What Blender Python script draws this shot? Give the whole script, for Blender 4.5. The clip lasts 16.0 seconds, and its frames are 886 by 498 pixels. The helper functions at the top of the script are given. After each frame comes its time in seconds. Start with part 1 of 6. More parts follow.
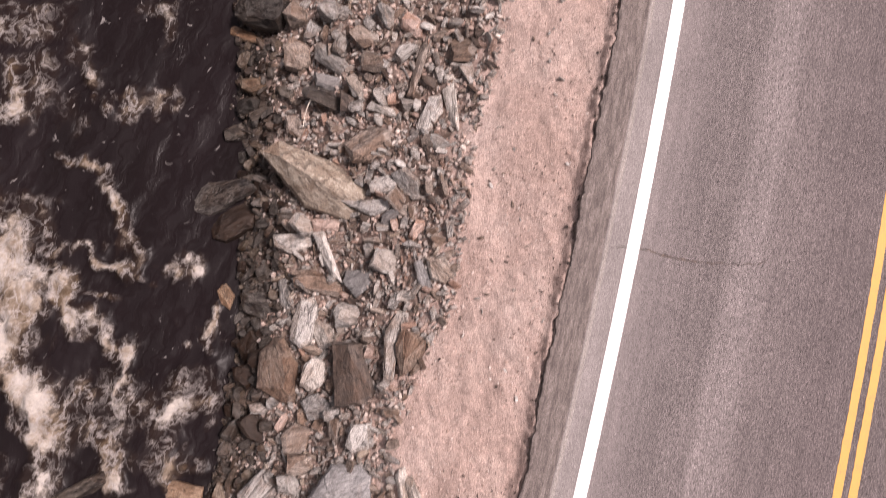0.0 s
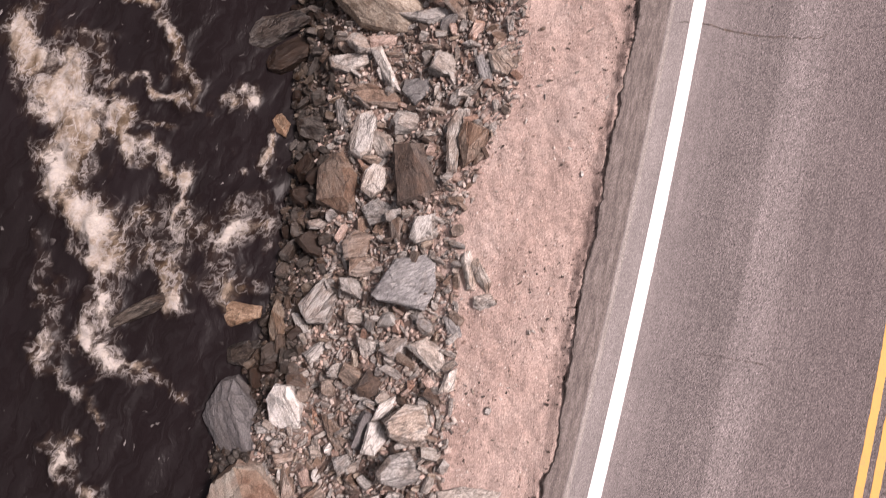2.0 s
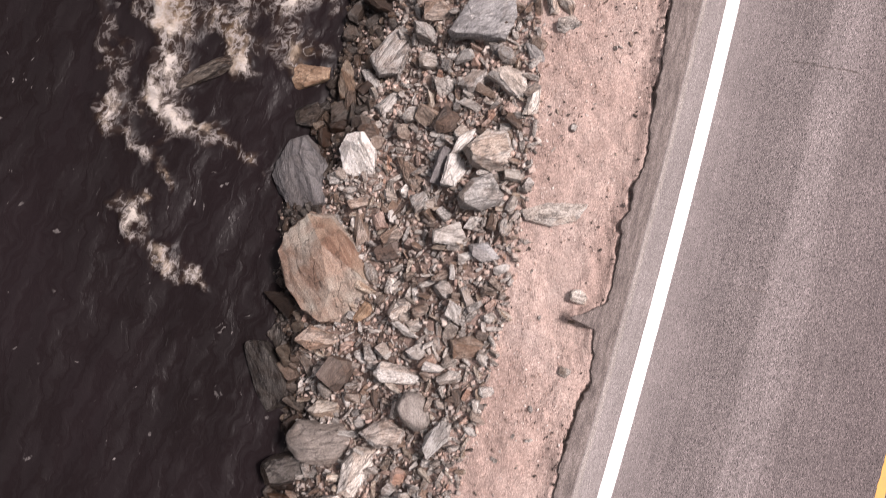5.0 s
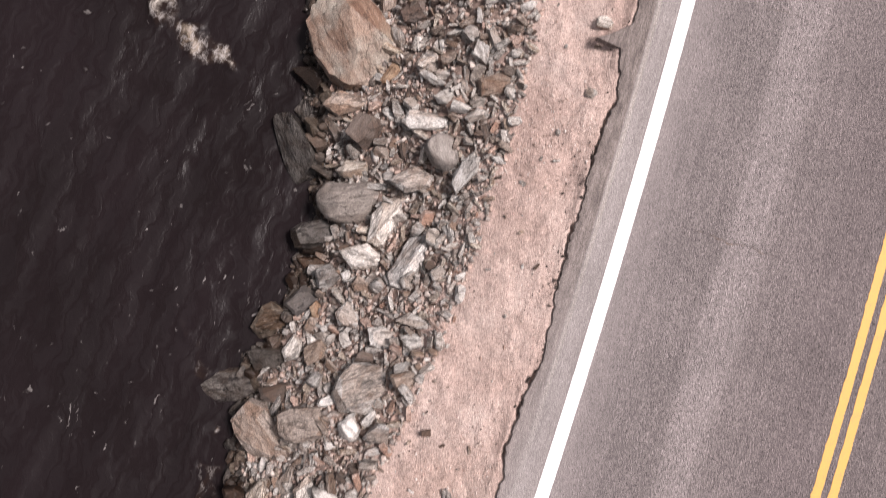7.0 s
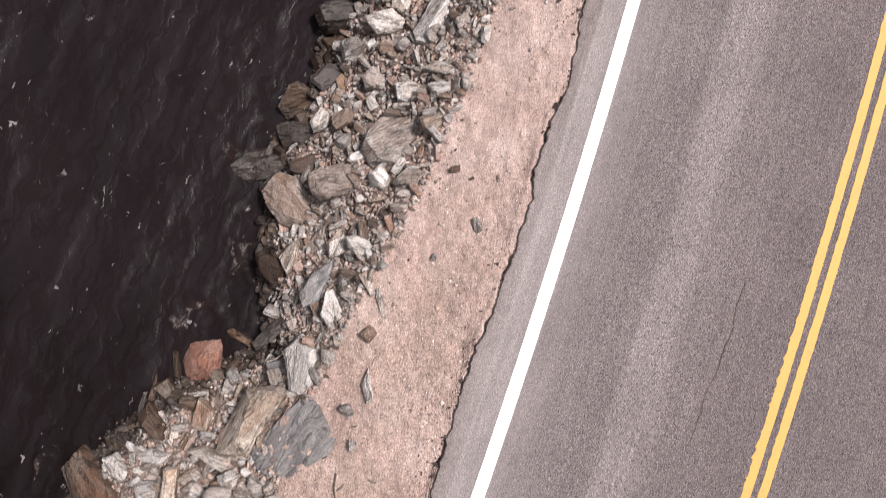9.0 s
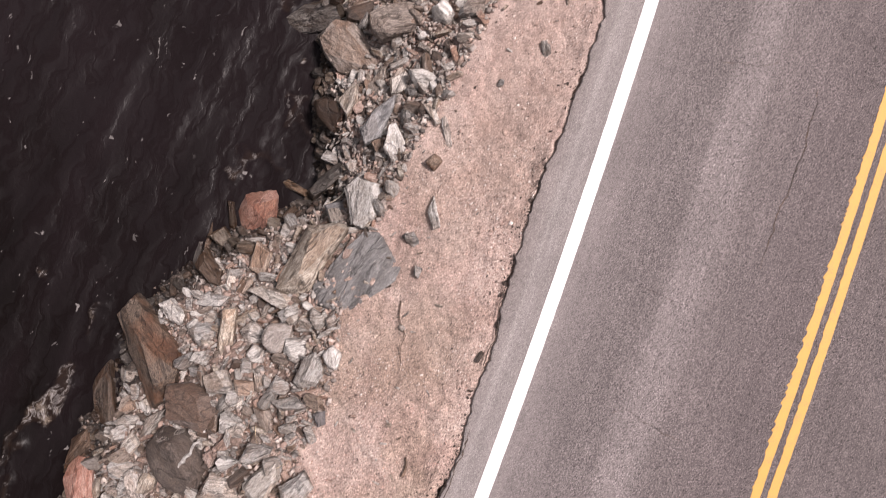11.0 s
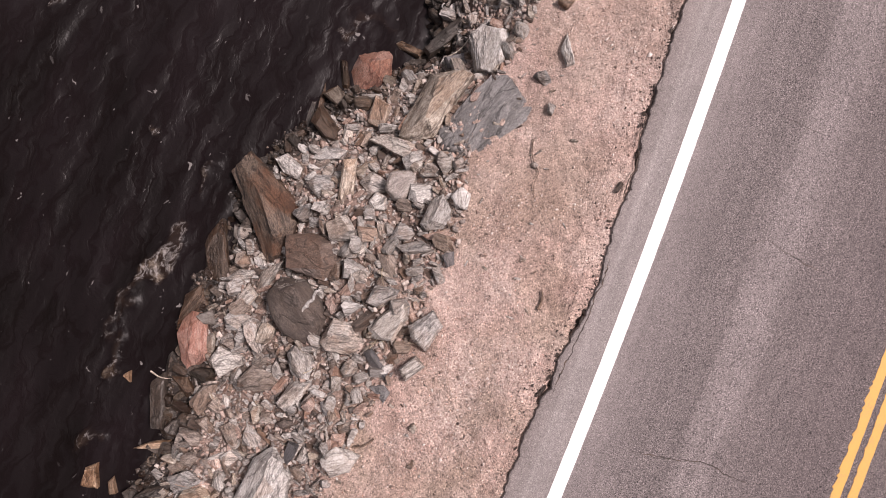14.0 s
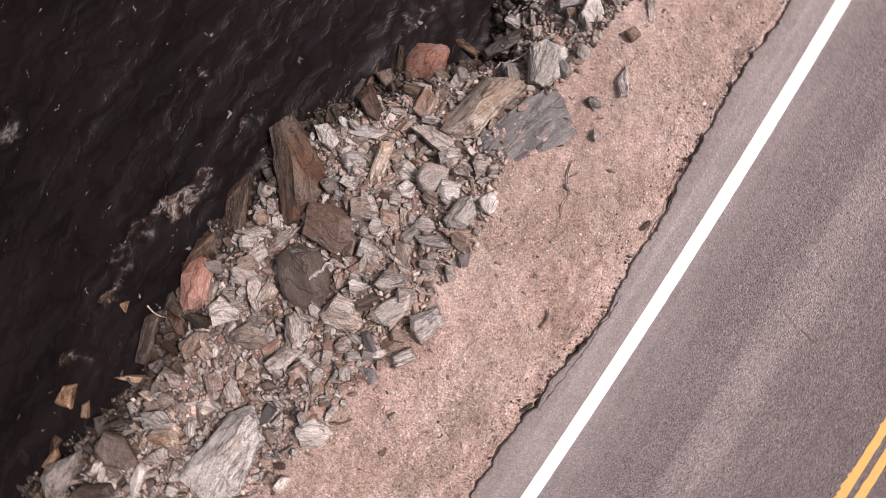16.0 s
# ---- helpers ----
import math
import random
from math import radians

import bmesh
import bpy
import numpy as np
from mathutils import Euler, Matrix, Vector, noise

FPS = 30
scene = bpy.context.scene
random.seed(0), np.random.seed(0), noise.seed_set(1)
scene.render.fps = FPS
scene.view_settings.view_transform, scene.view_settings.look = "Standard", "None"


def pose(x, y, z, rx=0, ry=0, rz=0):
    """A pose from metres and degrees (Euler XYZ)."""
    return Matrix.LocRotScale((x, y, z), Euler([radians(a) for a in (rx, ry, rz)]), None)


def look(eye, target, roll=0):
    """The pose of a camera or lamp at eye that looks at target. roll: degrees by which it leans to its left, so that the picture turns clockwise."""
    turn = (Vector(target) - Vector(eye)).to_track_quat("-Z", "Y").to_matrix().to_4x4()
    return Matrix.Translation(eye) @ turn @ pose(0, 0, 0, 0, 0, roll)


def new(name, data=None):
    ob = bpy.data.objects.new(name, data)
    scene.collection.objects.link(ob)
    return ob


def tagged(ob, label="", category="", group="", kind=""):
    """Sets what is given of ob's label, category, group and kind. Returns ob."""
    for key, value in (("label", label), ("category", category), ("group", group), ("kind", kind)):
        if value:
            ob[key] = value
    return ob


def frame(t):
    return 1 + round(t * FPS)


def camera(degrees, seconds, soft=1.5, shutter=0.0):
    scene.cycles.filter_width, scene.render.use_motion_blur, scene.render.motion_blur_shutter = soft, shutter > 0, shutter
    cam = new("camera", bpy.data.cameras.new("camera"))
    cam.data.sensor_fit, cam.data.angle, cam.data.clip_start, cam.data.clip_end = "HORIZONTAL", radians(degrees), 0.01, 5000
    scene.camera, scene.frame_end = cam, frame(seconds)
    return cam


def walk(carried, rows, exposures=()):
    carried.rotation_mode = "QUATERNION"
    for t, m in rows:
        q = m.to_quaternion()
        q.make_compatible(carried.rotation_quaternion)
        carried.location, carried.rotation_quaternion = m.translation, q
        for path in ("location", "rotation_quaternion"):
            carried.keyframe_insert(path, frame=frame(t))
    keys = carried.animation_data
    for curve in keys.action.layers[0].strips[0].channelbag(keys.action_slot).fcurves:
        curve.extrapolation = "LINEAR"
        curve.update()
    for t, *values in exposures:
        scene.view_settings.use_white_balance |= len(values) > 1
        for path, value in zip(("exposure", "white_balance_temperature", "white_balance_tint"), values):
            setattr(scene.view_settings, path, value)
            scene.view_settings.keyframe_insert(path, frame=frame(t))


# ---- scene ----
cam = camera(55.6, 16.0, 0.25, 0.5)
PATH = [
    (0, (-3.015, 3.058, 11.861), (-3.07, 3.248, 9.871), 5.0),
    (0.5, (-2.856, 2.122, 11.821), (-2.903, 2.283, 9.828), 4.6),
    (1, (-2.775, 1.196, 11.822), (-2.814, 1.343, 9.828), 5.7),
    (1.5, (-2.679, 0.324, 11.749), (-2.732, 0.491, 9.756), 3.1),
    (2, (-2.654, -0.467, 11.668), (-2.727, -0.249, 9.681), 2.2),
    (2.5, (-2.646, -1.181, 11.54), (-2.719, -0.963, 9.553), 2.2),
    (3, (-2.658, -1.727, 11.391), (-2.709, -1.574, 9.397), 2.3),
    (3.2, (-2.662, -1.928, 11.347), (-2.706, -1.799, 9.352), 1.9),
    (5.3, (-2.413, -4.56, 11.225), (-2.465, -4.434, 9.23), -1.5),
    (5.5, (-2.349, -4.903, 11.238), (-2.398, -4.776, 9.242), -0.2),
    (6, (-2.114, -5.839, 11.258), (-2.161, -5.713, 9.263), 0.6),
    (6.5, (-1.863, -6.723, 11.298), (-1.904, -6.614, 9.301), 0.1),
    (7, (-1.604, -7.657, 11.329), (-1.642, -7.558, 9.332), -0.3),
    (7.5, (-1.384, -8.53, 11.403), (-1.413, -8.45, 9.405), 0.9),
    (8, (-1.153, -9.423, 11.475), (-1.177, -9.355, 9.477), 1.8),
    (8.5, (-0.993, -10.262, 11.524), (-1.008, -10.201, 9.525), 6.4),
    (9, (-0.821, -11.032, 11.546), (-0.838, -10.981, 9.547), 1.1),
    (9.5, (-0.751, -11.782, 11.567), (-0.767, -11.735, 9.568), 1.5),
    (9.7, (-0.727, -12.054, 11.579), (-0.744, -12.01, 9.58), -1.3),
    (11.8, (-1.088, -14.583, 11.262), (-1.108, -14.532, 9.263), -1.3),
    (12, (-1.155, -14.802, 11.238), (-1.177, -14.747, 9.239), -1.3),
    (12.5, (-1.346, -15.291, 11.198), (-1.367, -15.232, 9.199), 0.8),
    (13, (-1.507, -15.784, 11.208), (-1.533, -15.723, 9.21), -3.1),
    (13.5, (-1.679, -16.229, 11.238), (-1.706, -16.175, 9.239), -6.0),
    (14, (-1.796, -16.526, 11.269), (-1.823, -16.475, 9.27), -7.5),
    (14.5, (-1.869, -16.634, 11.301), (-1.896, -16.579, 9.302), -6.1),
    (15, (-1.889, -16.655, 11.308), (-1.919, -16.6, 9.309), -8.2),
    (15.5, (-1.909, -16.68, 11.319), (-1.944, -16.624, 9.32), -6.5),
    (16, (-1.966, -16.733, 11.304), (-1.999, -16.671, 9.305), 4.7),
]
walk(cam, [(t, look(eye, target, roll)) for t, eye, target, roll in PATH], [(0, 0.38, 6950, 27), (2.5, 0.38, 6900, 26), (5.5, 0.46, 6720, 21), (9.5, 0.45, 6530, 17), (12, 0.26, 6800, 24), (16, 0.23, 6800, 25)])

# ---- plan: the road's curve, the bank's profile, the river's level ----
STATION = (-40, -26, -22.5, -20.5, -18.5, -16, -14.3, -13.2, -12, -10, -8.5, -7, -5, -3, -1, 1.5, 3.5, 6, 8, 12, 20)
WATER_D = (6, 5.5, 5.2, 5.0, 5.4, 5.35, 4.35, 3.3, 3.75, 4.2, 3.9, 4.0, 4.7, 5.2, 4.9, 5.2, 5.7, 6.4, 7.0, 7.3, 8)
STONE_D = (2.4, 2.4, 2.4, 2.4, 2.1, 1.9, 2.25, 2.05, 1.9, 1.5, 1.35, 1.25, 1.25, 1.4, 1.6, 2.2, 1.8, 2.0, 1.95, 2, 2)
EDGE_Y = (-40, -19.04, -18.48, -17.92, -17.49, -17.1, -16.61, -16.32, -15.9, -15.44, -15.05, -14.61, -14.22, -13.88, -13.44, -12.99, -12.55, -12.11, -11.73, -11.31, -10.8, -10.47, -10.06, -9.65, -9.27, -8.89, -8.56, -8.33, -8.0, -7.64, -7.22, -6.83, -6.47, -6.08, -5.69, -5.38, -4.99, -4.66, -4.4, -4.03, -3.63, -3.63, -3.46, -3.24, -3.0, -2.6, -2.22, -1.97, -1.64, -1.37, -0.72, -0.15, 0.23, 0.63, 1.02, 1.38, 1.67, 1.91, 2.23, 2.71, 3.04, 3.36, 3.7, 4.02, 4.28, 4.66, 5.04, 5.53, 5.88, 6.39, 20)
EDGE_U = (0.62, 0.65, 0.67, 0.69, 0.62, 0.65, 0.55, 0.54, 0.49, 0.56, 0.61, 0.53, 0.58, 0.64, 0.66, 0.67, 0.7, 0.7, 0.67, 0.64, 0.61, 0.59, 0.6, 0.59, 0.67, 0.65, 0.65, 0.58, 0.57, 0.6, 0.64, 0.67, 0.67, 0.67, 0.67, 0.69, 0.68, 0.66, 0.6, 0.66, 0.74, 1.08, 0.88, 0.67, 0.67, 0.7, 0.75, 0.72, 0.73, 0.65, 0.71, 0.74, 0.78, 0.8, 0.83, 0.83, 0.82, 0.81, 0.83, 0.85, 0.86, 0.88, 0.86, 0.88, 0.86, 0.86, 0.86, 0.89, 0.86, 0.87, 0.7)


def white_x(y):
    """x of the centre of the white edge line."""
    v = np.asarray(y, dtype=float) + 14.5
    c = np.clip(v, -60, 60)
    return 0.68 - 0.00384 * c * c - 0.4608 * (np.abs(v) - np.abs(c))


def level(y):
    """Height of the river at y."""
    return -3.36 - 0.045 * np.clip(y, -45, 40)


def bank(x, y):
    """Height of the bare ground between the road and the river, and the river's bed."""
    d = white_x(y) - 0.68 - np.asarray(x, dtype=float)
    dg, dw, w = np.interp(y, STATION, STONE_D), np.interp(y, STATION, WATER_D), level(y)
    top = -0.10 - 0.46 * np.minimum(d, dg)
    k = np.clip((d - dg) / (dw - dg), 0, 1.35)
    return top + (w - top) * k - np.clip(d - dw * 1.1, 0, 3) * 0.12


# ---- light ----
SUN_EL, SUN_ROT = 62.0, 54.0
world = bpy.data.worlds.new("overcast_sky")
scene.world = world
world.use_nodes = True
wn = world.node_tree
sky = wn.nodes.new("ShaderNodeTexSky")
sky.sky_type = "NISHITA"
sky.sun_disc = False
sky.sun_elevation, sky.sun_rotation = radians(SUN_EL), radians(SUN_ROT)
sky.air_density, sky.dust_density, sky.ozone_density = 1.0, 4.0, 1.0
grey = wn.nodes.new("ShaderNodeHueSaturation")
grey.inputs["Saturation"].default_value = 0.25
wn.links.new(sky.outputs[0], grey.inputs["Color"])
wn.links.new(grey.outputs[0], wn.nodes["Background"].inputs[0])
wn.nodes["Background"].inputs[1].default_value = 0.072
sun = new("sun", bpy.data.lights.new("sun", "SUN"))
sun.data.energy, sun.data.angle, sun.data.color = 3.2, radians(10), (1.0, 0.95, 0.91)
sun.matrix_world = look((0, 0, 60), (-22, -16, 0))


# ---- small tools ----
def part(name, bm, material, parent=None, label="", smooth=False):
    me = bpy.data.meshes.new(name)
    if smooth:
        for f in bm.faces:
            f.smooth = True
    bm.to_mesh(me)
    bm.free()
    me.materials.append(material)
    ob = new(name, me)
    if parent:
        ob.parent = parent
    return tagged(ob, label)


def sheet(name, co, nx, ny, material, smooth=True):
    """A grid mesh from an array of nx * ny places, x running fastest."""
    i = np.arange(nx * ny).reshape(ny, nx)
    quads = np.stack([i[:-1, :-1], i[:-1, 1:], i[1:, 1:], i[1:, :-1]], axis=-1).reshape(-1, 4)
    me = bpy.data.meshes.new(name)
    me.vertices.add(len(co))
    me.vertices.foreach_set("co", np.asarray(co, dtype=np.float32).ravel())
    me.loops.add(quads.size)
    me.loops.foreach_set("vertex_index", quads.ravel().astype(np.int32))
    me.polygons.add(len(quads))
    me.polygons.foreach_set("loop_start", np.arange(0, quads.size, 4, dtype=np.int32))
    me.polygons.foreach_set("use_smooth", np.full(len(quads), smooth))
    me.update(calc_edges=True)
    me.materials.append(material)
    return new(name, me)


def add_uv(ob, uv):
    """A UV map in metres, from one pair per vertex."""
    me = ob.data
    layer = me.uv_layers.new(name="metres")
    idx = np.empty(len(me.loops), dtype=np.int32)
    me.loops.foreach_get("vertex_index", idx)
    layer.data.foreach_set("uv", np.asarray(uv, dtype=np.float32)[idx].ravel())


def hash2(ix, iy, seed):
    v = np.sin(ix * 127.1 + iy * 311.7 + seed * 74.7) * 43758.5453
    return v - np.floor(v)


def vnoise(x, y, seed=0):
    """Smooth value noise in 0..1 on arrays."""
    ix, iy = np.floor(x), np.floor(y)
    fx, fy = x - ix, y - iy
    fx, fy = fx * fx * fx * (fx * (fx * 6 - 15) + 10), fy * fy * fy * (fy * (fy * 6 - 15) + 10)
    a, b = hash2(ix, iy, seed), hash2(ix + 1, iy, seed)
    c, d = hash2(ix, iy + 1, seed), hash2(ix + 1, iy + 1, seed)
    return (a * (1 - fx) + b * fx) * (1 - fy) + (c * (1 - fx) + d * fx) * fy


def fbm(x, y, seed=0, octaves=4):
    total, amp = 0, 1.0
    for k in range(octaves):
        total = total + amp * (vnoise(x * 2 ** k, y * 2 ** k, seed + k * 7.3) - 0.5)
        amp *= 0.5
    return total


# ---- materials ----
def nodes_of(name):
    m = bpy.data.materials.new(name)
    m.use_nodes = True
    t = m.node_tree
    return m, t, t.nodes["Principled BSDF"]


def node(t, kind, **inputs):
    n = t.nodes.new(kind)
    for k, v in inputs.items():
        n.inputs[k.replace("_", " ")].default_value = v
    return n


def ramp(t, fac, stops):
    n = t.nodes.new("ShaderNodeValToRGB")
    e = n.color_ramp.elements
    while len(e) < len(stops):
        e.new(0.5)
    for el, (p, c) in zip(e, stops):
        el.position = p
        el.color = (*c, 1) if isinstance(c, tuple) else (c, c, c, 1)
    t.links.new(fac, n.inputs[0])
    return n.outputs[0]


def mix(t, fac, a, b, mode="MIX"):
    n = t.nodes.new("ShaderNodeMix")
    n.data_type, n.blend_type = "RGBA", mode
    for k, v in ((0, fac), (6, a), (7, b)):
        if isinstance(v, (int, float)):
            n.inputs[k].default_value = v
        elif isinstance(v, tuple):
            n.inputs[k].default_value = (*v, 1)
        else:
            t.links.new(v, n.inputs[k])
    return n.outputs[2]


def maths(t, op, a, b=0.0, clamp=False):
    n = t.nodes.new("ShaderNodeMath")
    n.operation, n.use_clamp = op, clamp
    for k, v in ((0, a), (1, b)):
        if isinstance(v, (int, float)):
            n.inputs[k].default_value = v
        else:
            t.links.new(v, n.inputs[k])
    return n.outputs[0]


def noise_tex(t, vec, scale, detail=4.0, rough=0.55, distort=0.0):
    n = node(t, "ShaderNodeTexNoise", Scale=scale, Detail=detail, Roughness=rough, Distortion=distort)
    t.links.new(vec, n.inputs["Vector"])
    return n.outputs["Fac"]


def bump(t, bsdf, height, strength, distance, normal=None):
    n = node(t, "ShaderNodeBump", Strength=strength, Distance=distance)
    t.links.new(height, n.inputs["Height"])
    if normal:
        t.links.new(normal, n.inputs["Normal"])
    t.links.new(n.outputs[0], bsdf.inputs["Normal"])
    return n.outputs[0]


def scaled(t, vec, x, y, z):
    n = t.nodes.new("ShaderNodeVectorMath")
    n.operation = "MULTIPLY"
    n.inputs[1].default_value = (x, y, z)
    t.links.new(vec, n.inputs[0])
    return n.outputs[0]


def rock_material(name, dark, mid, light, bands=9.0, stain=(0.2, 0.13, 0.09), stain_amount=0.35, rough=0.8, band_mix=0.55, vein=0.0, blotches=5.0, joints=1.0, warmth=0.8):
    """Foliated rock: bands along its length, blotches, grain and pits."""
    m, t, b = nodes_of(name)
    tc = t.nodes.new("ShaderNodeTexCoord")
    info = t.nodes.new("ShaderNodeObjectInfo")
    off = t.nodes.new("ShaderNodeVectorMath")
    off.operation = "ADD"
    shift = scaled(t, info.outputs["Random"], 37.0, 91.0, 53.0)
    t.links.new(tc.outputs["Object"], off.inputs[0])
    t.links.new(shift, off.inputs[1])
    vec = off.outputs[0]
    stretched = scaled(t, vec, 0.22, 1.0, 1.0)
    band = noise_tex(t, stretched, bands, 7.0, 0.68, 0.9)
    fine = noise_tex(t, scaled(t, vec, 0.16, 1.0, 1.0), bands * 5.5, 4.0, 0.7, 0.4)
    blotch = noise_tex(t, vec, blotches, 5.0, 0.6, 0.3)
    grain = noise_tex(t, vec, 170.0, 3.0, 0.7)
    layers = maths(t, "ADD", maths(t, "MULTIPLY", band, 1 - band_mix * 0.55), maths(t, "MULTIPLY", fine, band_mix * 0.55))
    col = ramp(t, layers, [(0.36, dark), (0.46, mid), (0.53, light), (0.58, mid), (0.66, light), (0.75, dark)])
    col = mix(t, ramp(t, blotch, [(0.45, 0.0), (0.62, stain_amount)]), col, stain)
    if vein:
        col = mix(t, ramp(t, noise_tex(t, scaled(t, vec, 0.5, 1.6, 1.0), 3.2 if vein < 0.5 else 1.5, 4.0, 0.55, 1.0), [(0.6, 0.0), (0.615, vein), (0.635, vein), (0.65, 0.0)]), col, (0.68, 0.62, 0.56))
    speck = noise_tex(t, scaled(t, vec, 0.55, 1.0, 1.0), 62.0, 4.0, 0.75)
    col = mix(t, 0.5, col, ramp(t, speck, [(0.36, 0.08), (0.5, 0.5), (0.64, 0.94)]), "OVERLAY")
    streaks = noise_tex(t, scaled(t, vec, 0.09, 1.0, 1.0), bands * 9.0, 4.0, 0.7, 0.3)
    col = mix(t, maths(t, "MULTIPLY", ramp(t, maths(t, "FRACT", maths(t, "MULTIPLY", info.outputs["Random"], 7.7)), [(0.15, 0.0), (0.9, 1.0)]), min(1.0, band_mix * 0.85)), col, ramp(t, streaks, [(0.36, 0.06), (0.5, 0.5), (0.64, 0.94)]), "OVERLAY")
    col = mix(t, 0.3, col, ramp(t, grain, [(0.3, 0.2), (0.5, 0.5), (0.72, 0.85)]), "OVERLAY")
    joint = t.nodes.new("ShaderNodeAttribute")
    joint.attribute_name = "joint"
    ragged = maths(t, "ADD", joint.outputs["Fac"], maths(t, "MULTIPLY", maths(t, "SUBTRACT", blotch, 0.5), 0.5))
    rusty = ramp(t, ragged, [(0.5, 0.0), (0.62, 0.3), (0.9, 0.75)])
    col = mix(t, maths(t, "MULTIPLY", rusty, joints), col, mix(t, 1.0, col, (0.72, 0.57, 0.47), "MULTIPLY"))
    clean = ramp(t, ragged, [(0.08, 1.0), (0.2, 0.0)])
    col = mix(t, maths(t, "MULTIPLY", clean, 0.45 * joints), col, mix(t, 1.0, col, (1.35, 1.34, 1.33), "MULTIPLY"))
    split = maths(t, "ABSOLUTE", maths(t, "SUBTRACT", noise_tex(t, scaled(t, vec, 0.35, 1.0, 1.0), 2.6, 4.0, 0.55, 0.5), 0.5))
    split = ramp(t, split, [(0.0, 1.0), (0.006, 0.7), (0.02, 0.0)])
    col = mix(t, maths(t, "MULTIPLY", split, 0.55), col, tuple(c * 0.35 for c in dark))
    other = maths(t, "FRACT", maths(t, "MULTIPLY", info.outputs["Random"], 17.3))
    warm = ramp(t, other, [(0.3, (0.5, 0.5, 0.5)), (0.65, (0.51, 0.498, 0.485)), (1.0, (0.54, 0.495, 0.45))])
    col = mix(t, warmth, col, warm, "OVERLAY")
    tone = t.nodes.new("ShaderNodeHueSaturation")
    t.links.new(col, tone.inputs["Color"])
    t.links.new(maths(t, "ADD", maths(t, "MULTIPLY", info.outputs["Random"], 0.55), 0.72), tone.inputs["Value"])
    t.links.new(tone.outputs[0], b.inputs["Base Color"])
    b.inputs["Roughness"].default_value = rough
    h = maths(t, "ADD", maths(t, "MULTIPLY", layers, 0.9), maths(t, "MULTIPLY", speck, 0.45))
    h = maths(t, "SUBTRACT", h, maths(t, "MULTIPLY", split, 0.45))
    h = maths(t, "ADD", h, maths(t, "MULTIPLY", noise_tex(t, vec, 28.0, 5.0, 0.65), 0.5))
    h = maths(t, "ADD", h, maths(t, "MULTIPLY", streaks, 0.3))
    bump(t, b, h, 1.0, 0.024)
    return m


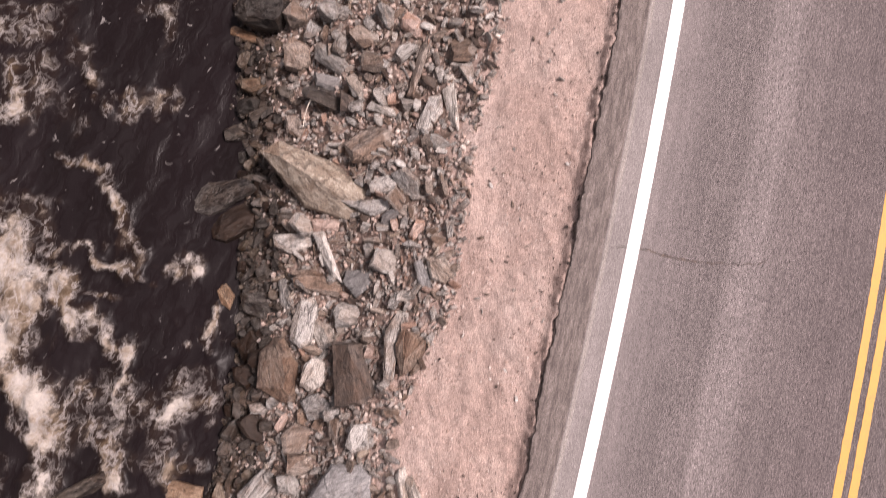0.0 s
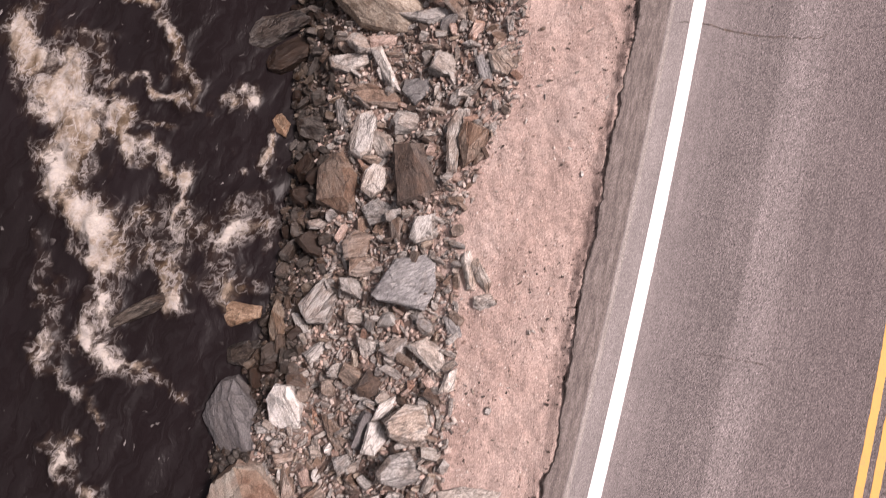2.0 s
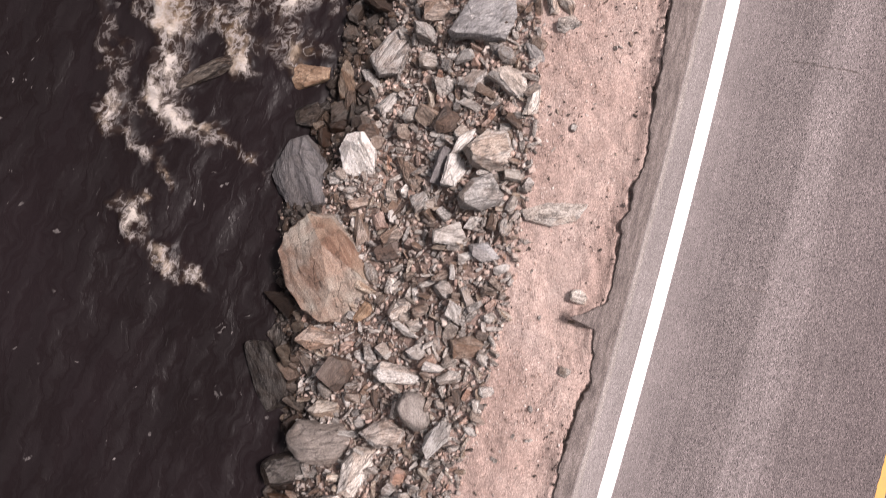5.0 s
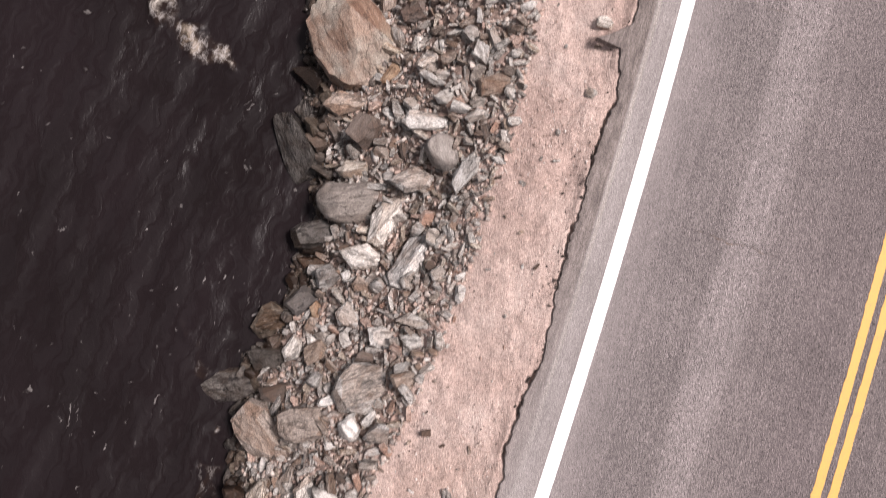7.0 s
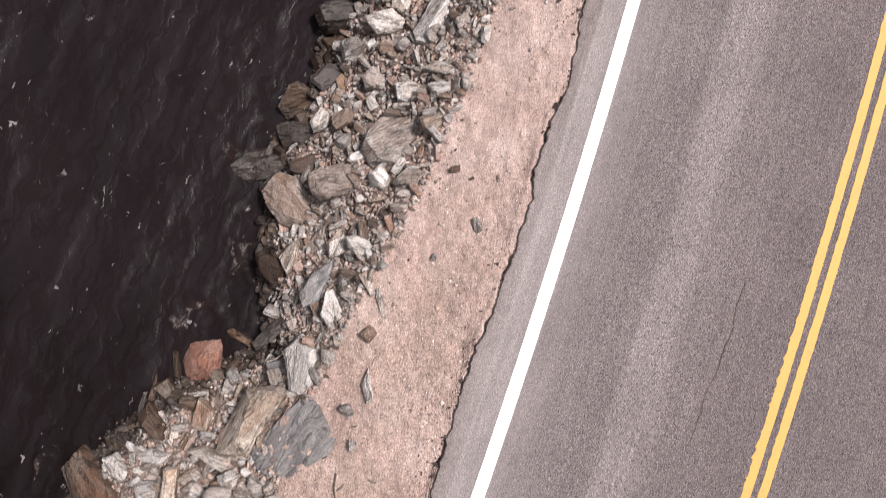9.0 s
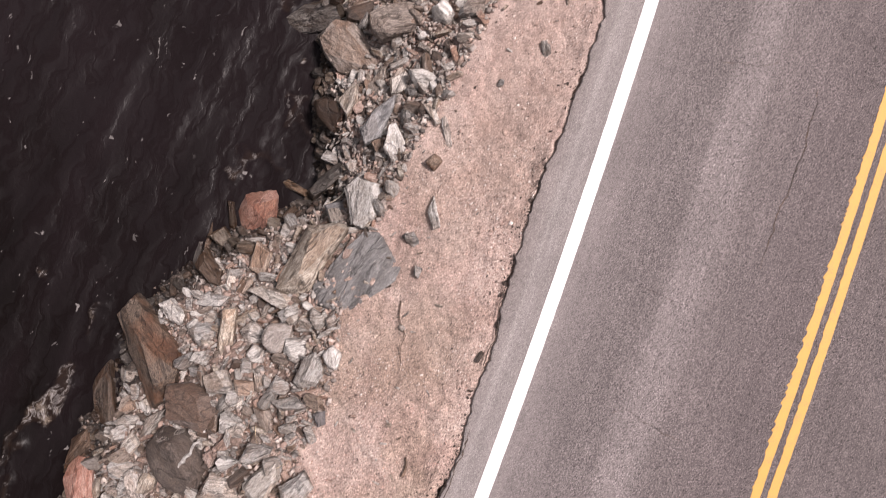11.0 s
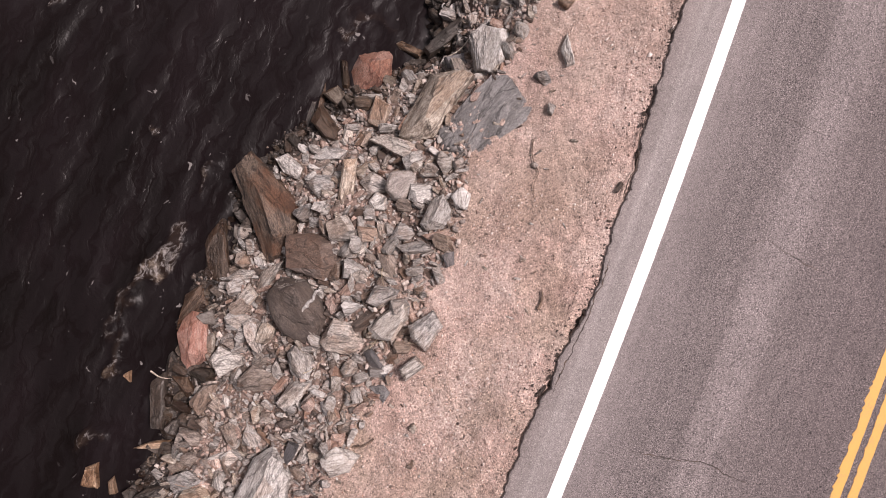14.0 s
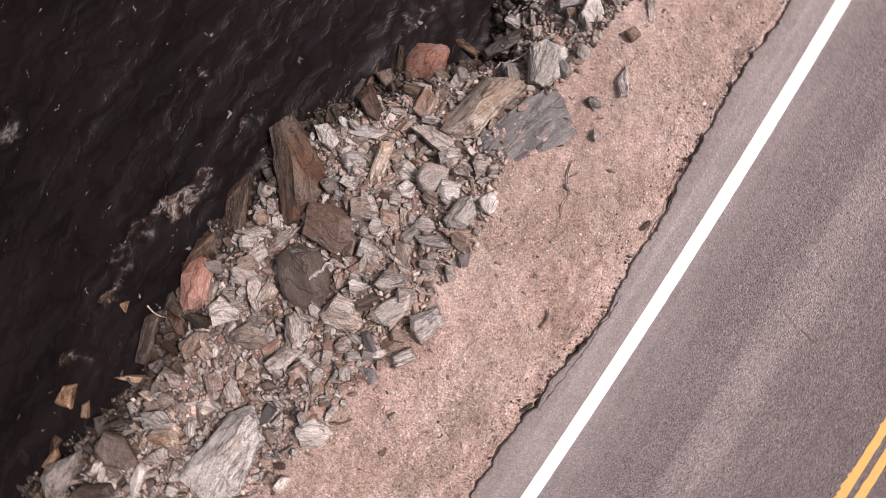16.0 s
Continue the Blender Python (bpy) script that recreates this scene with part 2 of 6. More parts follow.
ROCK = {
    "g": rock_material("grey_gneiss", (0.075, 0.071, 0.068), (0.25, 0.238, 0.226), (0.52, 0.5, 0.475), 9, joints=0.7, warmth=0.6),
    "l": rock_material("pale_gneiss", (0.12, 0.114, 0.107), (0.35, 0.33, 0.308), (0.64, 0.615, 0.58), 10, stain_amount=0.2, joints=0.6, warmth=0.6),
    "d": rock_material("wet_dark_rock", (0.012, 0.011, 0.011), (0.035, 0.03, 0.028), (0.12, 0.11, 0.1), 9, (0.03, 0.02, 0.015), 0.5, 0.28),
    "b": rock_material("brown_schist", (0.085, 0.068, 0.058), (0.22, 0.18, 0.154), (0.4, 0.34, 0.295), 8),
    "k": rock_material("dark_brown_rock", (0.055, 0.043, 0.038), (0.092, 0.073, 0.063), (0.15, 0.12, 0.103), 5, (0.13, 0.085, 0.062), 0.35, 0.8, 0.3),
    "n": rock_material("dark_brown_rock_with_white_vein", (0.07, 0.055, 0.048), (0.1, 0.079, 0.068), (0.15, 0.12, 0.102), 4, (0.13, 0.09, 0.068), 0.35, 0.8, 0.2, 0.5, joints=0.3),
    "m": rock_material("mauve_brown_slab", (0.125, 0.103, 0.094), (0.165, 0.137, 0.125), (0.225, 0.187, 0.17), 4, (0.2, 0.135, 0.105), 0.4, 0.8, 0.25),
    "o": rock_material("rusty_rock", (0.085, 0.06, 0.048), (0.185, 0.135, 0.107), (0.34, 0.27, 0.22), 6, (0.19, 0.115, 0.077), 0.45),
    "p": rock_material("pink_granite", (0.24, 0.165, 0.14), (0.4, 0.29, 0.245), (0.54, 0.43, 0.375), 12, (0.26, 0.16, 0.125), 0.4),
    "r": rock_material("red_granite", (0.25, 0.12, 0.092), (0.38, 0.2, 0.155), (0.48, 0.32, 0.265), 9, (0.28, 0.12, 0.085), 0.45),
    "s": rock_material("blue_grey_slate", (0.16, 0.158, 0.159), (0.225, 0.22, 0.219), (0.32, 0.314, 0.31), 4, (0.17, 0.156, 0.147), 0.35, 0.75, 0.4, 0.15, joints=0.3, warmth=0.3),
    "e": rock_material("dark_slate", (0.1, 0.096, 0.1), (0.14, 0.134, 0.138), (0.195, 0.187, 0.188), 4, (0.14, 0.125, 0.118), 0.4, 0.7, 0.25, joints=0.3, warmth=0.2),
    "t": rock_material("tan_gneiss", (0.1, 0.083, 0.07), (0.3, 0.258, 0.22), (0.6, 0.545, 0.475), 8, (0.19, 0.125, 0.08), 0.4),
    "q": rock_material("rust_and_grey_boulder_rock", (0.12, 0.075, 0.055), (0.2, 0.13, 0.097), (0.29, 0.215, 0.17), 3.0, (0.33, 0.305, 0.265), 0.95, 0.8, 0.2, 0.15, 1.0),
    "v": rock_material("dark_rusty_slab_rock", (0.026, 0.021, 0.019), (0.052, 0.04, 0.034), (0.17, 0.135, 0.11), 7, (0.13, 0.066, 0.038), 0.65, 0.6, 0.6, 0.0, 2.2),
    "y": rock_material("tan_orange_rock", (0.12, 0.075, 0.047), (0.26, 0.17, 0.11), (0.42, 0.31, 0.22), 5, (0.14, 0.08, 0.045), 0.7, 0.45, 0.3, 0.0, 4.0),
    "f": rock_material("smooth_pale_mauve_rock", (0.2, 0.173, 0.156), (0.275, 0.243, 0.221), (0.38, 0.345, 0.318), 3, (0.34, 0.3, 0.27), 0.5, 0.8, 0.12, 0.2, 2.5, joints=0.4, warmth=0.3),
    "w": rock_material("white_quartz", (0.22, 0.21, 0.197), (0.52, 0.495, 0.465), (0.75, 0.725, 0.69), 4, (0.32, 0.27, 0.23), 0.3, 0.8, 0.5, joints=0.15, warmth=0.3),
}
ROCK["d"].node_tree.nodes["Principled BSDF"].inputs["Specular IOR Level"].default_value = 0.25


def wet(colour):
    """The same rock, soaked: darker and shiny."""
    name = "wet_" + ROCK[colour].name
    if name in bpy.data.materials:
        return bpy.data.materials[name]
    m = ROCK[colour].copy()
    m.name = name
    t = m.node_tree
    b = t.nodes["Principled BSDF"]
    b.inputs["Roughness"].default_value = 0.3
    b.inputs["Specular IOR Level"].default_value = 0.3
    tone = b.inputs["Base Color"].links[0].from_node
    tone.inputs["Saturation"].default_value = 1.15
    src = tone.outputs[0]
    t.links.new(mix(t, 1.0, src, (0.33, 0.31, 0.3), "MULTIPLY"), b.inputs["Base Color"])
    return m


WORDS = {"g": "grey banded gneiss", "l": "pale grey banded gneiss", "d": "wet dark", "b": "brown schist", "k": "dark brown", "m": "smooth mauve-brown", "e": "dark slate-grey", "n": "dark brown white-veined",
         "o": "rust-stained", "p": "pink granite", "r": "red granite", "s": "smooth blue-grey", "t": "tan striped gneiss", "v": "dark rusty", "y": "tan-orange", "f": "smooth pale mauve", "q": "rust-brown and grey", "w": "white quartz"}


def asphalt_material():
    m, t, b = nodes_of("worn_asphalt")
    uvn = t.nodes.new("ShaderNodeUVMap")
    uvn.uv_map = "metres"
    uv = uvn.outputs[0]
    sep = t.nodes.new("ShaderNodeSeparateXYZ")
    t.links.new(uv, sep.inputs[0])
    wander = maths(t, "MULTIPLY", maths(t, "SUBTRACT", noise_tex(t, scaled(t, uv, 0.6, 0.12, 1), 3.0, 4.0), 0.5), 0.22)
    u = maths(t, "ADD", sep.outputs[0], wander)
    k = maths(t, "DIVIDE", maths(t, "ADD", u, 1.0), 9.0)
    lanes = ramp(t, k, [(0.0, (0.185, 0.148, 0.138)), (0.065, (0.275, 0.247, 0.238)), (0.105, (0.255, 0.226, 0.219)), (0.14, (0.205, 0.178, 0.174)), (0.19, (0.165, 0.142, 0.139)),
                        (0.252, (0.162, 0.139, 0.136)), (0.266, (0.216, 0.187, 0.183)), (0.305, (0.222, 0.192, 0.188)), (0.33, (0.172, 0.146, 0.143)), (0.44, (0.137, 0.113, 0.112)), (0.6, (0.14, 0.117, 0.115))])
    strip = ramp(t, maths(t, "ADD", sep.outputs[0], 1.0), [(0.56, 1.0), (0.59, 0.0)])
    seam = ramp(t, maths(t, "ADD", maths(t, "ADD", sep.outputs[0], 1.0), maths(t, "MULTIPLY", wander, 0.06)), [(0.58, 0.0), (0.596, 1.0), (0.62, 1.0), (0.65, 0.0)])
    along = ramp(t, maths(t, "DIVIDE", maths(t, "ADD", sep.outputs[1], 20.0), 40.0), [(0.25, 0.15), (0.36, 0.9), (1.0, 1.0)])
    rough_strip = ramp(t, noise_tex(t, scaled(t, uv, 1.0, 0.18, 1), 16.0, 6.0, 0.7), [(0.3, (0.075, 0.06, 0.054)), (0.5, (0.165, 0.136, 0.124)), (0.7, (0.27, 0.23, 0.21))])
    lanes = mix(t, maths(t, "MULTIPLY", strip, along), lanes, rough_strip)
    lanes = mix(t, maths(t, "MULTIPLY", maths(t, "MULTIPLY", seam, along), 0.85), lanes, (0.4, 0.36, 0.33))
    streak = noise_tex(t, scaled(t, uv, 1.0, 0.06, 1), 9.0, 4.0)
    col = mix(t, 0.5, lanes, ramp(t, streak, [(0.3, 0.4), (0.7, 0.6)]), "OVERLAY")
    patch = noise_tex(t, uv, 1.1, 5.0, 0.6)
    col = mix(t, 0.45, col, ramp(t, patch, [(0.3, 0.38), (0.7, 0.6)]), "OVERLAY")
    vor = node(t, "ShaderNodeTexVoronoi", Scale=105.0)
    t.links.new(uv, vor.inputs["Vector"])
    stone = t.nodes.new("ShaderNodeSeparateColor")
    t.links.new(vor.outputs["Color"], stone.inputs[0])
    speckle0 = ramp(t, k, [(0.03, 0.5), (0.12, 0.45), (0.22, 0.95)])
    col = mix(t, speckle0, col, ramp(t, stone.outputs[0], [(0.0, 0.02), (0.2, 0.3), (0.55, 0.48), (0.84, 0.62), (0.93, 0.9), (1.0, 1.0)]), "OVERLAY")
    speckle = ramp(t, k, [(0.03, 0.35), (0.12, 0.4), (0.22, 1.0)])
    col = mix(t, maths(t, "MULTIPLY", speckle, 0.5), col, ramp(t, noise_tex(t, uv, 62.0, 2.0, 0.7), [(0.33, 0.12), (0.5, 0.48), (0.64, 0.92)]), "OVERLAY")
    t.links.new(col, b.inputs["Base Color"])
    b.inputs["Roughness"].default_value = 0.85
    h = maths(t, "ADD", vor.outputs["Distance"], maths(t, "MULTIPLY", patch, 0.3))
    bump(t, b, h, 0.6, 0.006)
    return m


def paint_material(name, colour, worn, wear):
    m, t, b = nodes_of(name)
    tc = t.nodes.new("ShaderNodeTexCoord")
    v = tc.outputs["Object"]
    grit = noise_tex(t, v, 130.0, 3.0, 0.7)
    wide = noise_tex(t, v, 6.0, 4.0)
    fac = maths(t, "ADD", maths(t, "MULTIPLY", grit, 0.7), maths(t, "MULTIPLY", wide, 0.3))
    t.links.new(mix(t, ramp(t, fac, [(wear, 0.0), (wear + 0.12, 1.0)]), worn, colour), b.inputs["Base Color"])
    b.inputs["Roughness"].default_value = 0.6
    bump(t, b, grit, 0.5, 0.004)
    return m


def gravel_material():
    """Pinkish decomposed granite: sand, grains and pebbles, damp and darker blotches."""
    m, t, b = nodes_of("pink_granite_gravel")
    tc = t.nodes.new("ShaderNodeTexCoord")
    v = tc.outputs["Object"]
    big = noise_tex(t, v, 0.9, 6.0, 0.62, 0.4)
    col = ramp(t, big, [(0.28, (0.33, 0.225, 0.185)), (0.43, (0.46, 0.33, 0.28)), (0.58, (0.54, 0.415, 0.362)), (0.72, (0.6, 0.485, 0.435))])
    place = t.nodes.new("ShaderNodeSeparateXYZ")
    t.links.new(v, place.inputs[0])
    dusty = ramp(t, maths(t, "DIVIDE", maths(t, "ADD", place.outputs[1], 20.0), 20.0), [(0.1, 0.0), (0.55, 1.0)])
    col = mix(t, maths(t, "MULTIPLY", dusty, 0.45), col, (0.49, 0.375, 0.333))
    tan = ramp(t, noise_tex(t, v, 0.55, 4.0, 0.6), [(0.46, 0.0), (0.6, 0.75)])
    col = mix(t, maths(t, "MULTIPLY", tan, maths(t, "SUBTRACT", 1.0, dusty)), col, (0.33, 0.25, 0.19))
    mid = noise_tex(t, v, 7.0, 6.0, 0.7)
    col = mix(t, 0.4, col, ramp(t, mid, [(0.3, 0.3), (0.5, 0.5), (0.7, 0.66)]), "OVERLAY")
    vor = node(t, "ShaderNodeTexVoronoi", Scale=42.0)
    t.links.new(v, vor.inputs["Vector"])
    sep = t.nodes.new("ShaderNodeSeparateColor")
    t.links.new(vor.outputs["Color"], sep.inputs[0])
    col = mix(t, maths(t, "SUBTRACT", 0.68, maths(t, "MULTIPLY", dusty, 0.3)), col, ramp(t, sep.outputs[0], [(0.0, 0.12), (0.12, 0.36), (0.3, 0.47), (0.7, 0.53), (0.9, 0.64), (1.0, 0.95)]), "OVERLAY")
    vor2 = node(t, "ShaderNodeTexVoronoi", Scale=95.0)
    t.links.new(v, vor2.inputs["Vector"])
    sep2 = t.nodes.new("ShaderNodeSeparateColor")
    t.links.new(vor2.outputs["Color"], sep2.inputs[0])
    col = mix(t, maths(t, "SUBTRACT", 0.8, maths(t, "MULTIPLY", dusty, 0.35)), col, ramp(t, sep2.outputs[1], [(0.0, 0.03), (0.1, 0.24), (0.25, 0.45), (0.75, 0.56), (0.92, 0.74), (1.0, 1.0)]), "OVERLAY")
    att = t.nodes.new("ShaderNodeAttribute")
    att.attribute_name = "stony"
    silt = ramp(t, noise_tex(t, v, 11.0, 6.0, 0.7), [(0.3, (0.07, 0.052, 0.044)), (0.5, (0.2, 0.145, 0.12)), (0.7, (0.36, 0.265, 0.222))])
    part_stony = maths(t, "ADD", att.outputs["Fac"], maths(t, "MULTIPLY", maths(t, "SUBTRACT", mid, 0.5), 1.1))
    col = mix(t, ramp(t, part_stony, [(0.35, 0.0), (0.75, 0.95)]), col, mix(t, 0.5, silt, ramp(t, sep.outputs[0], [(0.0, 0.25), (1.0, 0.75)]), "OVERLAY"))
    damp = t.nodes.new("ShaderNodeAttribute")
    damp.attribute_name = "wet"
    col = mix(t, maths(t, "MULTIPLY", damp.outputs["Fac"], 0.9), col, (0.014, 0.011, 0.01))
    t.links.new(col, b.inputs["Base Color"])
    b.inputs["Roughness"].default_value = 0.95
    h = maths(t, "ADD", maths(t, "MULTIPLY", mid, 1.2), maths(t, "MULTIPLY", vor.outputs["Distance"], -0.7))
    h = maths(t, "ADD", h, maths(t, "MULTIPLY", noise_tex(t, v, 60.0, 4.0, 0.7), 0.7))
    bump(t, b, h, 0.8, 0.016)
    return m


def pebble_material(name, stops):
    """Small stones, each with a tint of its own."""
    m, t, b = nodes_of(name)
    geo = t.nodes.new("ShaderNodeNewGeometry")
    tc = t.nodes.new("ShaderNodeTexCoord")
    col = ramp(t, geo.outputs["Random Per Island"], stops)
    n = noise_tex(t, tc.outputs["Object"], 45.0, 5.0, 0.65)
    col = mix(t, 0.6, col, ramp(t, n, [(0.3, 0.25), (0.7, 0.75)]), "OVERLAY")
    t.links.new(col, b.inputs["Base Color"])
    b.inputs["Roughness"].default_value = 0.85
    bump(t, b, n, 0.7, 0.01)
    return m


def water_material():
    """Dark peaty water with white foam where the mesh carries it, and painted glints and foam specks."""
    m, t, b = nodes_of("river_water")
    tc = t.nodes.new("ShaderNodeTexCoord")
    v = tc.outputs["Object"]
    att = t.nodes.new("ShaderNodeAttribute")
    att.attribute_name = "foam"
    warp = t.nodes.new("ShaderNodeTexNoise")
    warp.inputs["Scale"].default_value = 2.2
    warp.inputs["Detail"].default_value = 4.0
    t.links.new(v, warp.inputs["Vector"])
    shift = t.nodes.new("ShaderNodeVectorMath")
    shift.operation = "MULTIPLY_ADD"
    shift.inputs[1].default_value = (0.55, 0.55, 0)
    t.links.new(warp.outputs["Color"], shift.inputs[0])
    t.links.new(v, shift.inputs[2])
    wv = shift.outputs[0]
    cover = att.outputs["Fac"]
    clouds = noise_tex(t, scaled(t, wv, 1.0, 0.75, 1), 3.4, 10.0, 0.68, 0.35)
    hairs = noise_tex(t, scaled(t, wv, 0.35, 1.0, 1), 26.0, 4.0, 0.65)
    threads = maths(t, "ABSOLUTE", maths(t, "SUBTRACT", noise_tex(t, scaled(t, wv, 1.0, 0.6, 1), 4.2, 5.0, 0.6), 0.5))
    web = ramp(t, threads, [(0.0, 1.0), (0.014, 0.55), (0.045, 0.0)])
    dens = maths(t, "ADD", maths(t, "MULTIPLY", cover, 1.2), maths(t, "MULTIPLY", maths(t, "SUBTRACT", clouds, 0.5), 1.9))
    dens = maths(t, "ADD", dens, maths(t, "MULTIPLY", maths(t, "SUBTRACT", hairs, 0.5), 0.5))
    body = ramp(t, dens, [(0.56, 0.0), (0.7, 0.16), (0.9, 0.5), (1.25, 1.0)])
    lines = maths(t, "MULTIPLY", web, ramp(t, maths(t, "ADD", cover, maths(t, "MULTIPLY", maths(t, "SUBTRACT", clouds, 0.5), 0.8)), [(0.22, 0.0), (0.6, 0.75)]))
    # Sparse foam specks and wave glints, both painted as white colour
    glint_flecks = maths(t, "MULTIPLY", ramp(t, noise_tex(t, scaled(t, wv, 1.0, 0.55, 1), 10.0, 2.0, 0.5), [(0.7, 0.0), (0.74, 0.45)]), ramp(t, noise_tex(t, v, 0.7, 2.0), [(0.42, 0.0), (0.6, 1.0)]))
    thin = maths(t, "MAXIMUM", lines, glint_flecks)
    foam = maths(t, "MAXIMUM", body, thin)
    murk = noise_tex(t, scaled(t, v, 1.0, 0.35, 1), 0.8, 3.0)
    deep = ramp(t, murk, [(0.35, (0.006, 0.0044, 0.0042)), (0.65, (0.0115, 0.008, 0.0088))])
    # Paler, browner body towards +y; sky reflection put into the water's colour
    spot = t.nodes.new("ShaderNodeSeparateXYZ")
    t.links.new(v, spot.inputs[0])
    sky_tint = ramp(t, maths(t, "DIVIDE", maths(t, "ADD", spot.outputs[1], 24.0), 24.0), [(0.3, 0.0), (0.5, 1.0)])
    deep = mix(t, maths(t, "MULTIPLY", sky_tint, 0.4), deep, (0.02, 0.015, 0.0165))
    aer = ramp(t, maths(t, "ADD", cover, maths(t, "MULTIPLY", maths(t, "SUBTRACT", clouds, 0.5), 0.5)), [(0.15, 0.0), (0.5, 0.3), (1.0, 0.8)])
    deep = mix(t, aer, deep, (0.055, 0.034, 0.023))
    hollow = noise_tex(t, scaled(t, v, 1.0, 0.6, 1), 1.5, 5.0, 0.6)
    fcol = ramp(t, hollow, [(0.38, (0.11, 0.078, 0.052)), (0.47, (0.27, 0.22, 0.175)), (0.58, (0.45, 0.41, 0.37))])
    fcol = mix(t, 0.5, fcol, ramp(t, hairs, [(0.3, 0.25), (0.7, 0.75)]), "OVERLAY")
    t.links.new(mix(t, thin, mix(t, body, deep, fcol), (0.42, 0.39, 0.375)), b.inputs["Base Color"])
    t.links.new(ramp(t, foam, [(0.0, 0.34), (0.5, 0.8)]), b.inputs["Roughness"])
    b.inputs["IOR"].default_value = 1.33
    swell = noise_tex(t, scaled(t, wv, 1.0, 0.4, 1), 1.7, 3.0, 0.5)
    crease = maths(t, "ABSOLUTE", maths(t, "SUBTRACT", noise_tex(t, scaled(t, wv, 1.0, 0.24, 1), 2.8, 4.0, 0.55), 0.5))
    # Specular lowered along creases: dark lines in place of the bank's dark reflection
    t.links.new(ramp(t, crease, [(0.0, 0.02), (0.03, 0.08), (0.07, 0.25)]), b.inputs["Specular IOR Level"])
    crease = ramp(t, crease, [(0.0, 0.0), (0.05, 0.5), (0.16, 1.0)])
    rip = noise_tex(t, scaled(t, wv, 1.0, 0.45, 1), 7.0, 3.0, 0.5)
    h = maths(t, "ADD", swell, maths(t, "MULTIPLY", crease, 0.1))
    h = maths(t, "ADD", h, maths(t, "MULTIPLY", rip, 0.06))
    h = maths(t, "ADD", h, maths(t, "MULTIPLY", noise_tex(t, scaled(t, wv, 1.0, 0.5, 1), 19.0, 4.0, 0.6), 0.13))
    h = maths(t, "ADD", h, maths(t, "MULTIPLY", foam, maths(t, "ADD", maths(t, "MULTIPLY", clouds, 0.6), maths(t, "MULTIPLY", hairs, 0.18))))
    bump(t, b, h, 0.42, 0.1)
    return m


ASPHALT = asphalt_material()
WHITE = paint_material("white_road_paint", (0.86, 0.85, 0.84), (0.5, 0.46, 0.44), 0.2)
YELLOW = paint_material("yellow_road_paint", (0.66, 0.365, 0.08), (0.32, 0.22, 0.13), 0.34)
GRAVEL = gravel_material()
WATER = water_material()
BANK_STONES = pebble_material("mixed_bank_stones", [(0.0, (0.11, 0.095, 0.085)), (0.2, (0.3, 0.255, 0.228)), (0.45, (0.43, 0.37, 0.335)), (0.65, (0.54, 0.4, 0.338)), (0.8, (0.34, 0.24, 0.2)), (1.0, (0.7, 0.625, 0.565))])
WET_STONES = pebble_material("wet_bank_stones", [(0.0, (0.02, 0.017, 0.015)), (0.5, (0.05, 0.04, 0.034)), (0.85, (0.11, 0.085, 0.07)), (1.0, (0.2, 0.15, 0.12))])
WET_STONES.node_tree.nodes["Principled BSDF"].inputs["Roughness"].default_value = 0.3
PEBBLES = pebble_material("gravel_pebbles", [(0.0, (0.07, 0.05, 0.043)), (0.07, (0.19, 0.135, 0.115)), (0.25, (0.34, 0.24, 0.2)), (0.55, (0.47, 0.34, 0.285)), (0.8, (0.58, 0.465, 0.41)), (1.0, (0.78, 0.72, 0.68))])
CRUMB = pebble_material("asphalt_crumb", [(0.0, (0.02, 0.016, 0.014)), (0.5, (0.06, 0.045, 0.04)), (1.0, (0.16, 0.12, 0.105))])
CRACK = rock_material("crack_filling", (0.025, 0.022, 0.021), (0.045, 0.04, 0.038), (0.07, 0.06, 0.055), 20)
CLOD = rock_material("broken_asphalt_clod", (0.03, 0.025, 0.023), (0.06, 0.05, 0.046), (0.12, 0.1, 0.09), 20)
WOOD = rock_material("bleached_driftwood", (0.35, 0.29, 0.23), (0.55, 0.48, 0.4), (0.7, 0.64, 0.56), 14, joints=0.0)
TWIG = rock_material("brown_twig_bark", (0.06, 0.04, 0.03), (0.11, 0.075, 0.055), (0.17, 0.12, 0.09), 14)
STRAW = rock_material("dry_straw", (0.3, 0.24, 0.16), (0.48, 0.4, 0.28), (0.62, 0.54, 0.42), 14)


def road_x(u, y):
    s = -2 * 0.00384 * np.clip(y + 14.5, -60, 60)
    return white_x(y) + u * np.sqrt(1 + s * s)


def edge_u(y):
    """Distance of the crumbling pavement edge outside the white line's centre."""
    y = np.asarray(y, dtype=float)
    u = np.interp(y, EDGE_Y, EDGE_U)
    return -(u + fbm(y * 6, y * 0 + 5, 6, 5) * 0.035 + fbm(y * 21, y * 0 + 3, 8, 2) * 0.02)


def stoniness(x, y):
    """0 on the gravel shoulder, 1 among the rocks."""
    d = white_x(y) - 0.68 - x
    return np.clip((d - np.interp(y, STATION, STONE_D)) * 1.6 + 0.15, 0, 1)


def wetness(x, y):
    """1 at the waterline and below, 0 half a metre up the bank."""
    d = white_x(y) - 0.68 - x
    return np.clip((d - np.interp(y, STATION, WATER_D) + 0.75) / 0.6 + fbm(x * 2, y * 2, 61) * 0.8, 0, 1)


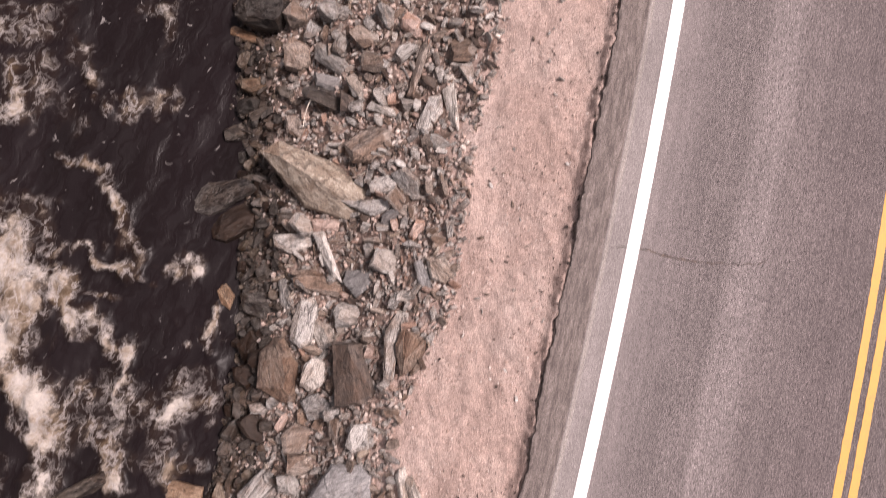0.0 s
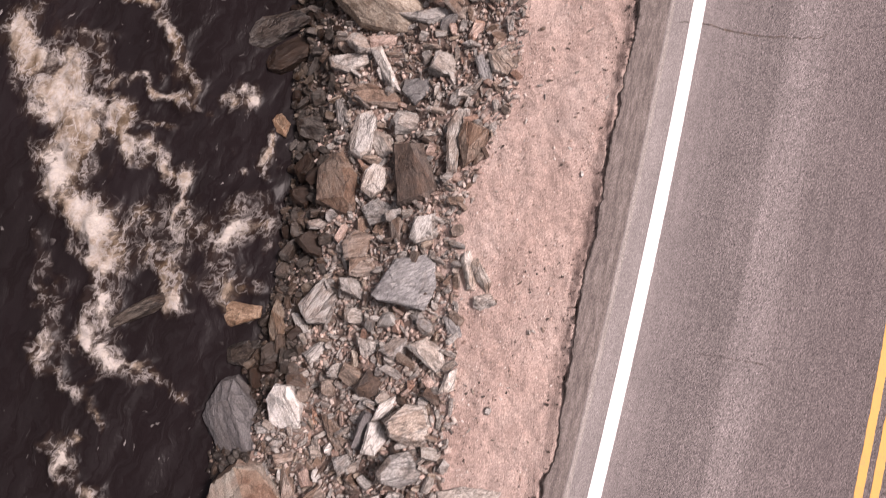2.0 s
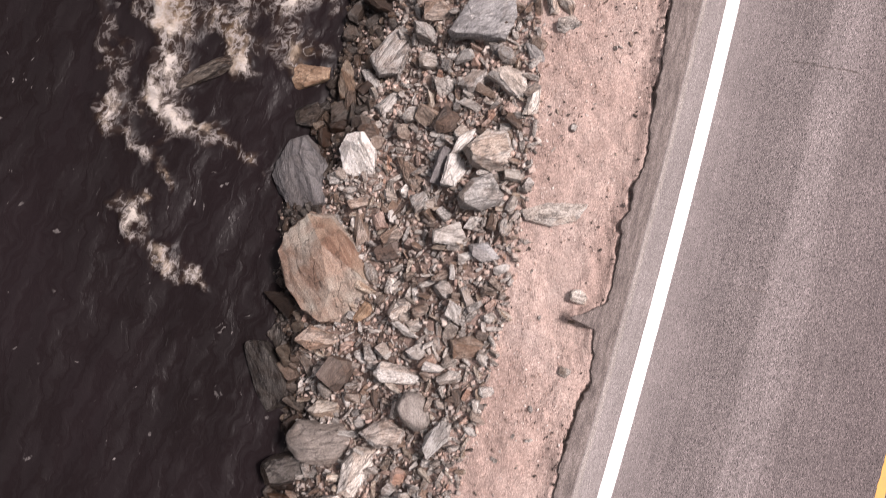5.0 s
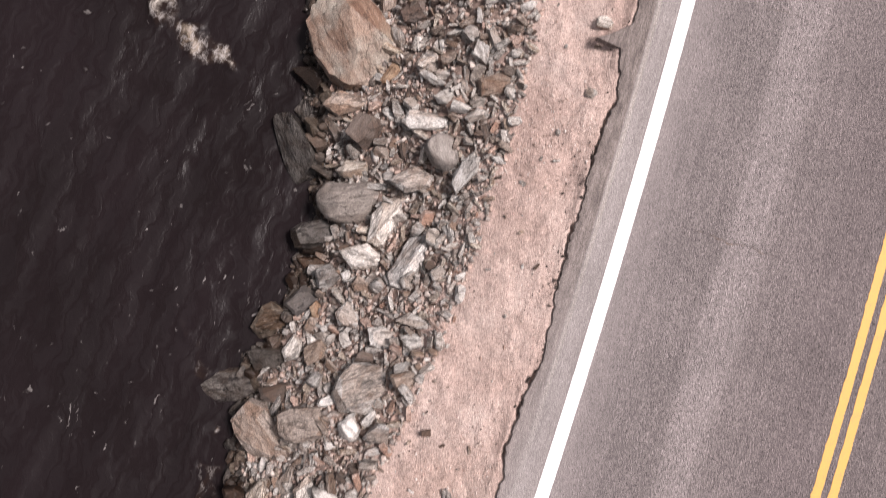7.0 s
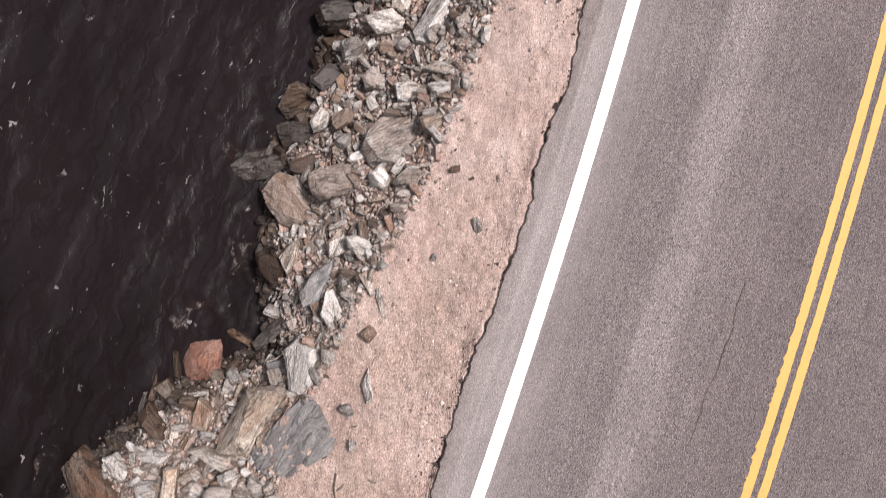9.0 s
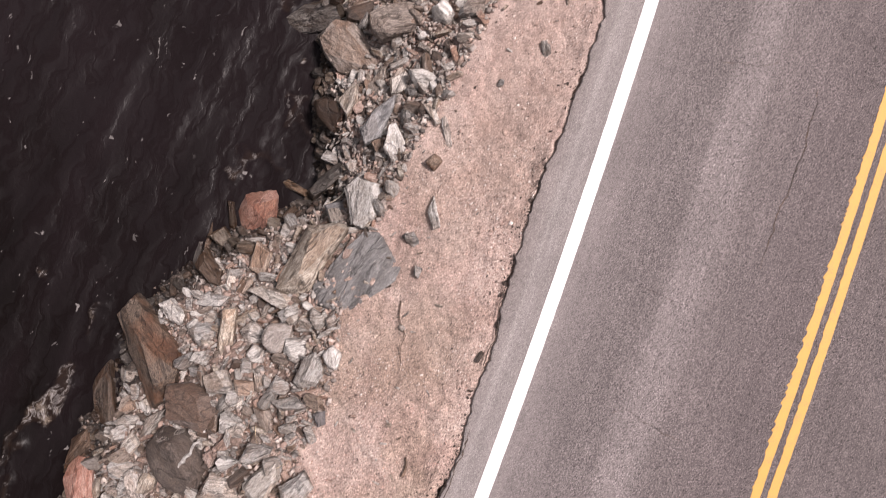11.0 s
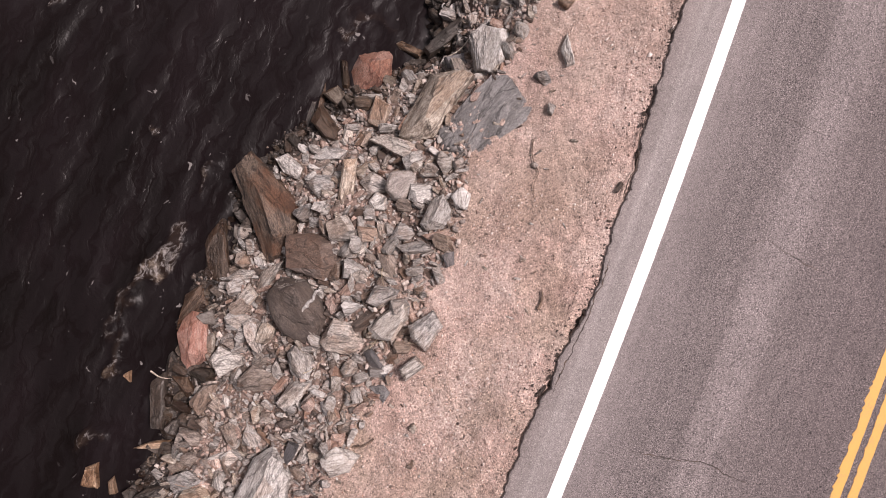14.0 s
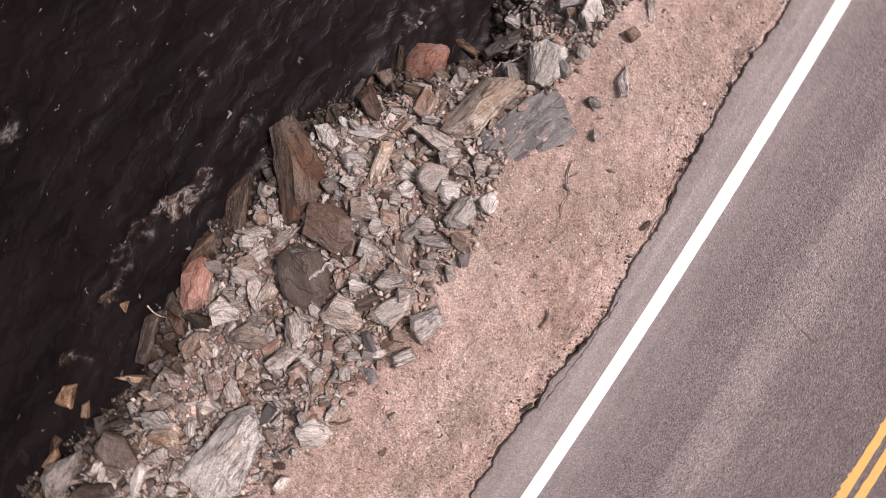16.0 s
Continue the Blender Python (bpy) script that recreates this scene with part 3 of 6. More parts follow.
# ---- ground: one sheet from the far hills over the bank and the river's bed to the far side of the road ----
def ground_height(x, y):
    d = white_x(y) - 0.68 - x
    z = bank(x, y)
    z = np.where(d < 0, -0.10, z)
    z = np.where(d < -8.2, -0.25, z)
    dw = np.interp(y, STATION, WATER_D)
    far = np.clip(d - dw - 24, 0, 400)
    z = np.where(d > dw + 3, np.minimum(z, level(y) - 0.9), z)
    z = z + np.clip(far * 0.35, 0, 60)
    stony = stoniness(x, y)
    gap = road_x(edge_u(y), y) - x
    gap = gap + np.where((gap > 0) & (gap < 0.3), fbm(x * 13, y * 13, 71, 3) * 0.045, 0)
    crumble = np.clip(0.35 + fbm(y * 2.9, y * 0 + 1, 41) * 2.2, 0.05, 1)
    lip = np.exp(-(np.clip(gap, 0, 9) / 0.08) ** 2) * (np.abs(gap) < 1)
    z = z * (1 - lip) + (-0.065 - 0.05 * crumble * crumble) * lip
    z = z - np.where(np.abs(gap) < 1, (0.2 + 0.8 * crumble) * 0.06 * np.exp(-((gap - 0.004) / (0.005 + 0.01 * crumble)) ** 2), 0)
    rough = fbm(x * 1.1, y * 1.1, 3) * (0.09 + 0.16 * stony) + fbm(x * 5, y * 5, 9) * (0.035 + 0.07 * stony) + fbm(x * 19, y * 19, 5, 2) * 0.022
    z = z + rough * np.where((d > 0.05) & (d < 12), np.clip(d * 4, 0, 1), 0)
    return z


def build_ground():
    ds = np.concatenate([[-900, -300, -120, -60, -30, -15, -9, -8.2, -4, -0.5], np.arange(-0.3, 0.4, 0.02), np.arange(0.4, 7.6, 0.04), [8, 8.5, 9, 10, 12, 15, 20, 26, 32, 40, 60, 100, 200, 400, 900]])
    ys = np.concatenate([[-900, -500, -250, -120, -70, -45, -36, -31], np.arange(-28, 13, 0.04), [14, 16, 19, 24, 32, 45, 70, 120, 250, 500, 900]])
    D, Y = np.meshgrid(ds, ys)
    X = white_x(Y) - 0.68 - D
    Z = ground_height(X, Y)
    ob = sheet("ground", np.stack([X, Y, Z], -1).reshape(-1, 3), len(ds), len(ys), GRAVEL)
    a = ob.data.attributes.new("stony", "FLOAT", "POINT")
    a.data.foreach_set("value", stoniness(X, Y).ravel().astype(np.float32))
    a = ob.data.attributes.new("wet", "FLOAT", "POINT")
    a.data.foreach_set("value", wetness(X, Y).ravel().astype(np.float32))
    tagged(ob, "pinkish granite gravel shoulder sloping down to the river", "ground", kind="structure")


build_ground()


# ---- road ----
def build_road():
    ys = np.concatenate([[-400, -200, -100, -60, -40], np.arange(-30, 14, 0.03), [20, 40, 60, 100, 200, 400]])
    us = np.concatenate([[0.0, 0.0, 0.01, 0.03, 0.05, 0.07, 0.8, 0.85], np.arange(1.0, 9.2, 0.4), [9.2]])
    zs = np.concatenate([[-0.16, -0.03, -0.008, -0.002, 0, 0], np.zeros(len(us) - 6)])
    U, Y = np.meshgrid(us, ys)
    E = edge_u(Y)
    Ureal = np.where(U < 0.5, np.minimum(E + U, -0.43), np.where(U < 0.95, U - 1.215, (U - 1.0) / 8.2 * 8.05 - 0.25))
    lower = np.interp(Y, (-11, -7), (0.0, 1.0)) * (U < 0.82)
    X = road_x(Ureal, Y)
    Z = np.broadcast_to(zs, U.shape) + np.where(U < 0.04, fbm(X * 30, Y * 30, 2, 2) * 0.012, 0) - lower * (0.012 + fbm(X * 9, Y * 3, 4, 3) * 0.01)
    ob = sheet("road", np.stack([X, Y, Z], -1).reshape(-1, 3), len(us), len(ys), ASPHALT, False)
    add_uv(ob, np.stack([Ureal, Y], -1).reshape(-1, 2))
    tagged(ob, "worn grey two-lane asphalt road with crumbling edge", "road", kind="structure")
    return ob


road = build_road()


def stripe(name, u0, u1, material, label, ragged=0.0, z=0.004):
    ys = np.concatenate([[-400, -200, -100, -60, -40], np.arange(-30, 14, 0.02), [20, 40, 60, 100, 200, 400]])
    rag = np.zeros_like(ys)
    if ragged:
        saw = (ys * 6.4 + fbm(ys * 2.1, ys * 0 + u0, 12, 3) * 2.5) % 1.0
        drip = np.clip(1.1 - saw * 1.5, 0, 1) * np.clip(0.6 + fbm(ys * 4.5, ys * 0 + u0, 11, 2) * 2.4, 0, 1) * np.interp(ys, (-30, -12, -8, 0), (1, 1, 0.35, 0.12))
        rag = -ragged * drip
    a = u0 + rag + fbm(ys * 9, ys * 0 + u0, 13, 3) * (0.012 if ragged else 0.003)
    b = u1 + fbm(ys * 9, ys * 0 + u1, 14, 3) * (0.008 if ragged else 0.003)
    rows = []
    for u, h in ((a, -0.002), (a + 0.003, z), (b - 0.003, z), (b, -0.002)):
        rows.append(np.stack([road_x(u, ys), ys, np.full_like(ys, h)], -1))
    co = np.stack(rows, 1).reshape(-1, 3)
    ob = sheet(name, co, 4, len(ys), material, False)
    return tagged(ob, label, "road marking", kind="structure")


stripe("road_marking", -0.11, 0.072, WHITE, "solid white painted edge line on the asphalt")
stripe("road_marking", 3.375, 3.50, YELLOW, "solid yellow centre line with ragged paint drips", 0.032)
stripe("road_marking", 3.59, 3.715, YELLOW, "solid yellow centre line of the double pair", 0.012)
stripe("road_marking", 7.15, 7.35, WHITE, "solid white painted edge line on the asphalt")


def crack(width, *places):
    """A thin wandering crack through the given places on the road."""
    pts = [Vector((x, y, 0)) for x, y in places]
    line = []
    for a, b in zip(pts, pts[1:]):
        n = max(2, int((b - a).length / 0.03))
        line += [a.lerp(b, i / n) for i in range(n)]
    line.append(pts[-1])
    bm = bmesh.new()
    prev = None
    for i, p in enumerate(line):
        q = line[min(i + 1, len(line) - 1)] - line[max(i - 1, 0)]
        side = Vector((-q.y, q.x, 0)).normalized()
        w = 1.6 * width * (0.35 + 0.9 * noise.noise(p * 6 + Vector((0, 0, 3)))** 2 * 3 + 0.3) * min(1, 0.25 + 6 * min(i, len(line) - 1 - i) / len(line))
        c = p + side * (noise.noise(p * 3.2) * 0.04 + noise.noise(p * 11) * 0.022 + noise.noise(p * 31) * 0.008)
        v = [bm.verts.new(c + side * w / 2 + Vector((0, 0, 0.0025))), bm.verts.new(c - side * w / 2 + Vector((0, 0, 0.0025)))]
        if prev:
            bm.faces.new((prev[0], prev[1], v[1], v[0]))
        prev = v
    ob = part("crack", bm, CRACK, road)
    return ob


crack(0.014, (-1.15, 5.06), (-0.72, 5.19), (-0.03, 5.30), (0.53, 5.45), (0.92, 5.59), (1.04, 5.76))
crack(0.010, (0.65, 0.68), (1.18, 0.79), (1.75, 0.88))
crack(0.008, (1.08, -2.47), (1.44, -2.36), (1.82, -2.41))
crack(0.010, (1.09, -5.69), (1.36, -5.64), (1.84, -5.64), (2.44, -5.60))
crack(0.008, (1.65, -9.71), (2.08, -9.64), (2.48, -9.47))
crack(0.008, (1.89, -14.74), (2.09, -14.61), (2.36, -14.69), (2.95, -14.76))
crack(0.008, (1.71, -12.98), (1.99, -12.97), (2.27, -13.03))
crack(0.010, (1.34, -17.89), (1.80, -17.82), (2.31, -17.70), (2.73, -17.73), (2.95, -17.79))
crack(0.013, (3.10, -9.60), (3.19, -10.55), (3.14, -11.56), (3.16, -12.20))
crack(0.007, (4.39, -9.99), (4.80, -9.98), (5.27, -10.02))
crack(0.012, (-0.01, -13.53), (0.04, -13.99), (0.10, -14.37), (0.08, -14.78))
crack(0.010, (0.18, -15.58), (0.20, -15.97), (0.18, -16.70), (0.09, -17.55))

# ---- river ----
FOAM = []


def foam(x1, y1, x2, y2, width, amount):
    FOAM.append((x1, y1, x2, y2, width, amount))


foam(-12.04, 2.33, -11.04, 1.65, 0.44, 0.95)
foam(-11.04, 1.65, -10.39, 0.96, 0.44, 0.95)
foam(-10.39, 0.96, -10.22, 0.11, 0.44, 0.95)
foam(-10.22, 0.11, -9.31, -0.44, 0.34, 0.95)
foam(-9.31, -0.44, -8.68, -0.86, 0.34, 0.95)
foam(-8.68, -0.86, -8.49, -1.77, 0.25, 0.90)
foam(-8.49, -1.77, -8.68, -2.43, 0.30, 0.90)
foam(-8.68, -2.43, -7.82, -2.80, 0.19, 0.90)
foam(-8.52, -0.47, -7.62, -0.79, 0.18, 0.77)
foam(-7.62, -0.79, -7.27, -1.09, 0.18, 0.77)
foam(-7.70, -0.60, -6.97, 0.01, 0.19, 0.65)
foam(-6.94, -0.58, -6.61, -0.07, 0.27, 0.81)
foam(-6.61, -0.07, -6.16, 0.43, 0.27, 0.81)
foam(-6.72, -0.72, -6.34, -0.85, 0.19, 0.83)
foam(-7.27, -1.09, -6.97, -1.41, 0.14, 0.81)
foam(-8.19, -0.23, -6.36, 0.64, 0.34, 0.47)
foam(-9.80, 2.30, -8.88, 2.13, 0.11, 0.68)
foam(-8.88, 2.13, -8.46, 1.94, 0.11, 0.68)
foam(-8.22, 2.44, -7.73, 2.34, 0.15, 0.77)
foam(-10.51, 1.97, -10.11, 2.36, 0.14, 0.56)
foam(-7.01, 1.69, -6.82, 1.36, 0.14, 0.90)
foam(-9.19, 1.54, -8.58, 1.43, 0.09, 0.54)
foam(-9.21, 0.84, -8.65, 0.83, 0.10, 0.50)
foam(-8.27, -0.04, -7.42, 0.29, 0.13, 0.50)
foam(-9.64, -1.99, -9.04, -2.94, 0.18, 0.61)
foam(-9.04, -2.94, -8.47, -3.25, 0.18, 0.52)
foam(-8.55, -3.07, -8.08, -3.52, 0.10, 0.66)
foam(-8.08, -3.52, -7.59, -3.90, 0.10, 0.66)
foam(-7.99, -2.65, -6.78, -2.72, 0.15, 0.63)
foam(-6.78, -2.72, -6.53, -2.94, 0.15, 0.63)
foam(-8.21, -4.29, -7.66, -4.90, 0.14, 0.62)
foam(-7.66, -4.90, -7.16, -5.21, 0.14, 0.62)
foam(-7.16, -5.21, -6.73, -5.35, 0.14, 0.62)
foam(-10.16, -1.21, -9.50, -1.94, 0.18, 0.38)
foam(-8.19, -3.15, -7.03, -2.76, 0.14, 0.43)
foam(-12.14, 4.61, -11.81, 4.38, 0.26, 0.77)
foam(-11.81, 4.38, -11.91, 3.88, 0.26, 0.77)
foam(-11.15, 5.71, -10.49, 5.02, 0.18, 0.59)
foam(-10.92, 3.45, -10.20, 3.62, 0.13, 0.72)
foam(-10.20, 3.62, -9.55, 3.19, 0.13, 0.72)
foam(-9.55, 3.19, -8.96, 2.63, 0.13, 0.72)
foam(-8.96, 2.63, -8.52, 2.02, 0.13, 0.72)
foam(-12.72, 5.33, -11.93, 5.89, 0.30, 0.45)
foam(-11.93, 5.89, -11.26, 5.43, 0.30, 0.45)
foam(-9.96, 5.11, -9.33, 5.24, 0.15, 0.54)
foam(-11.32, 2.38, -10.62, 2.32, 0.24, 0.50)
foam(-10.69, 1.51, -9.94, 1.58, 0.27, 0.85)
foam(-9.94, 1.58, -9.58, 1.28, 0.27, 0.85)
foam(-10.61, 0.88, -9.99, 0.25, 0.33, 0.95)
foam(-9.77, 1.20, -8.90, 0.77, 0.18, 0.77)
foam(-8.90, 0.77, -8.13, 0.53, 0.18, 0.77)
foam(-8.13, 0.53, -7.88, 0.09, 0.12, 0.81)
foam(-11.85, 4.96, -10.76, 4.10, 0.33, 0.38)
foam(-10.53, 6.93, -9.86, 6.46, 0.18, 0.50)
foam(-13.00, 5.95, -12.32, 5.97, 0.19, 0.45)
foam(-4.33, -12.70, -4.03, -12.94, 0.08, 0.45)
foam(-4.33, -11.79, -4.14, -12.13, 0.06, 0.43)
foam(-4.57, -11.25, -4.50, -11.24, 0.06, 0.50)
foam(-5.27, -9.83, -5.00, -10.26, 0.08, 0.36)
foam(-4.25, -12.70, -3.84, -12.95, 0.12, 0.38)
foam(-6.01, -16.39, -5.78, -16.70, 0.11, 0.38)
foam(-4.74, -13.30, -4.47, -12.94, 0.09, 0.47)
foam(-4.47, -12.94, -4.33, -12.79, 0.09, 0.47)
foam(-4.28, -11.84, -3.91, -12.01, 0.08, 0.42)
foam(-9.57, -14.34, -9.41, -14.48, 0.08, 0.43)
foam(-6.35, -19.97, -6.53, -19.32, 0.09, 0.50)
foam(-6.53, -19.32, -6.37, -18.66, 0.09, 0.50)
foam(-6.37, -18.66, -6.29, -17.94, 0.09, 0.50)
foam(-6.29, -17.94, -6.31, -17.50, 0.09, 0.50)
foam(-6.32, -21.15, -6.37, -20.75, 0.10, 0.38)
foam(-7.18, -15.79, -7.04, -15.93, 0.07, 0.40)
foam(-4.79, -13.06, -4.07, -12.76, 0.11, 0.38)
foam(-9.68, -18.23, -9.37, -18.37, 0.13, 0.38)


def build_river():
    xs = np.concatenate([[-60, -40, -30, -22, -17, -14.5], np.arange(-13.5, -2.6, 0.05)])
    ys = np.concatenate([[-400, -150, -70, -45, -35, -30], np.arange(-28, 13, 0.05), [16, 20, 30, 45, 80, 200, 400]])
    X, Y = np.meshgrid(xs, ys)
    F = np.zeros_like(X)
    wx = X + fbm(X * 1.2, Y * 0.9, 21) * 0.55 + fbm(X * 4.2, Y * 3.2, 25) * 0.26
    wy = Y + fbm(X * 1.2, Y * 0.9, 22) * 0.55 + fbm(X * 4.2, Y * 3.2, 26) * 0.26
    for x1, y1, x2, y2, w, a in FOAM:
        dx, dy = x2 - x1, y2 - y1
        k = np.clip(((wx - x1) * dx + (wy - y1) * dy) / (dx * dx + dy * dy + 1e-6), 0, 1)
        r2 = (wx - x1 - k * dx) ** 2 + (wy - y1 - k * dy) ** 2
        F = np.maximum(F, a * np.exp(-r2 / (1.5 * w * w)))
    F = F * np.clip(0.95 + fbm(X * 2.6, Y * 1.6, 27, 5) * 0.9, 0.35, 1.25)
    fine = (X > -13.4) & (Y > -28) & (Y < 12.8)
    fl = X - 0.12 * Y
    Z = level(Y) + fbm(fl * 0.9, Y * 0.35, 31) * 0.08 + fbm(fl * 2.4, Y * 0.8, 32) * 0.026 + fbm(fl * 7, Y * 3, 34, 3) * 0.008
    Z = Z + F * (0.08 + fbm(X * 2.6, Y * 2.6, 33) * 0.22 + fbm(X * 9, Y * 9, 35, 2) * 0.05)
    fade = np.clip((X + 13.3) / 2.5, 0, 1) * np.clip((Y + 27.8) / 3, 0, 1) * np.clip((12.6 - Y) / 3, 0, 1)
    Z = level(Y) + (Z - level(Y)) * np.where(fine, fade, 0)
    ob = sheet("river", np.stack([X, Y, Z], -1).reshape(-1, 3), len(xs), len(ys), WATER)
    a = ob.data.attributes.new("foam", "FLOAT", "POINT")
    a.data.foreach_set("value", F.ravel().astype(np.float32))
    tagged(ob, "dark peaty river with rippled surface and white rapids", "river", kind="structure")


build_river()


# ---- rocks ----
PLACED = []


def weathered(name, bm, size, wm, seed, rnd, rounded, material, fine=True):
    """Turns a hull into a rock's mesh: joint faces, split layers, pits and worn edges."""
    bmesh.ops.dissolve_limit(bm, angle_limit=radians(10 if rounded else 14), verts=bm.verts, edges=bm.edges)
    for e in bm.edges:
        e.smooth = rounded or len(e.link_faces) < 2 or e.calc_face_angle(0) < radians(24)
    layer = bm.faces.layers.float.new("joint")
    for f in bm.faces:
        f[layer] = rnd.random()
    bmesh.ops.triangulate(bm, faces=bm.faces)
    if not fine:
        me = bpy.data.meshes.new(name)
        bm.to_mesh(me)
        bm.free()
        me.materials.append(material)
        return me
    target = size / (14.0 if size > 0.6 else 8.0 if size > 0.35 else 5.0)
    for _ in range(5):
        long_edges = [e for e in bm.edges if e.calc_length() > target]
        if not long_edges:
            break
        bmesh.ops.subdivide_edges(bm, edges=long_edges, cuts=1)
        bmesh.ops.triangulate(bm, faces=[f for f in bm.faces if len(f.verts) > 3])
    for _ in range(4 if rounded else 0):
        bmesh.ops.smooth_vert(bm, verts=bm.verts, factor=0.5, use_axis_x=True, use_axis_y=True, use_axis_z=True)
    bm.normal_update()
    off = Vector((seed * 1.37 % 50, seed * 2.11 % 50, seed * 0.77 % 50))
    lean = Vector((rnd.uniform(-0.15, 0.15), rnd.uniform(0.3, 1), rnd.uniform(0.3, 1))).normalized()
    for v in bm.verts:
        q = v.co / size
        k = noise.fractal(q * 2.4 + off, 0.9, 2.1, 4) * (0.03 if rounded else 0.022)
        ledge = abs((v.co.dot(lean) * 9 / max(wm, 0.15) + noise.noise(q * 3 + off)) % 1.0 - 0.5)
        k += (ledge - 0.25) * (0.015 if rounded else 0.05) * min(1, wm / size)
        v.co += v.normal * k * size
    for f in bm.faces:
        f.smooth = True
    me = bpy.data.meshes.new(name)
    bm.to_mesh(me)
    bm.free()
    me.materials.append(material)
    return me


def rock_mesh(name, length, w1, w2, height, seed, rounded, material, fine=True):
    """A broken rock: a tapering block with knocked-off corners, tilted top, ledges and pits."""
    rnd = random.Random(seed)
    a = length / 2
    wm = (w1 + w2) / 2

    def half(x):
        """Half the width at x along the rock."""
        w = w1 + (w2 - w1) * (x / length + 0.5)
        return w / 2 * (math.sqrt(max(0.0, 1 - 0.75 * (x / a) ** 2)) * 1.12 if rounded else 1.0)

    big = length + wm > 1.1
    n = 12 if rounded else rnd.choice((8, 9, 10)) if big else rnd.choice((4, 5, 5, 6, 7))
    turns = [(i + rnd.uniform(-0.34, 0.34)) / n * 2 * math.pi for i in range(n)]
    tilt_x, tilt_y = rnd.uniform(-0.6, 0.6), rnd.uniform(-0.8, 0.8)
    if not rounded:
        height *= 1.2
    bm = bmesh.new()
    power = 0.8 if rounded else rnd.uniform(0.42, 0.56) if big else rnd.uniform(0.45, 0.75)
    rings = ((-0.9, 0.72), (-0.2, 0.98), (0.3, 1.0), (0.72, 0.9), (1.0, 0.6)) if rounded else ((-0.9, 0.8), (0.1, 1.0), (0.55, 0.98), (1.0, rnd.uniform(0.7, 0.95)))
    for zf, sc in rings:
        sx, sy = rnd.uniform(-0.09, 0.09) * length * max(zf, 0), rnd.uniform(-0.12, 0.12) * wm * max(zf, 0)
        for k, th in enumerate(turns):
            if zf == 1.0 and not rounded and rnd.random() < 0.3:
                continue
            th = th + rnd.uniform(-0.12, 0.12)
            c, q = math.cos(th), math.sin(th)
            x = math.copysign(abs(c) ** power, c) * a
            y = math.copysign(abs(q) ** power, q) * half(x)
            j = sc * (rnd.uniform(0.93, 1.05) if rounded or big else rnd.uniform(0.86, 1.12))
            z = zf * height * rnd.uniform(0.9, 1.08)
            if zf > 0.5:
                z += height * (tilt_x * x / a + tilt_y * y / max(wm / 2, 0.01)) * (0.5 if rounded else 1.0) * zf
            bm.verts.new((x * j + sx, y * j + sy, z))
    res = bmesh.ops.convex_hull(bm, input=bm.verts)
    junk = list({g for g in res["geom_interior"] + res["geom_unused"] if isinstance(g, bmesh.types.BMVert)})
    bmesh.ops.delete(bm, geom=junk, context="VERTS")
    for _ in range(0 if rounded and not fine else 2 if rounded else rnd.choice((3, 4, 5))):
        th, up = rnd.uniform(0, 2 * math.pi), rnd.uniform(0.15, 1.0)
        nor = Vector((math.cos(th) / max(length, 0.1), math.sin(th) / max(wm, 0.1), up / max(height * 2, 0.1))).normalized()
        reach = max(v.co.dot(nor) for v in bm.verts)
        bmesh.ops.bisect_plane(bm, geom=bm.verts[:] + bm.edges[:] + bm.faces[:], plane_co=nor * reach * (rnd.uniform(0.82, 0.95) if big else rnd.uniform(0.74, 0.93)), plane_no=nor, clear_outer=True)
        left = [v.co.copy() for v in bm.verts]
        bm.clear()
        for c in left:
            bm.verts.new(c)
        res = bmesh.ops.convex_hull(bm, input=bm.verts)
        junk = list({g for g in res["geom_interior"] + res["geom_unused"] if isinstance(g, bmesh.types.BMVert)})
        bmesh.ops.delete(bm, geom=junk, context="VERTS")
    return weathered(name, bm, (length + wm) / 2, wm, seed, rnd, rounded, material, fine)


def outline(sides):
    """Corners of the footprint whose sides face the given bearings at the given reach from the middle."""
    n = [(math.cos(radians(a)), math.sin(radians(a)), r) for a, r in sides]
    pts = []
    for i in range(len(n)):
        for k in range(i):
            det = n[i][0] * n[k][1] - n[i][1] * n[k][0]
            if abs(det) < 0.02:
                continue
            x = (n[i][2] * n[k][1] - n[k][2] * n[i][1]) / det
            y = (n[i][0] * n[k][2] - n[k][0] * n[i][2]) / det
            if all(x * c + y * q < r + 0.012 for c, q, r in n):
                pts.append((x, y))
    return pts


def hull_of(points):
    bm = bmesh.new()
    for p in points:
        bm.verts.new(p)
    res = bmesh.ops.convex_hull(bm, input=bm.verts)
    junk = list({g for g in res["geom_interior"] + res["geom_unused"] if isinstance(g, bmesh.types.BMVert)})
    bmesh.ops.delete(bm, geom=junk, context="VERTS")
    return bm


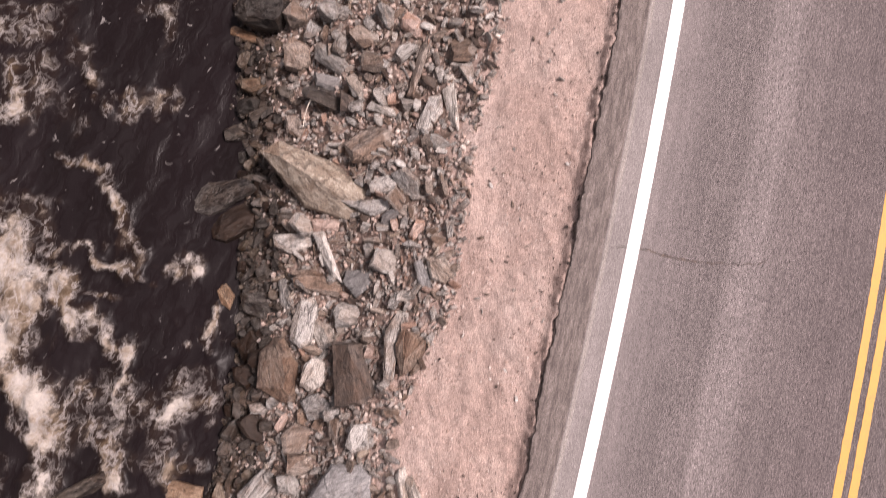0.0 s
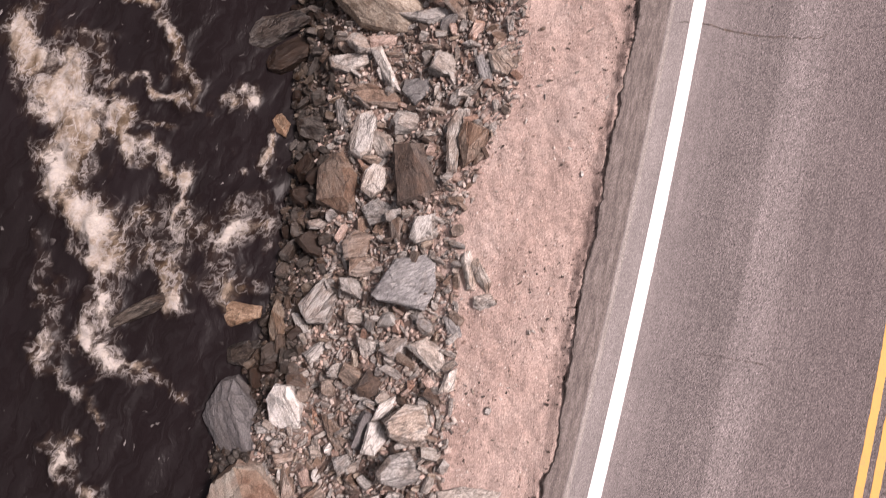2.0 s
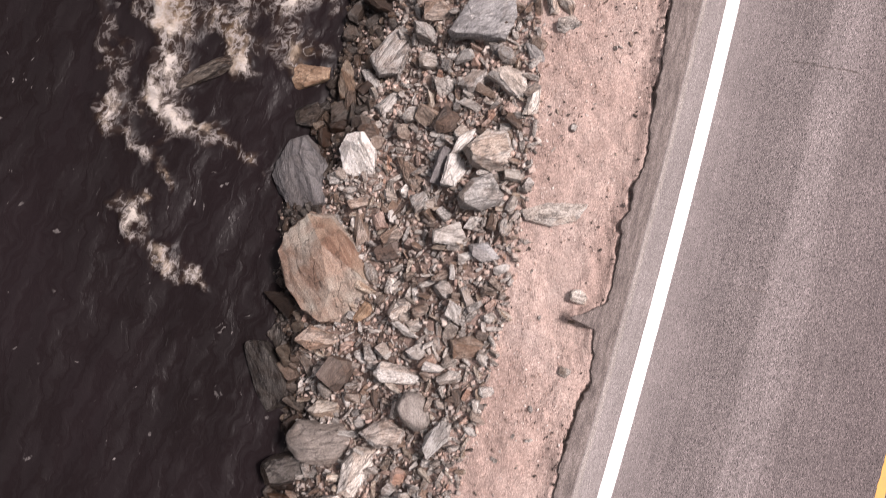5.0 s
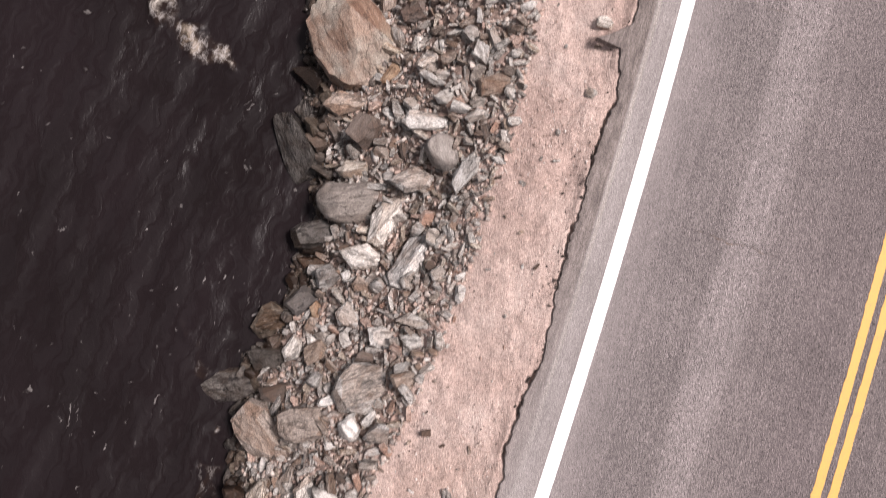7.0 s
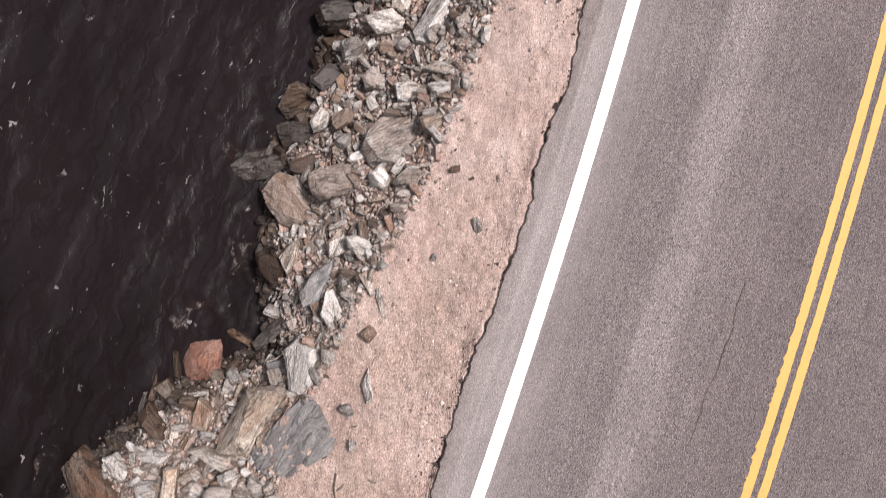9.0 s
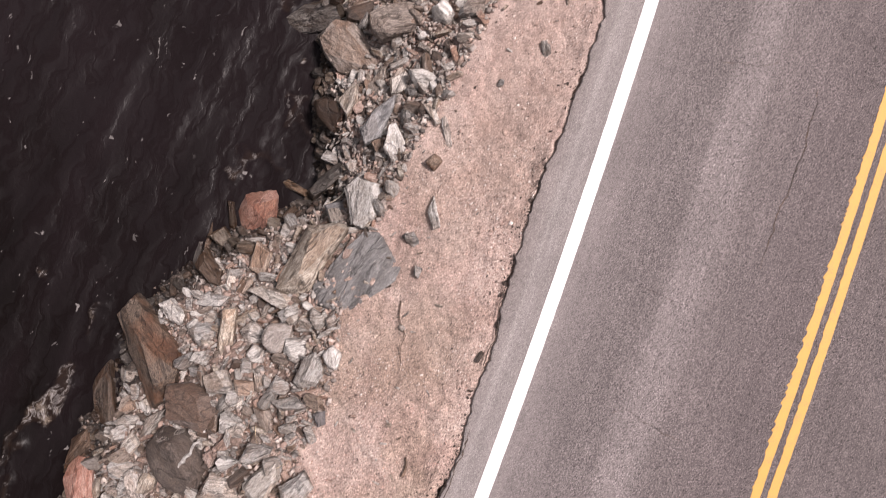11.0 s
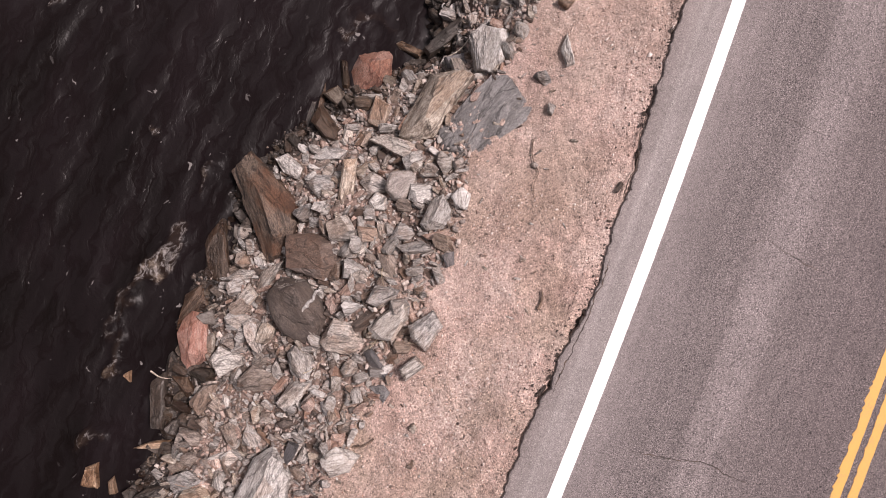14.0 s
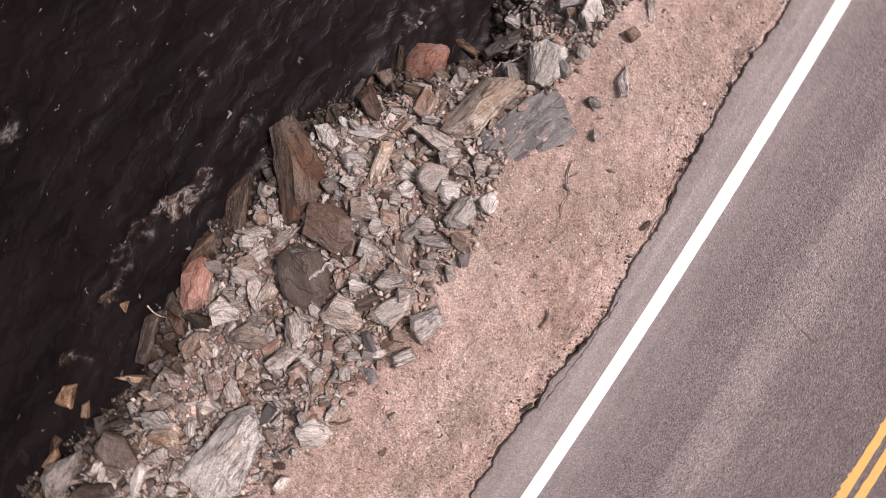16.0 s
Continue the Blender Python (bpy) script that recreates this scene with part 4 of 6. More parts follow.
def block_mesh(name, height, corners, crest, seed, material, lean=(0.0, 0.0), rounded=False):
    """A rock cleft along a few joints: upright sides, a tilted or ridged top, knocked-off corners."""
    rnd = random.Random(seed)
    xs, ys = [p[0] for p in corners], [p[1] for p in corners]
    length, width = max(xs) - min(xs), max(ys) - min(ys)
    size = (length + width) / 2
    tx, ty = rnd.uniform(-0.3, 0.3), rnd.uniform(-0.35, 0.35)
    ridged = bool(crest) or rnd.random() < 0.4
    pts = []
    for x, y in corners:
        lift = 1 + tx * x / (length / 2) + ty * y / (width / 2)
        pts.append((x * 0.85, y * 0.85, -0.8 * height))
        pts.append((x, y, height * rnd.uniform(0.0, 0.2)))
        k = rnd.uniform(0.9, 0.985)
        low = rnd.uniform(0.42, 0.62) if ridged else rnd.uniform(0.72, 0.9)
        pts.append((x * k, y * k, height * low * lift))
        if not ridged:
            k = rnd.uniform(0.6, 0.86)
            pts.append((x * k, y * k, height * rnd.uniform(0.93, 1.04) * lift))
    if crest:
        pts += [(crest[0], crest[1], height * 1.04), (crest[2], crest[3], height * rnd.uniform(0.86, 1.0))]
    elif ridged:
        y0 = rnd.uniform(-0.22, 0.22) * width
        pts += [(-length * rnd.uniform(0.2, 0.36), y0, height * rnd.uniform(0.85, 1.1)), (length * rnd.uniform(0.2, 0.36), y0 + rnd.uniform(-0.15, 0.15) * width, height * rnd.uniform(0.85, 1.1))]
    bm = hull_of(pts)
    for _ in range(rnd.choice((2, 3, 4)) if size > 0.3 else rnd.choice((1, 2))):
        th, up = rnd.uniform(0, 2 * math.pi), rnd.uniform(0.5, 1.3)
        nor = Vector((math.cos(th) / length, math.sin(th) / width, up / (height * 2))).normalized()
        reach = max(v.co.dot(nor) for v in bm.verts)
        bmesh.ops.bisect_plane(bm, geom=bm.verts[:] + bm.edges[:] + bm.faces[:], plane_co=nor * reach * rnd.uniform(0.84, 0.95), plane_no=nor, clear_outer=True)
        left = [v.co.copy() for v in bm.verts]
        bm.free()
        bm = hull_of(left)
    for v in bm.verts:
        v.co.z += lean[0] * v.co.x + lean[1] * v.co.y
    return weathered(name, bm, size, width, seed, rnd, rounded, material)


SEED = [100]


def lay(x, y, length, width, height, angle, colour, rounded, make, lift, tip):
    """Lays one rock on the bank, soaked where it stands at the water, and names it."""
    size = (length + width) / 2
    name = "boulder" if size > 0.55 else "rock"
    dw = np.interp(y, STATION, WATER_D)
    shore = dw - (white_x(y) - 0.68 - x)
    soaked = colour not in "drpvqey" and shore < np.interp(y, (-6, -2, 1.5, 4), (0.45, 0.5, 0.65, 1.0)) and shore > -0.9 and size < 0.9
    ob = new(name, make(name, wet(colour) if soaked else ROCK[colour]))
    rnd = random.Random(SEED[0] * 3 + 1)
    z = max(float(ground_height(np.array([x]), np.array([y]))[0]), float(level(y)) - height * 0.35)
    ob.matrix_world = pose(x, y, z + lift, rnd.uniform(-tip, tip), rnd.uniform(-tip, tip), angle)
    PLACED.append((x, y, length, width, angle))
    dg = np.interp(y, STATION, STONE_D)
    where = "half under water" if shore < -0.25 else "at the river's edge" if shore < 0.6 else "sunk in gravel" if dw - shore < dg + 0.2 else "among bank rocks"
    shape = "rounded" if rounded else "long angular" if length > 1.8 * width else "angular"
    big = "large " if size > 0.8 else "small " if size < 0.28 else ""
    return tagged(ob, "%s%s%s %s %s %s" % (big, "wet " if soaked and colour != "d" else "", shape, WORDS[colour], name, where), name, "rocks of the river bank")


def block(x, y, height, kind, *sides, crest=None, sink=0.0):
    """A joint-bounded rock; sides: bearing in degrees and reach of each side; crest: the two ends of its ridge; capitals: water-worn."""
    colour, rounded = kind.lower(), kind.isupper()
    SEED[0] += 1
    seed = SEED[0]
    pts = outline(sides)
    arr = np.array(pts)
    cov = np.cov(arr.T)
    angle = 0.5 * math.atan2(2 * cov[0, 1], cov[0, 0] - cov[1, 1])
    c, q = math.cos(angle), math.sin(angle)
    corners = [(px * c + py * q, -px * q + py * c) for px, py in pts]
    ridge = None
    if crest:
        ridge = (crest[0] * c + crest[1] * q, -crest[0] * q + crest[1] * c, crest[2] * c + crest[3] * q, -crest[2] * q + crest[3] * c)
    length = max(p[0] for p in corners) - min(p[0] for p in corners)
    width = max(p[1] for p in corners) - min(p[1] for p in corners)
    flat = height / ((length + width) / 2)
    fall = 0.4 * np.interp(flat, (0.2, 0.5), (0.95, 0.35))
    return lay(x, y, length, width, height, math.degrees(angle), colour, rounded, lambda name, m: block_mesh(name, height, corners, ridge, seed, m, (fall * c, -fall * q), rounded), -sink, 3)


def rock(x, y, length, w1, w2, height, angle, kind, sink=0.3):
    """One lesser rock lying on the bank; angle: degrees of its long side from x."""
    SEED[0] += 1
    seed = SEED[0]
    rounded = kind.isupper()
    colour = {"L": "l", "T": "t", "W": "w", "M": "k", "N": "n", "Q": "q", "R": "r"}.get(kind, kind)
    return lay(x, y, length, max(w1, w2), height, angle, colour, rounded, lambda name, m: rock_mesh(name, length, w1, w2, height, seed, rounded, m), height * (0.45 - sink), 7)


block(-7.15, 6.79, 0.22, "b", (28, 0.26), (74, 0.25), (164, 0.31), (208, 0.24), (275, 0.28), (322, 0.32))
block(-6.41, 6.82, 0.20, "g", (10, 0.36), (67, 0.16), (107, 0.31), (195, 0.35), (249, 0.17), (257, 0.17))
block(-4.36, 6.27, 0.16, "g", (26, 0.23), (124, 0.30), (177, 0.14), (208, 0.25), (330, 0.19), (345, 0.16))
block(-4.11, 6.59, 0.16, "l", (21, 0.12), (31, 0.11), (91, 0.39), (195, 0.17), (214, 0.11), (241, 0.27))
block(-8.39, 6.97, 0.14, "y", (52, 0.24), (81, 0.09), (211, 0.30), (257, 0.12), (273, 0.12), sink=0.04)
block(-4.83, 7.05, 0.14, "b", (3, 0.07), (39, 0.36), (171, 0.14), (186, 0.08), (282, 0.56))
block(-6.31, 6.43, 0.20, "s", (30, 0.29), (95, 0.12), (210, 0.26), (272, 0.13), (306, 0.20))
block(-7.82, 6.10, 0.20, "t", (59, 0.21), (123, 0.14), (215, 0.24), (266, 0.17), (323, 0.16))
block(-5.82, 6.13, 0.18, "k", (22, 0.14), (79, 0.13), (202, 0.12), (282, 0.15))
block(-7.12, 6.11, 0.14, "l", (64, 0.11), (131, 0.15), (225, 0.12), (266, 0.11), (357, 0.17))
block(-5.09, 6.41, 0.10, "p", (27, 0.07), (158, 0.09), (212, 0.09), (297, 0.12))
block(-5.83, 4.72, 0.50, "t", (53, 0.60), (72, 0.44), (88, 0.43), (89, 0.45), (142, 1.06), (240, 0.45), (268, 0.48), (281, 0.62), (343, 1.02), (357, 1.01), crest=(-0.73, 0.14, 0.65, -0.18))
block(-7.66, 3.93, 0.20, "d", (71, 0.61), (113, 0.30), (148, 0.35), (173, 0.51), (281, 0.40), (318, 0.27))
block(-7.18, 3.59, 0.25, "k", (17, 0.41), (83, 0.41), (133, 0.31), (168, 0.32), (220, 0.46), (273, 0.41), (316, 0.28))
block(-5.16, 5.54, 0.18, "b", (17, 0.37), (94, 0.33), (143, 0.27), (226, 0.38), (284, 0.31), (322, 0.29))
block(-5.12, 2.41, 0.24, "l", (11, 0.20), (48, 0.33), (128, 0.39), (182, 0.23), (200, 0.23), (257, 0.39), (313, 0.39))
block(-3.28, 2.65, 0.24, "o", (9, 0.25), (91, 0.28), (179, 0.24), (208, 0.21), (317, 0.29), (342, 0.22), crest=(-0.02, -0.17, 0.17, 0.21))
block(-6.15, 2.37, 0.20, "d", (54, 0.24), (117, 0.24), (215, 0.29), (268, 0.21), (324, 0.31))
block(-3.56, 2.62, 0.14, "g", (11, 0.11), (99, 0.52), (167, 0.24), (200, 0.13), (302, 0.52))
block(-5.88, 3.62, 0.14, "g", (30, 0.36), (114, 0.15), (213, 0.37), (270, 0.20), (312, 0.21))
block(-4.47, 3.39, 0.14, "s", (52, 0.28), (115, 0.19), (184, 0.29), (242, 0.24), (322, 0.20))
block(-4.74, 2.34, 0.24, "g", (34, 0.20), (87, 0.20), (203, 0.19), (224, 0.17), (320, 0.25))
block(-4.18, 3.81, 0.24, "l", (18, 0.22), (99, 0.20), (182, 0.23), (262, 0.20), (288, 0.21))
block(-5.17, 3.60, 0.16, "l", (37, 0.13), (43, 0.09), (115, 0.41), (225, 0.09), (257, 0.26))
block(-4.73, 4.61, 0.14, "g", (111, 0.11), (263, 0.16), (310, 0.18), (356, 0.31))
block(-5.69, 2.73, 0.16, "g", (14, 0.17), (30, 0.11), (77, 0.24), (205, 0.12), (241, 0.18))
block(-3.29, 3.97, 0.18, "g", (53, 0.17), (113, 0.20), (214, 0.18), (270, 0.19), (331, 0.23))
block(-4.66, 4.98, 0.16, "g", (81, 0.19), (131, 0.15), (220, 0.25), (285, 0.15), (342, 0.20))
block(-6.83, 2.30, 0.12, "y", (2, 0.20), (61, 0.15), (124, 0.21), (234, 0.14), (257, 0.16))
block(-6.68, 5.55, 0.16, "b", (51, 0.14), (109, 0.21), (209, 0.16), (265, 0.16), (346, 0.24))
block(-5.41, 4.06, 0.10, "p", (5, 0.25), (106, 0.11), (210, 0.23), (290, 0.11))
block(-6.59, 5.86, 0.12, "p", (8, 0.09), (93, 0.12), (205, 0.08), (269, 0.14))
block(-5.25, 1.48, 0.42, "o", (17, 0.38), (20, 0.36), (53, 0.38), (103, 0.58), (156, 0.50), (198, 0.38), (266, 0.43), crest=(-0.11, 0.44, 0.28, -0.18))
block(-3.45, 0.28, 0.24, "s", (21, 0.45), (69, 0.50), (113, 0.42), (168, 0.41), (260, 0.47), (275, 0.38), (276, 0.38), (354, 0.45))
block(-4.02, 1.93, 0.34, "k", (38, 0.32), (108, 0.53), (200, 0.33), (211, 0.34), (295, 0.49), (353, 0.49), crest=(-0.17, 0.45, 0.25, -0.32))
block(-4.77, -0.49, 0.30, "g", (18, 0.32), (88, 0.41), (155, 0.28), (229, 0.38), (288, 0.36), (347, 0.31))
block(-2.67, -1.71, 0.36, "g", (41, 0.33), (107, 0.30), (147, 0.28), (225, 0.35), (266, 0.30), (314, 0.30), (351, 0.33))
block(-4.45, 0.59, 0.24, "b", (17, 0.34), (93, 0.26), (151, 0.29), (210, 0.31), (272, 0.30), (317, 0.24))
block(-6.16, -1.17, 0.16, "y", (14, 0.40), (102, 0.18), (125, 0.24), (223, 0.30), (306, 0.19))
block(-5.37, -1.09, 0.20, "t", (25, 0.21), (53, 0.20), (185, 0.22), (212, 0.22), (280, 0.31))
block(-5.32, 0.40, 0.24, "k", (14, 0.28), (75, 0.19), (144, 0.28), (246, 0.19), (270, 0.19))
block(-4.61, 1.70, 0.24, "l", (7, 0.22), (85, 0.26), (149, 0.24), (192, 0.21), (258, 0.28), (323, 0.23))
block(-5.96, 1.66, 0.24, "k", (1, 0.21), (84, 0.26), (156, 0.21), (227, 0.24), (310, 0.24))
block(-5.89, -1.82, 0.18, "d", (58, 0.27), (122, 0.19), (213, 0.25), (280, 0.22), (344, 0.22))
block(-4.38, 1.23, 0.18, "g", (7, 0.28), (92, 0.19), (135, 0.21), (231, 0.23), (305, 0.19))
block(-2.74, -0.64, 0.24, "l", (36, 0.20), (81, 0.19), (133, 0.26), (247, 0.15), (304, 0.29))
block(-5.85, 1.16, 0.24, "k", (31, 0.21), (127, 0.19), (223, 0.22), (258, 0.20), (339, 0.23))
block(-3.54, 1.14, 0.16, "l", (17, 0.19), (115, 0.21), (188, 0.18), (249, 0.25), (304, 0.21))
block(-5.34, -1.61, 0.20, "g", (14, 0.20), (56, 0.19), (141, 0.18), (206, 0.18), (304, 0.17))
block(-3.47, -1.42, 0.20, "k", (66, 0.19), (163, 0.16), (236, 0.23), (291, 0.18), (358, 0.18))
block(-4.95, -1.00, 0.16, "l", (62, 0.10), (87, 0.20), (224, 0.11), (312, 0.25))
block(-3.28, -0.75, 0.22, "g", (16, 0.18), (108, 0.17), (150, 0.15), (246, 0.19), (301, 0.16))
block(-4.55, -1.30, 0.16, "l", (68, 0.25), (146, 0.12), (235, 0.20), (342, 0.12))
block(-3.95, 1.07, 0.14, "b", (47, 0.15), (143, 0.19), (207, 0.13), (252, 0.19), (353, 0.15))
block(-3.09, -1.65, 0.18, "w", (44, 0.23), (132, 0.13), (177, 0.13), (302, 0.15), (338, 0.11))
block(-2.45, 0.73, 0.12, "g", (7, 0.18), (48, 0.09), (143, 0.25), (225, 0.09), (236, 0.10))
block(-5.32, 0.79, 0.14, "g", (76, 0.17), (126, 0.10), (219, 0.23), (289, 0.11), (321, 0.13))
block(-3.72, -0.89, 0.20, "l", (31, 0.17), (95, 0.13), (218, 0.12), (321, 0.15))
block(-2.56, -0.15, 0.10, "s", (38, 0.11), (97, 0.14), (218, 0.10), (301, 0.16))
block(-3.17, -1.09, 0.12, "l", (83, 0.06), (146, 0.18), (261, 0.07), (318, 0.16))
block(-3.10, -0.20, 0.12, "g", (49, 0.11), (126, 0.11), (222, 0.10), (322, 0.10))
block(-3.35, -0.42, 0.12, "p", (51, 0.10), (121, 0.12), (201, 0.10), (258, 0.11), (334, 0.11))
block(-4.53, -4.21, 0.74, "q", (29, 0.76), (46, 0.68), (62, 0.69), (104, 0.92), (152, 0.91), (180, 0.86), (215, 0.70), (235, 0.70), (261, 0.80), (293, 0.91), (341, 0.92), (357, 0.85), crest=(-0.08, 0.35, 0.29, -0.28))
block(-5.51, -2.88, 0.55, "e", (30, 0.51), (57, 0.49), (62, 0.51), (124, 0.73), (169, 0.57), (178, 0.57), (223, 0.54), (242, 0.53), (270, 0.60), (318, 0.66), crest=(-0.15, 0.34, 0.48, -0.32))
block(-4.65, -2.31, 0.38, "w", (12, 0.32), (59, 0.32), (111, 0.39), (171, 0.37), (210, 0.31), (263, 0.34), (325, 0.42))
block(-2.57, -2.37, 0.30, "g", (21, 0.34), (55, 0.28), (125, 0.25), (163, 0.26), (220, 0.35), (277, 0.25), (310, 0.24))
block(-2.35, -5.67, 0.34, "F", (59, 0.24), (103, 0.27), (163, 0.29), (222, 0.24), (261, 0.25), (326, 0.30), (358, 0.28))
block(-1.51, -2.32, 0.07, "l", (106, 0.15), (123, 0.17), (228, 0.38), (271, 0.20), (301, 0.17), (342, 0.30))
block(-4.21, -5.30, 0.22, "b", (93, 0.17), (155, 0.26), (255, 0.24), (302, 0.17), (345, 0.31))
block(-5.02, -5.00, 0.20, "k", (66, 0.18), (109, 0.19), (238, 0.17), (247, 0.15), (332, 0.26))
block(-3.72, -2.33, 0.16, "b", (35, 0.19), (60, 0.14), (112, 0.31), (217, 0.15), (237, 0.16), (303, 0.29))
block(-2.77, -3.08, 0.20, "w", (42, 0.20), (128, 0.17), (202, 0.28), (279, 0.15), (285, 0.16))
block(-1.95, -4.52, 0.16, "o", (77, 0.19), (124, 0.17), (211, 0.25), (291, 0.15), (345, 0.25))
block(-4.19, -3.37, 0.16, "b", (23, 0.13), (114, 0.29), (197, 0.13), (209, 0.14), (318, 0.26))
block(-3.08, -2.13, 0.22, "w", (50, 0.20), (112, 0.26), (186, 0.15), (278, 0.25), (341, 0.17))
block(-4.92, -5.52, 0.20, "d", (15, 0.19), (81, 0.20), (157, 0.19), (238, 0.19), (302, 0.20))
block(-1.92, -5.89, 0.20, "w", (6, 0.17), (93, 0.28), (156, 0.14), (184, 0.17), (224, 0.26), (334, 0.13))
block(-3.62, -3.61, 0.20, "m", (32, 0.19), (128, 0.14), (219, 0.21), (280, 0.16), (309, 0.16))
block(-4.51, -5.99, 0.18, "b", (58, 0.13), (129, 0.19), (239, 0.13), (323, 0.20))
block(-2.24, -3.16, 0.18, "s", (59, 0.14), (116, 0.14), (218, 0.18), (255, 0.14), (301, 0.15))
block(-3.65, -4.63, 0.16, "y", (64, 0.18), (165, 0.10), (258, 0.21), (315, 0.12), (354, 0.13))
block(-3.42, -2.72, 0.16, "g", (50, 0.15), (125, 0.14), (219, 0.13), (322, 0.13))
block(-2.93, -5.42, 0.14, "g", (7, 0.18), (102, 0.08), (216, 0.17), (281, 0.09))
block(-2.33, -4.12, 0.16, "l", (10, 0.12), (79, 0.13), (177, 0.13), (259, 0.12))
block(-3.93, -3.19, 0.14, "p", (41, 0.10), (128, 0.14), (223, 0.11), (302, 0.14))
block(-2.20, -3.89, 0.14, "g", (42, 0.07), (129, 0.22), (221, 0.07), (296, 0.21))
block(-4.37, -3.02, 0.14, "b", (35, 0.17), (122, 0.08), (224, 0.17), (303, 0.08))
block(-2.62, -4.85, 0.15, "w", (83, 0.13), (140, 0.10), (225, 0.16), (281, 0.12), (336, 0.11))
block(-2.78, -4.52, 0.14, "l", (36, 0.13), (117, 0.09), (227, 0.13), (292, 0.09))
block(-4.93, -2.77, 0.14, "g", (40, 0.11), (134, 0.11), (217, 0.12), (293, 0.10))
block(-2.52, -2.79, 0.16, "w", (104, 0.09), (171, 0.10), (278, 0.11), (334, 0.08))
block(-4.45, -5.58, 0.12, "g", (71, 0.10), (174, 0.10), (272, 0.10), (353, 0.11))
block(-2.92, -4.63, 0.10, "w", (73, 0.05), (117, 0.14), (251, 0.06), (281, 0.09))
block(-1.85, -5.22, 0.14, "k", (31, 0.07), (125, 0.12), (216, 0.07), (301, 0.13))
block(-3.34, -4.07, 0.10, "w", (34, 0.07), (113, 0.12), (209, 0.06), (314, 0.11))
block(-4.14, -2.26, 0.08, "p", (22, 0.05), (83, 0.11), (198, 0.05), (280, 0.11))
block(-1.58, -5.23, 0.12, "l", (29, 0.06), (127, 0.10), (210, 0.06), (301, 0.10))
block(-2.96, -4.08, 0.10, "w", (31, 0.05), (123, 0.11), (205, 0.05), (309, 0.10))
block(-3.56, -6.78, 0.50, "F", (39, 0.59), (111, 0.31), (161, 0.51), (203, 0.56), (241, 0.50), (273, 0.40), (297, 0.36), (341, 0.44), crest=(-0.19, 0.02, 0.37, 0.33))
block(-2.23, -9.40, 0.26, "g", (12, 0.44), (65, 0.51), (108, 0.37), (154, 0.39), (179, 0.42), (226, 0.48), (285, 0.39), (325, 0.37), (343, 0.38))
block(-2.21, -7.34, 0.30, "g", (37, 0.49), (127, 0.34), (170, 0.23), (211, 0.43), (268, 0.52), (337, 0.23), (343, 0.22), (351, 0.23), crest=(-0.05, -0.25, 0.11, 0.39))
block(-2.84, -6.89, 0.24, "l", (55, 0.44), (112, 0.35), (163, 0.24), (191, 0.26), (280, 0.42), (339, 0.22), (354, 0.23), crest=(-0.07, -0.31, 0.15, 0.37))
block(-4.11, -9.10, 0.32, "t", (6, 0.37), (77, 0.29), (137, 0.31), (167, 0.28), (240, 0.37), (303, 0.24))
block(-2.66, -6.19, 0.26, "g", (6, 0.31), (77, 0.22), (140, 0.20), (252, 0.24), (299, 0.19))
block(-2.99, -7.59, 0.24, "l", (16, 0.30), (65, 0.23), (124, 0.20), (234, 0.24), (288, 0.19))
block(-3.73, -8.58, 0.24, "s", (13, 0.28), (79, 0.24), (155, 0.19), (250, 0.25), (323, 0.19))
block(-2.22, -8.58, 0.22, "l", (91, 0.16), (119, 0.17), (210, 0.23), (273, 0.19), (327, 0.17))
block(-3.66, -6.27, 0.22, "t", (64, 0.24), (106, 0.14), (156, 0.21), (250, 0.23), (291, 0.14), (328, 0.20))
block(-2.85, -8.50, 0.22, "g", (59, 0.16), (156, 0.20), (218, 0.21), (286, 0.17), (314, 0.22))
block(-3.55, -9.35, 0.24, "l", (9, 0.17), (64, 0.19), (162, 0.15), (222, 0.20), (300, 0.17))
block(-3.87, -7.73, 0.18, "k", (86, 0.12), (114, 0.13), (215, 0.25), (283, 0.10), (307, 0.16))
block(-1.68, -9.03, 0.18, "b", (82, 0.19), (122, 0.14), (220, 0.17), (316, 0.15), (343, 0.15))
block(-1.81, -8.17, 0.18, "l", (38, 0.22), (98, 0.10), (140, 0.18), (271, 0.10), (289, 0.11))
block(-2.79, -7.98, 0.20, "b", (31, 0.18), (88, 0.11), (162, 0.19), (229, 0.17), (282, 0.11))
block(-3.90, -9.38, 0.20, "b", (19, 0.13), (128, 0.13), (222, 0.14), (314, 0.14))
block(-3.84, -7.95, 0.14, "o", (50, 0.21), (112, 0.09), (236, 0.17), (304, 0.10))
block(-2.21, -6.67, 0.18, "p", (14, 0.16), (92, 0.12), (156, 0.15), (207, 0.15), (289, 0.12))
block(-1.76, -8.45, 0.10, "l", (46, 0.17), (120, 0.10), (233, 0.15), (308, 0.11))
block(-2.35, -8.97, 0.20, "k", (75, 0.10), (168, 0.13), (283, 0.10), (319, 0.14))
block(-3.14, -8.97, 0.16, "g", (51, 0.10), (146, 0.13), (252, 0.10), (347, 0.15))
block(-3.43, -8.63, 0.14, "y", (63, 0.10), (154, 0.12), (217, 0.10), (276, 0.13), (355, 0.11))
block(-1.83, -6.78, 0.12, "g", (39, 0.08), (153, 0.14), (229, 0.08), (337, 0.15))
block(-3.30, -9.13, 0.10, "w", (25, 0.09), (101, 0.13), (212, 0.08), (306, 0.14))
block(-3.07, -6.22, 0.12, "w", (62, 0.09), (147, 0.09), (217, 0.10), (276, 0.09), (329, 0.09))
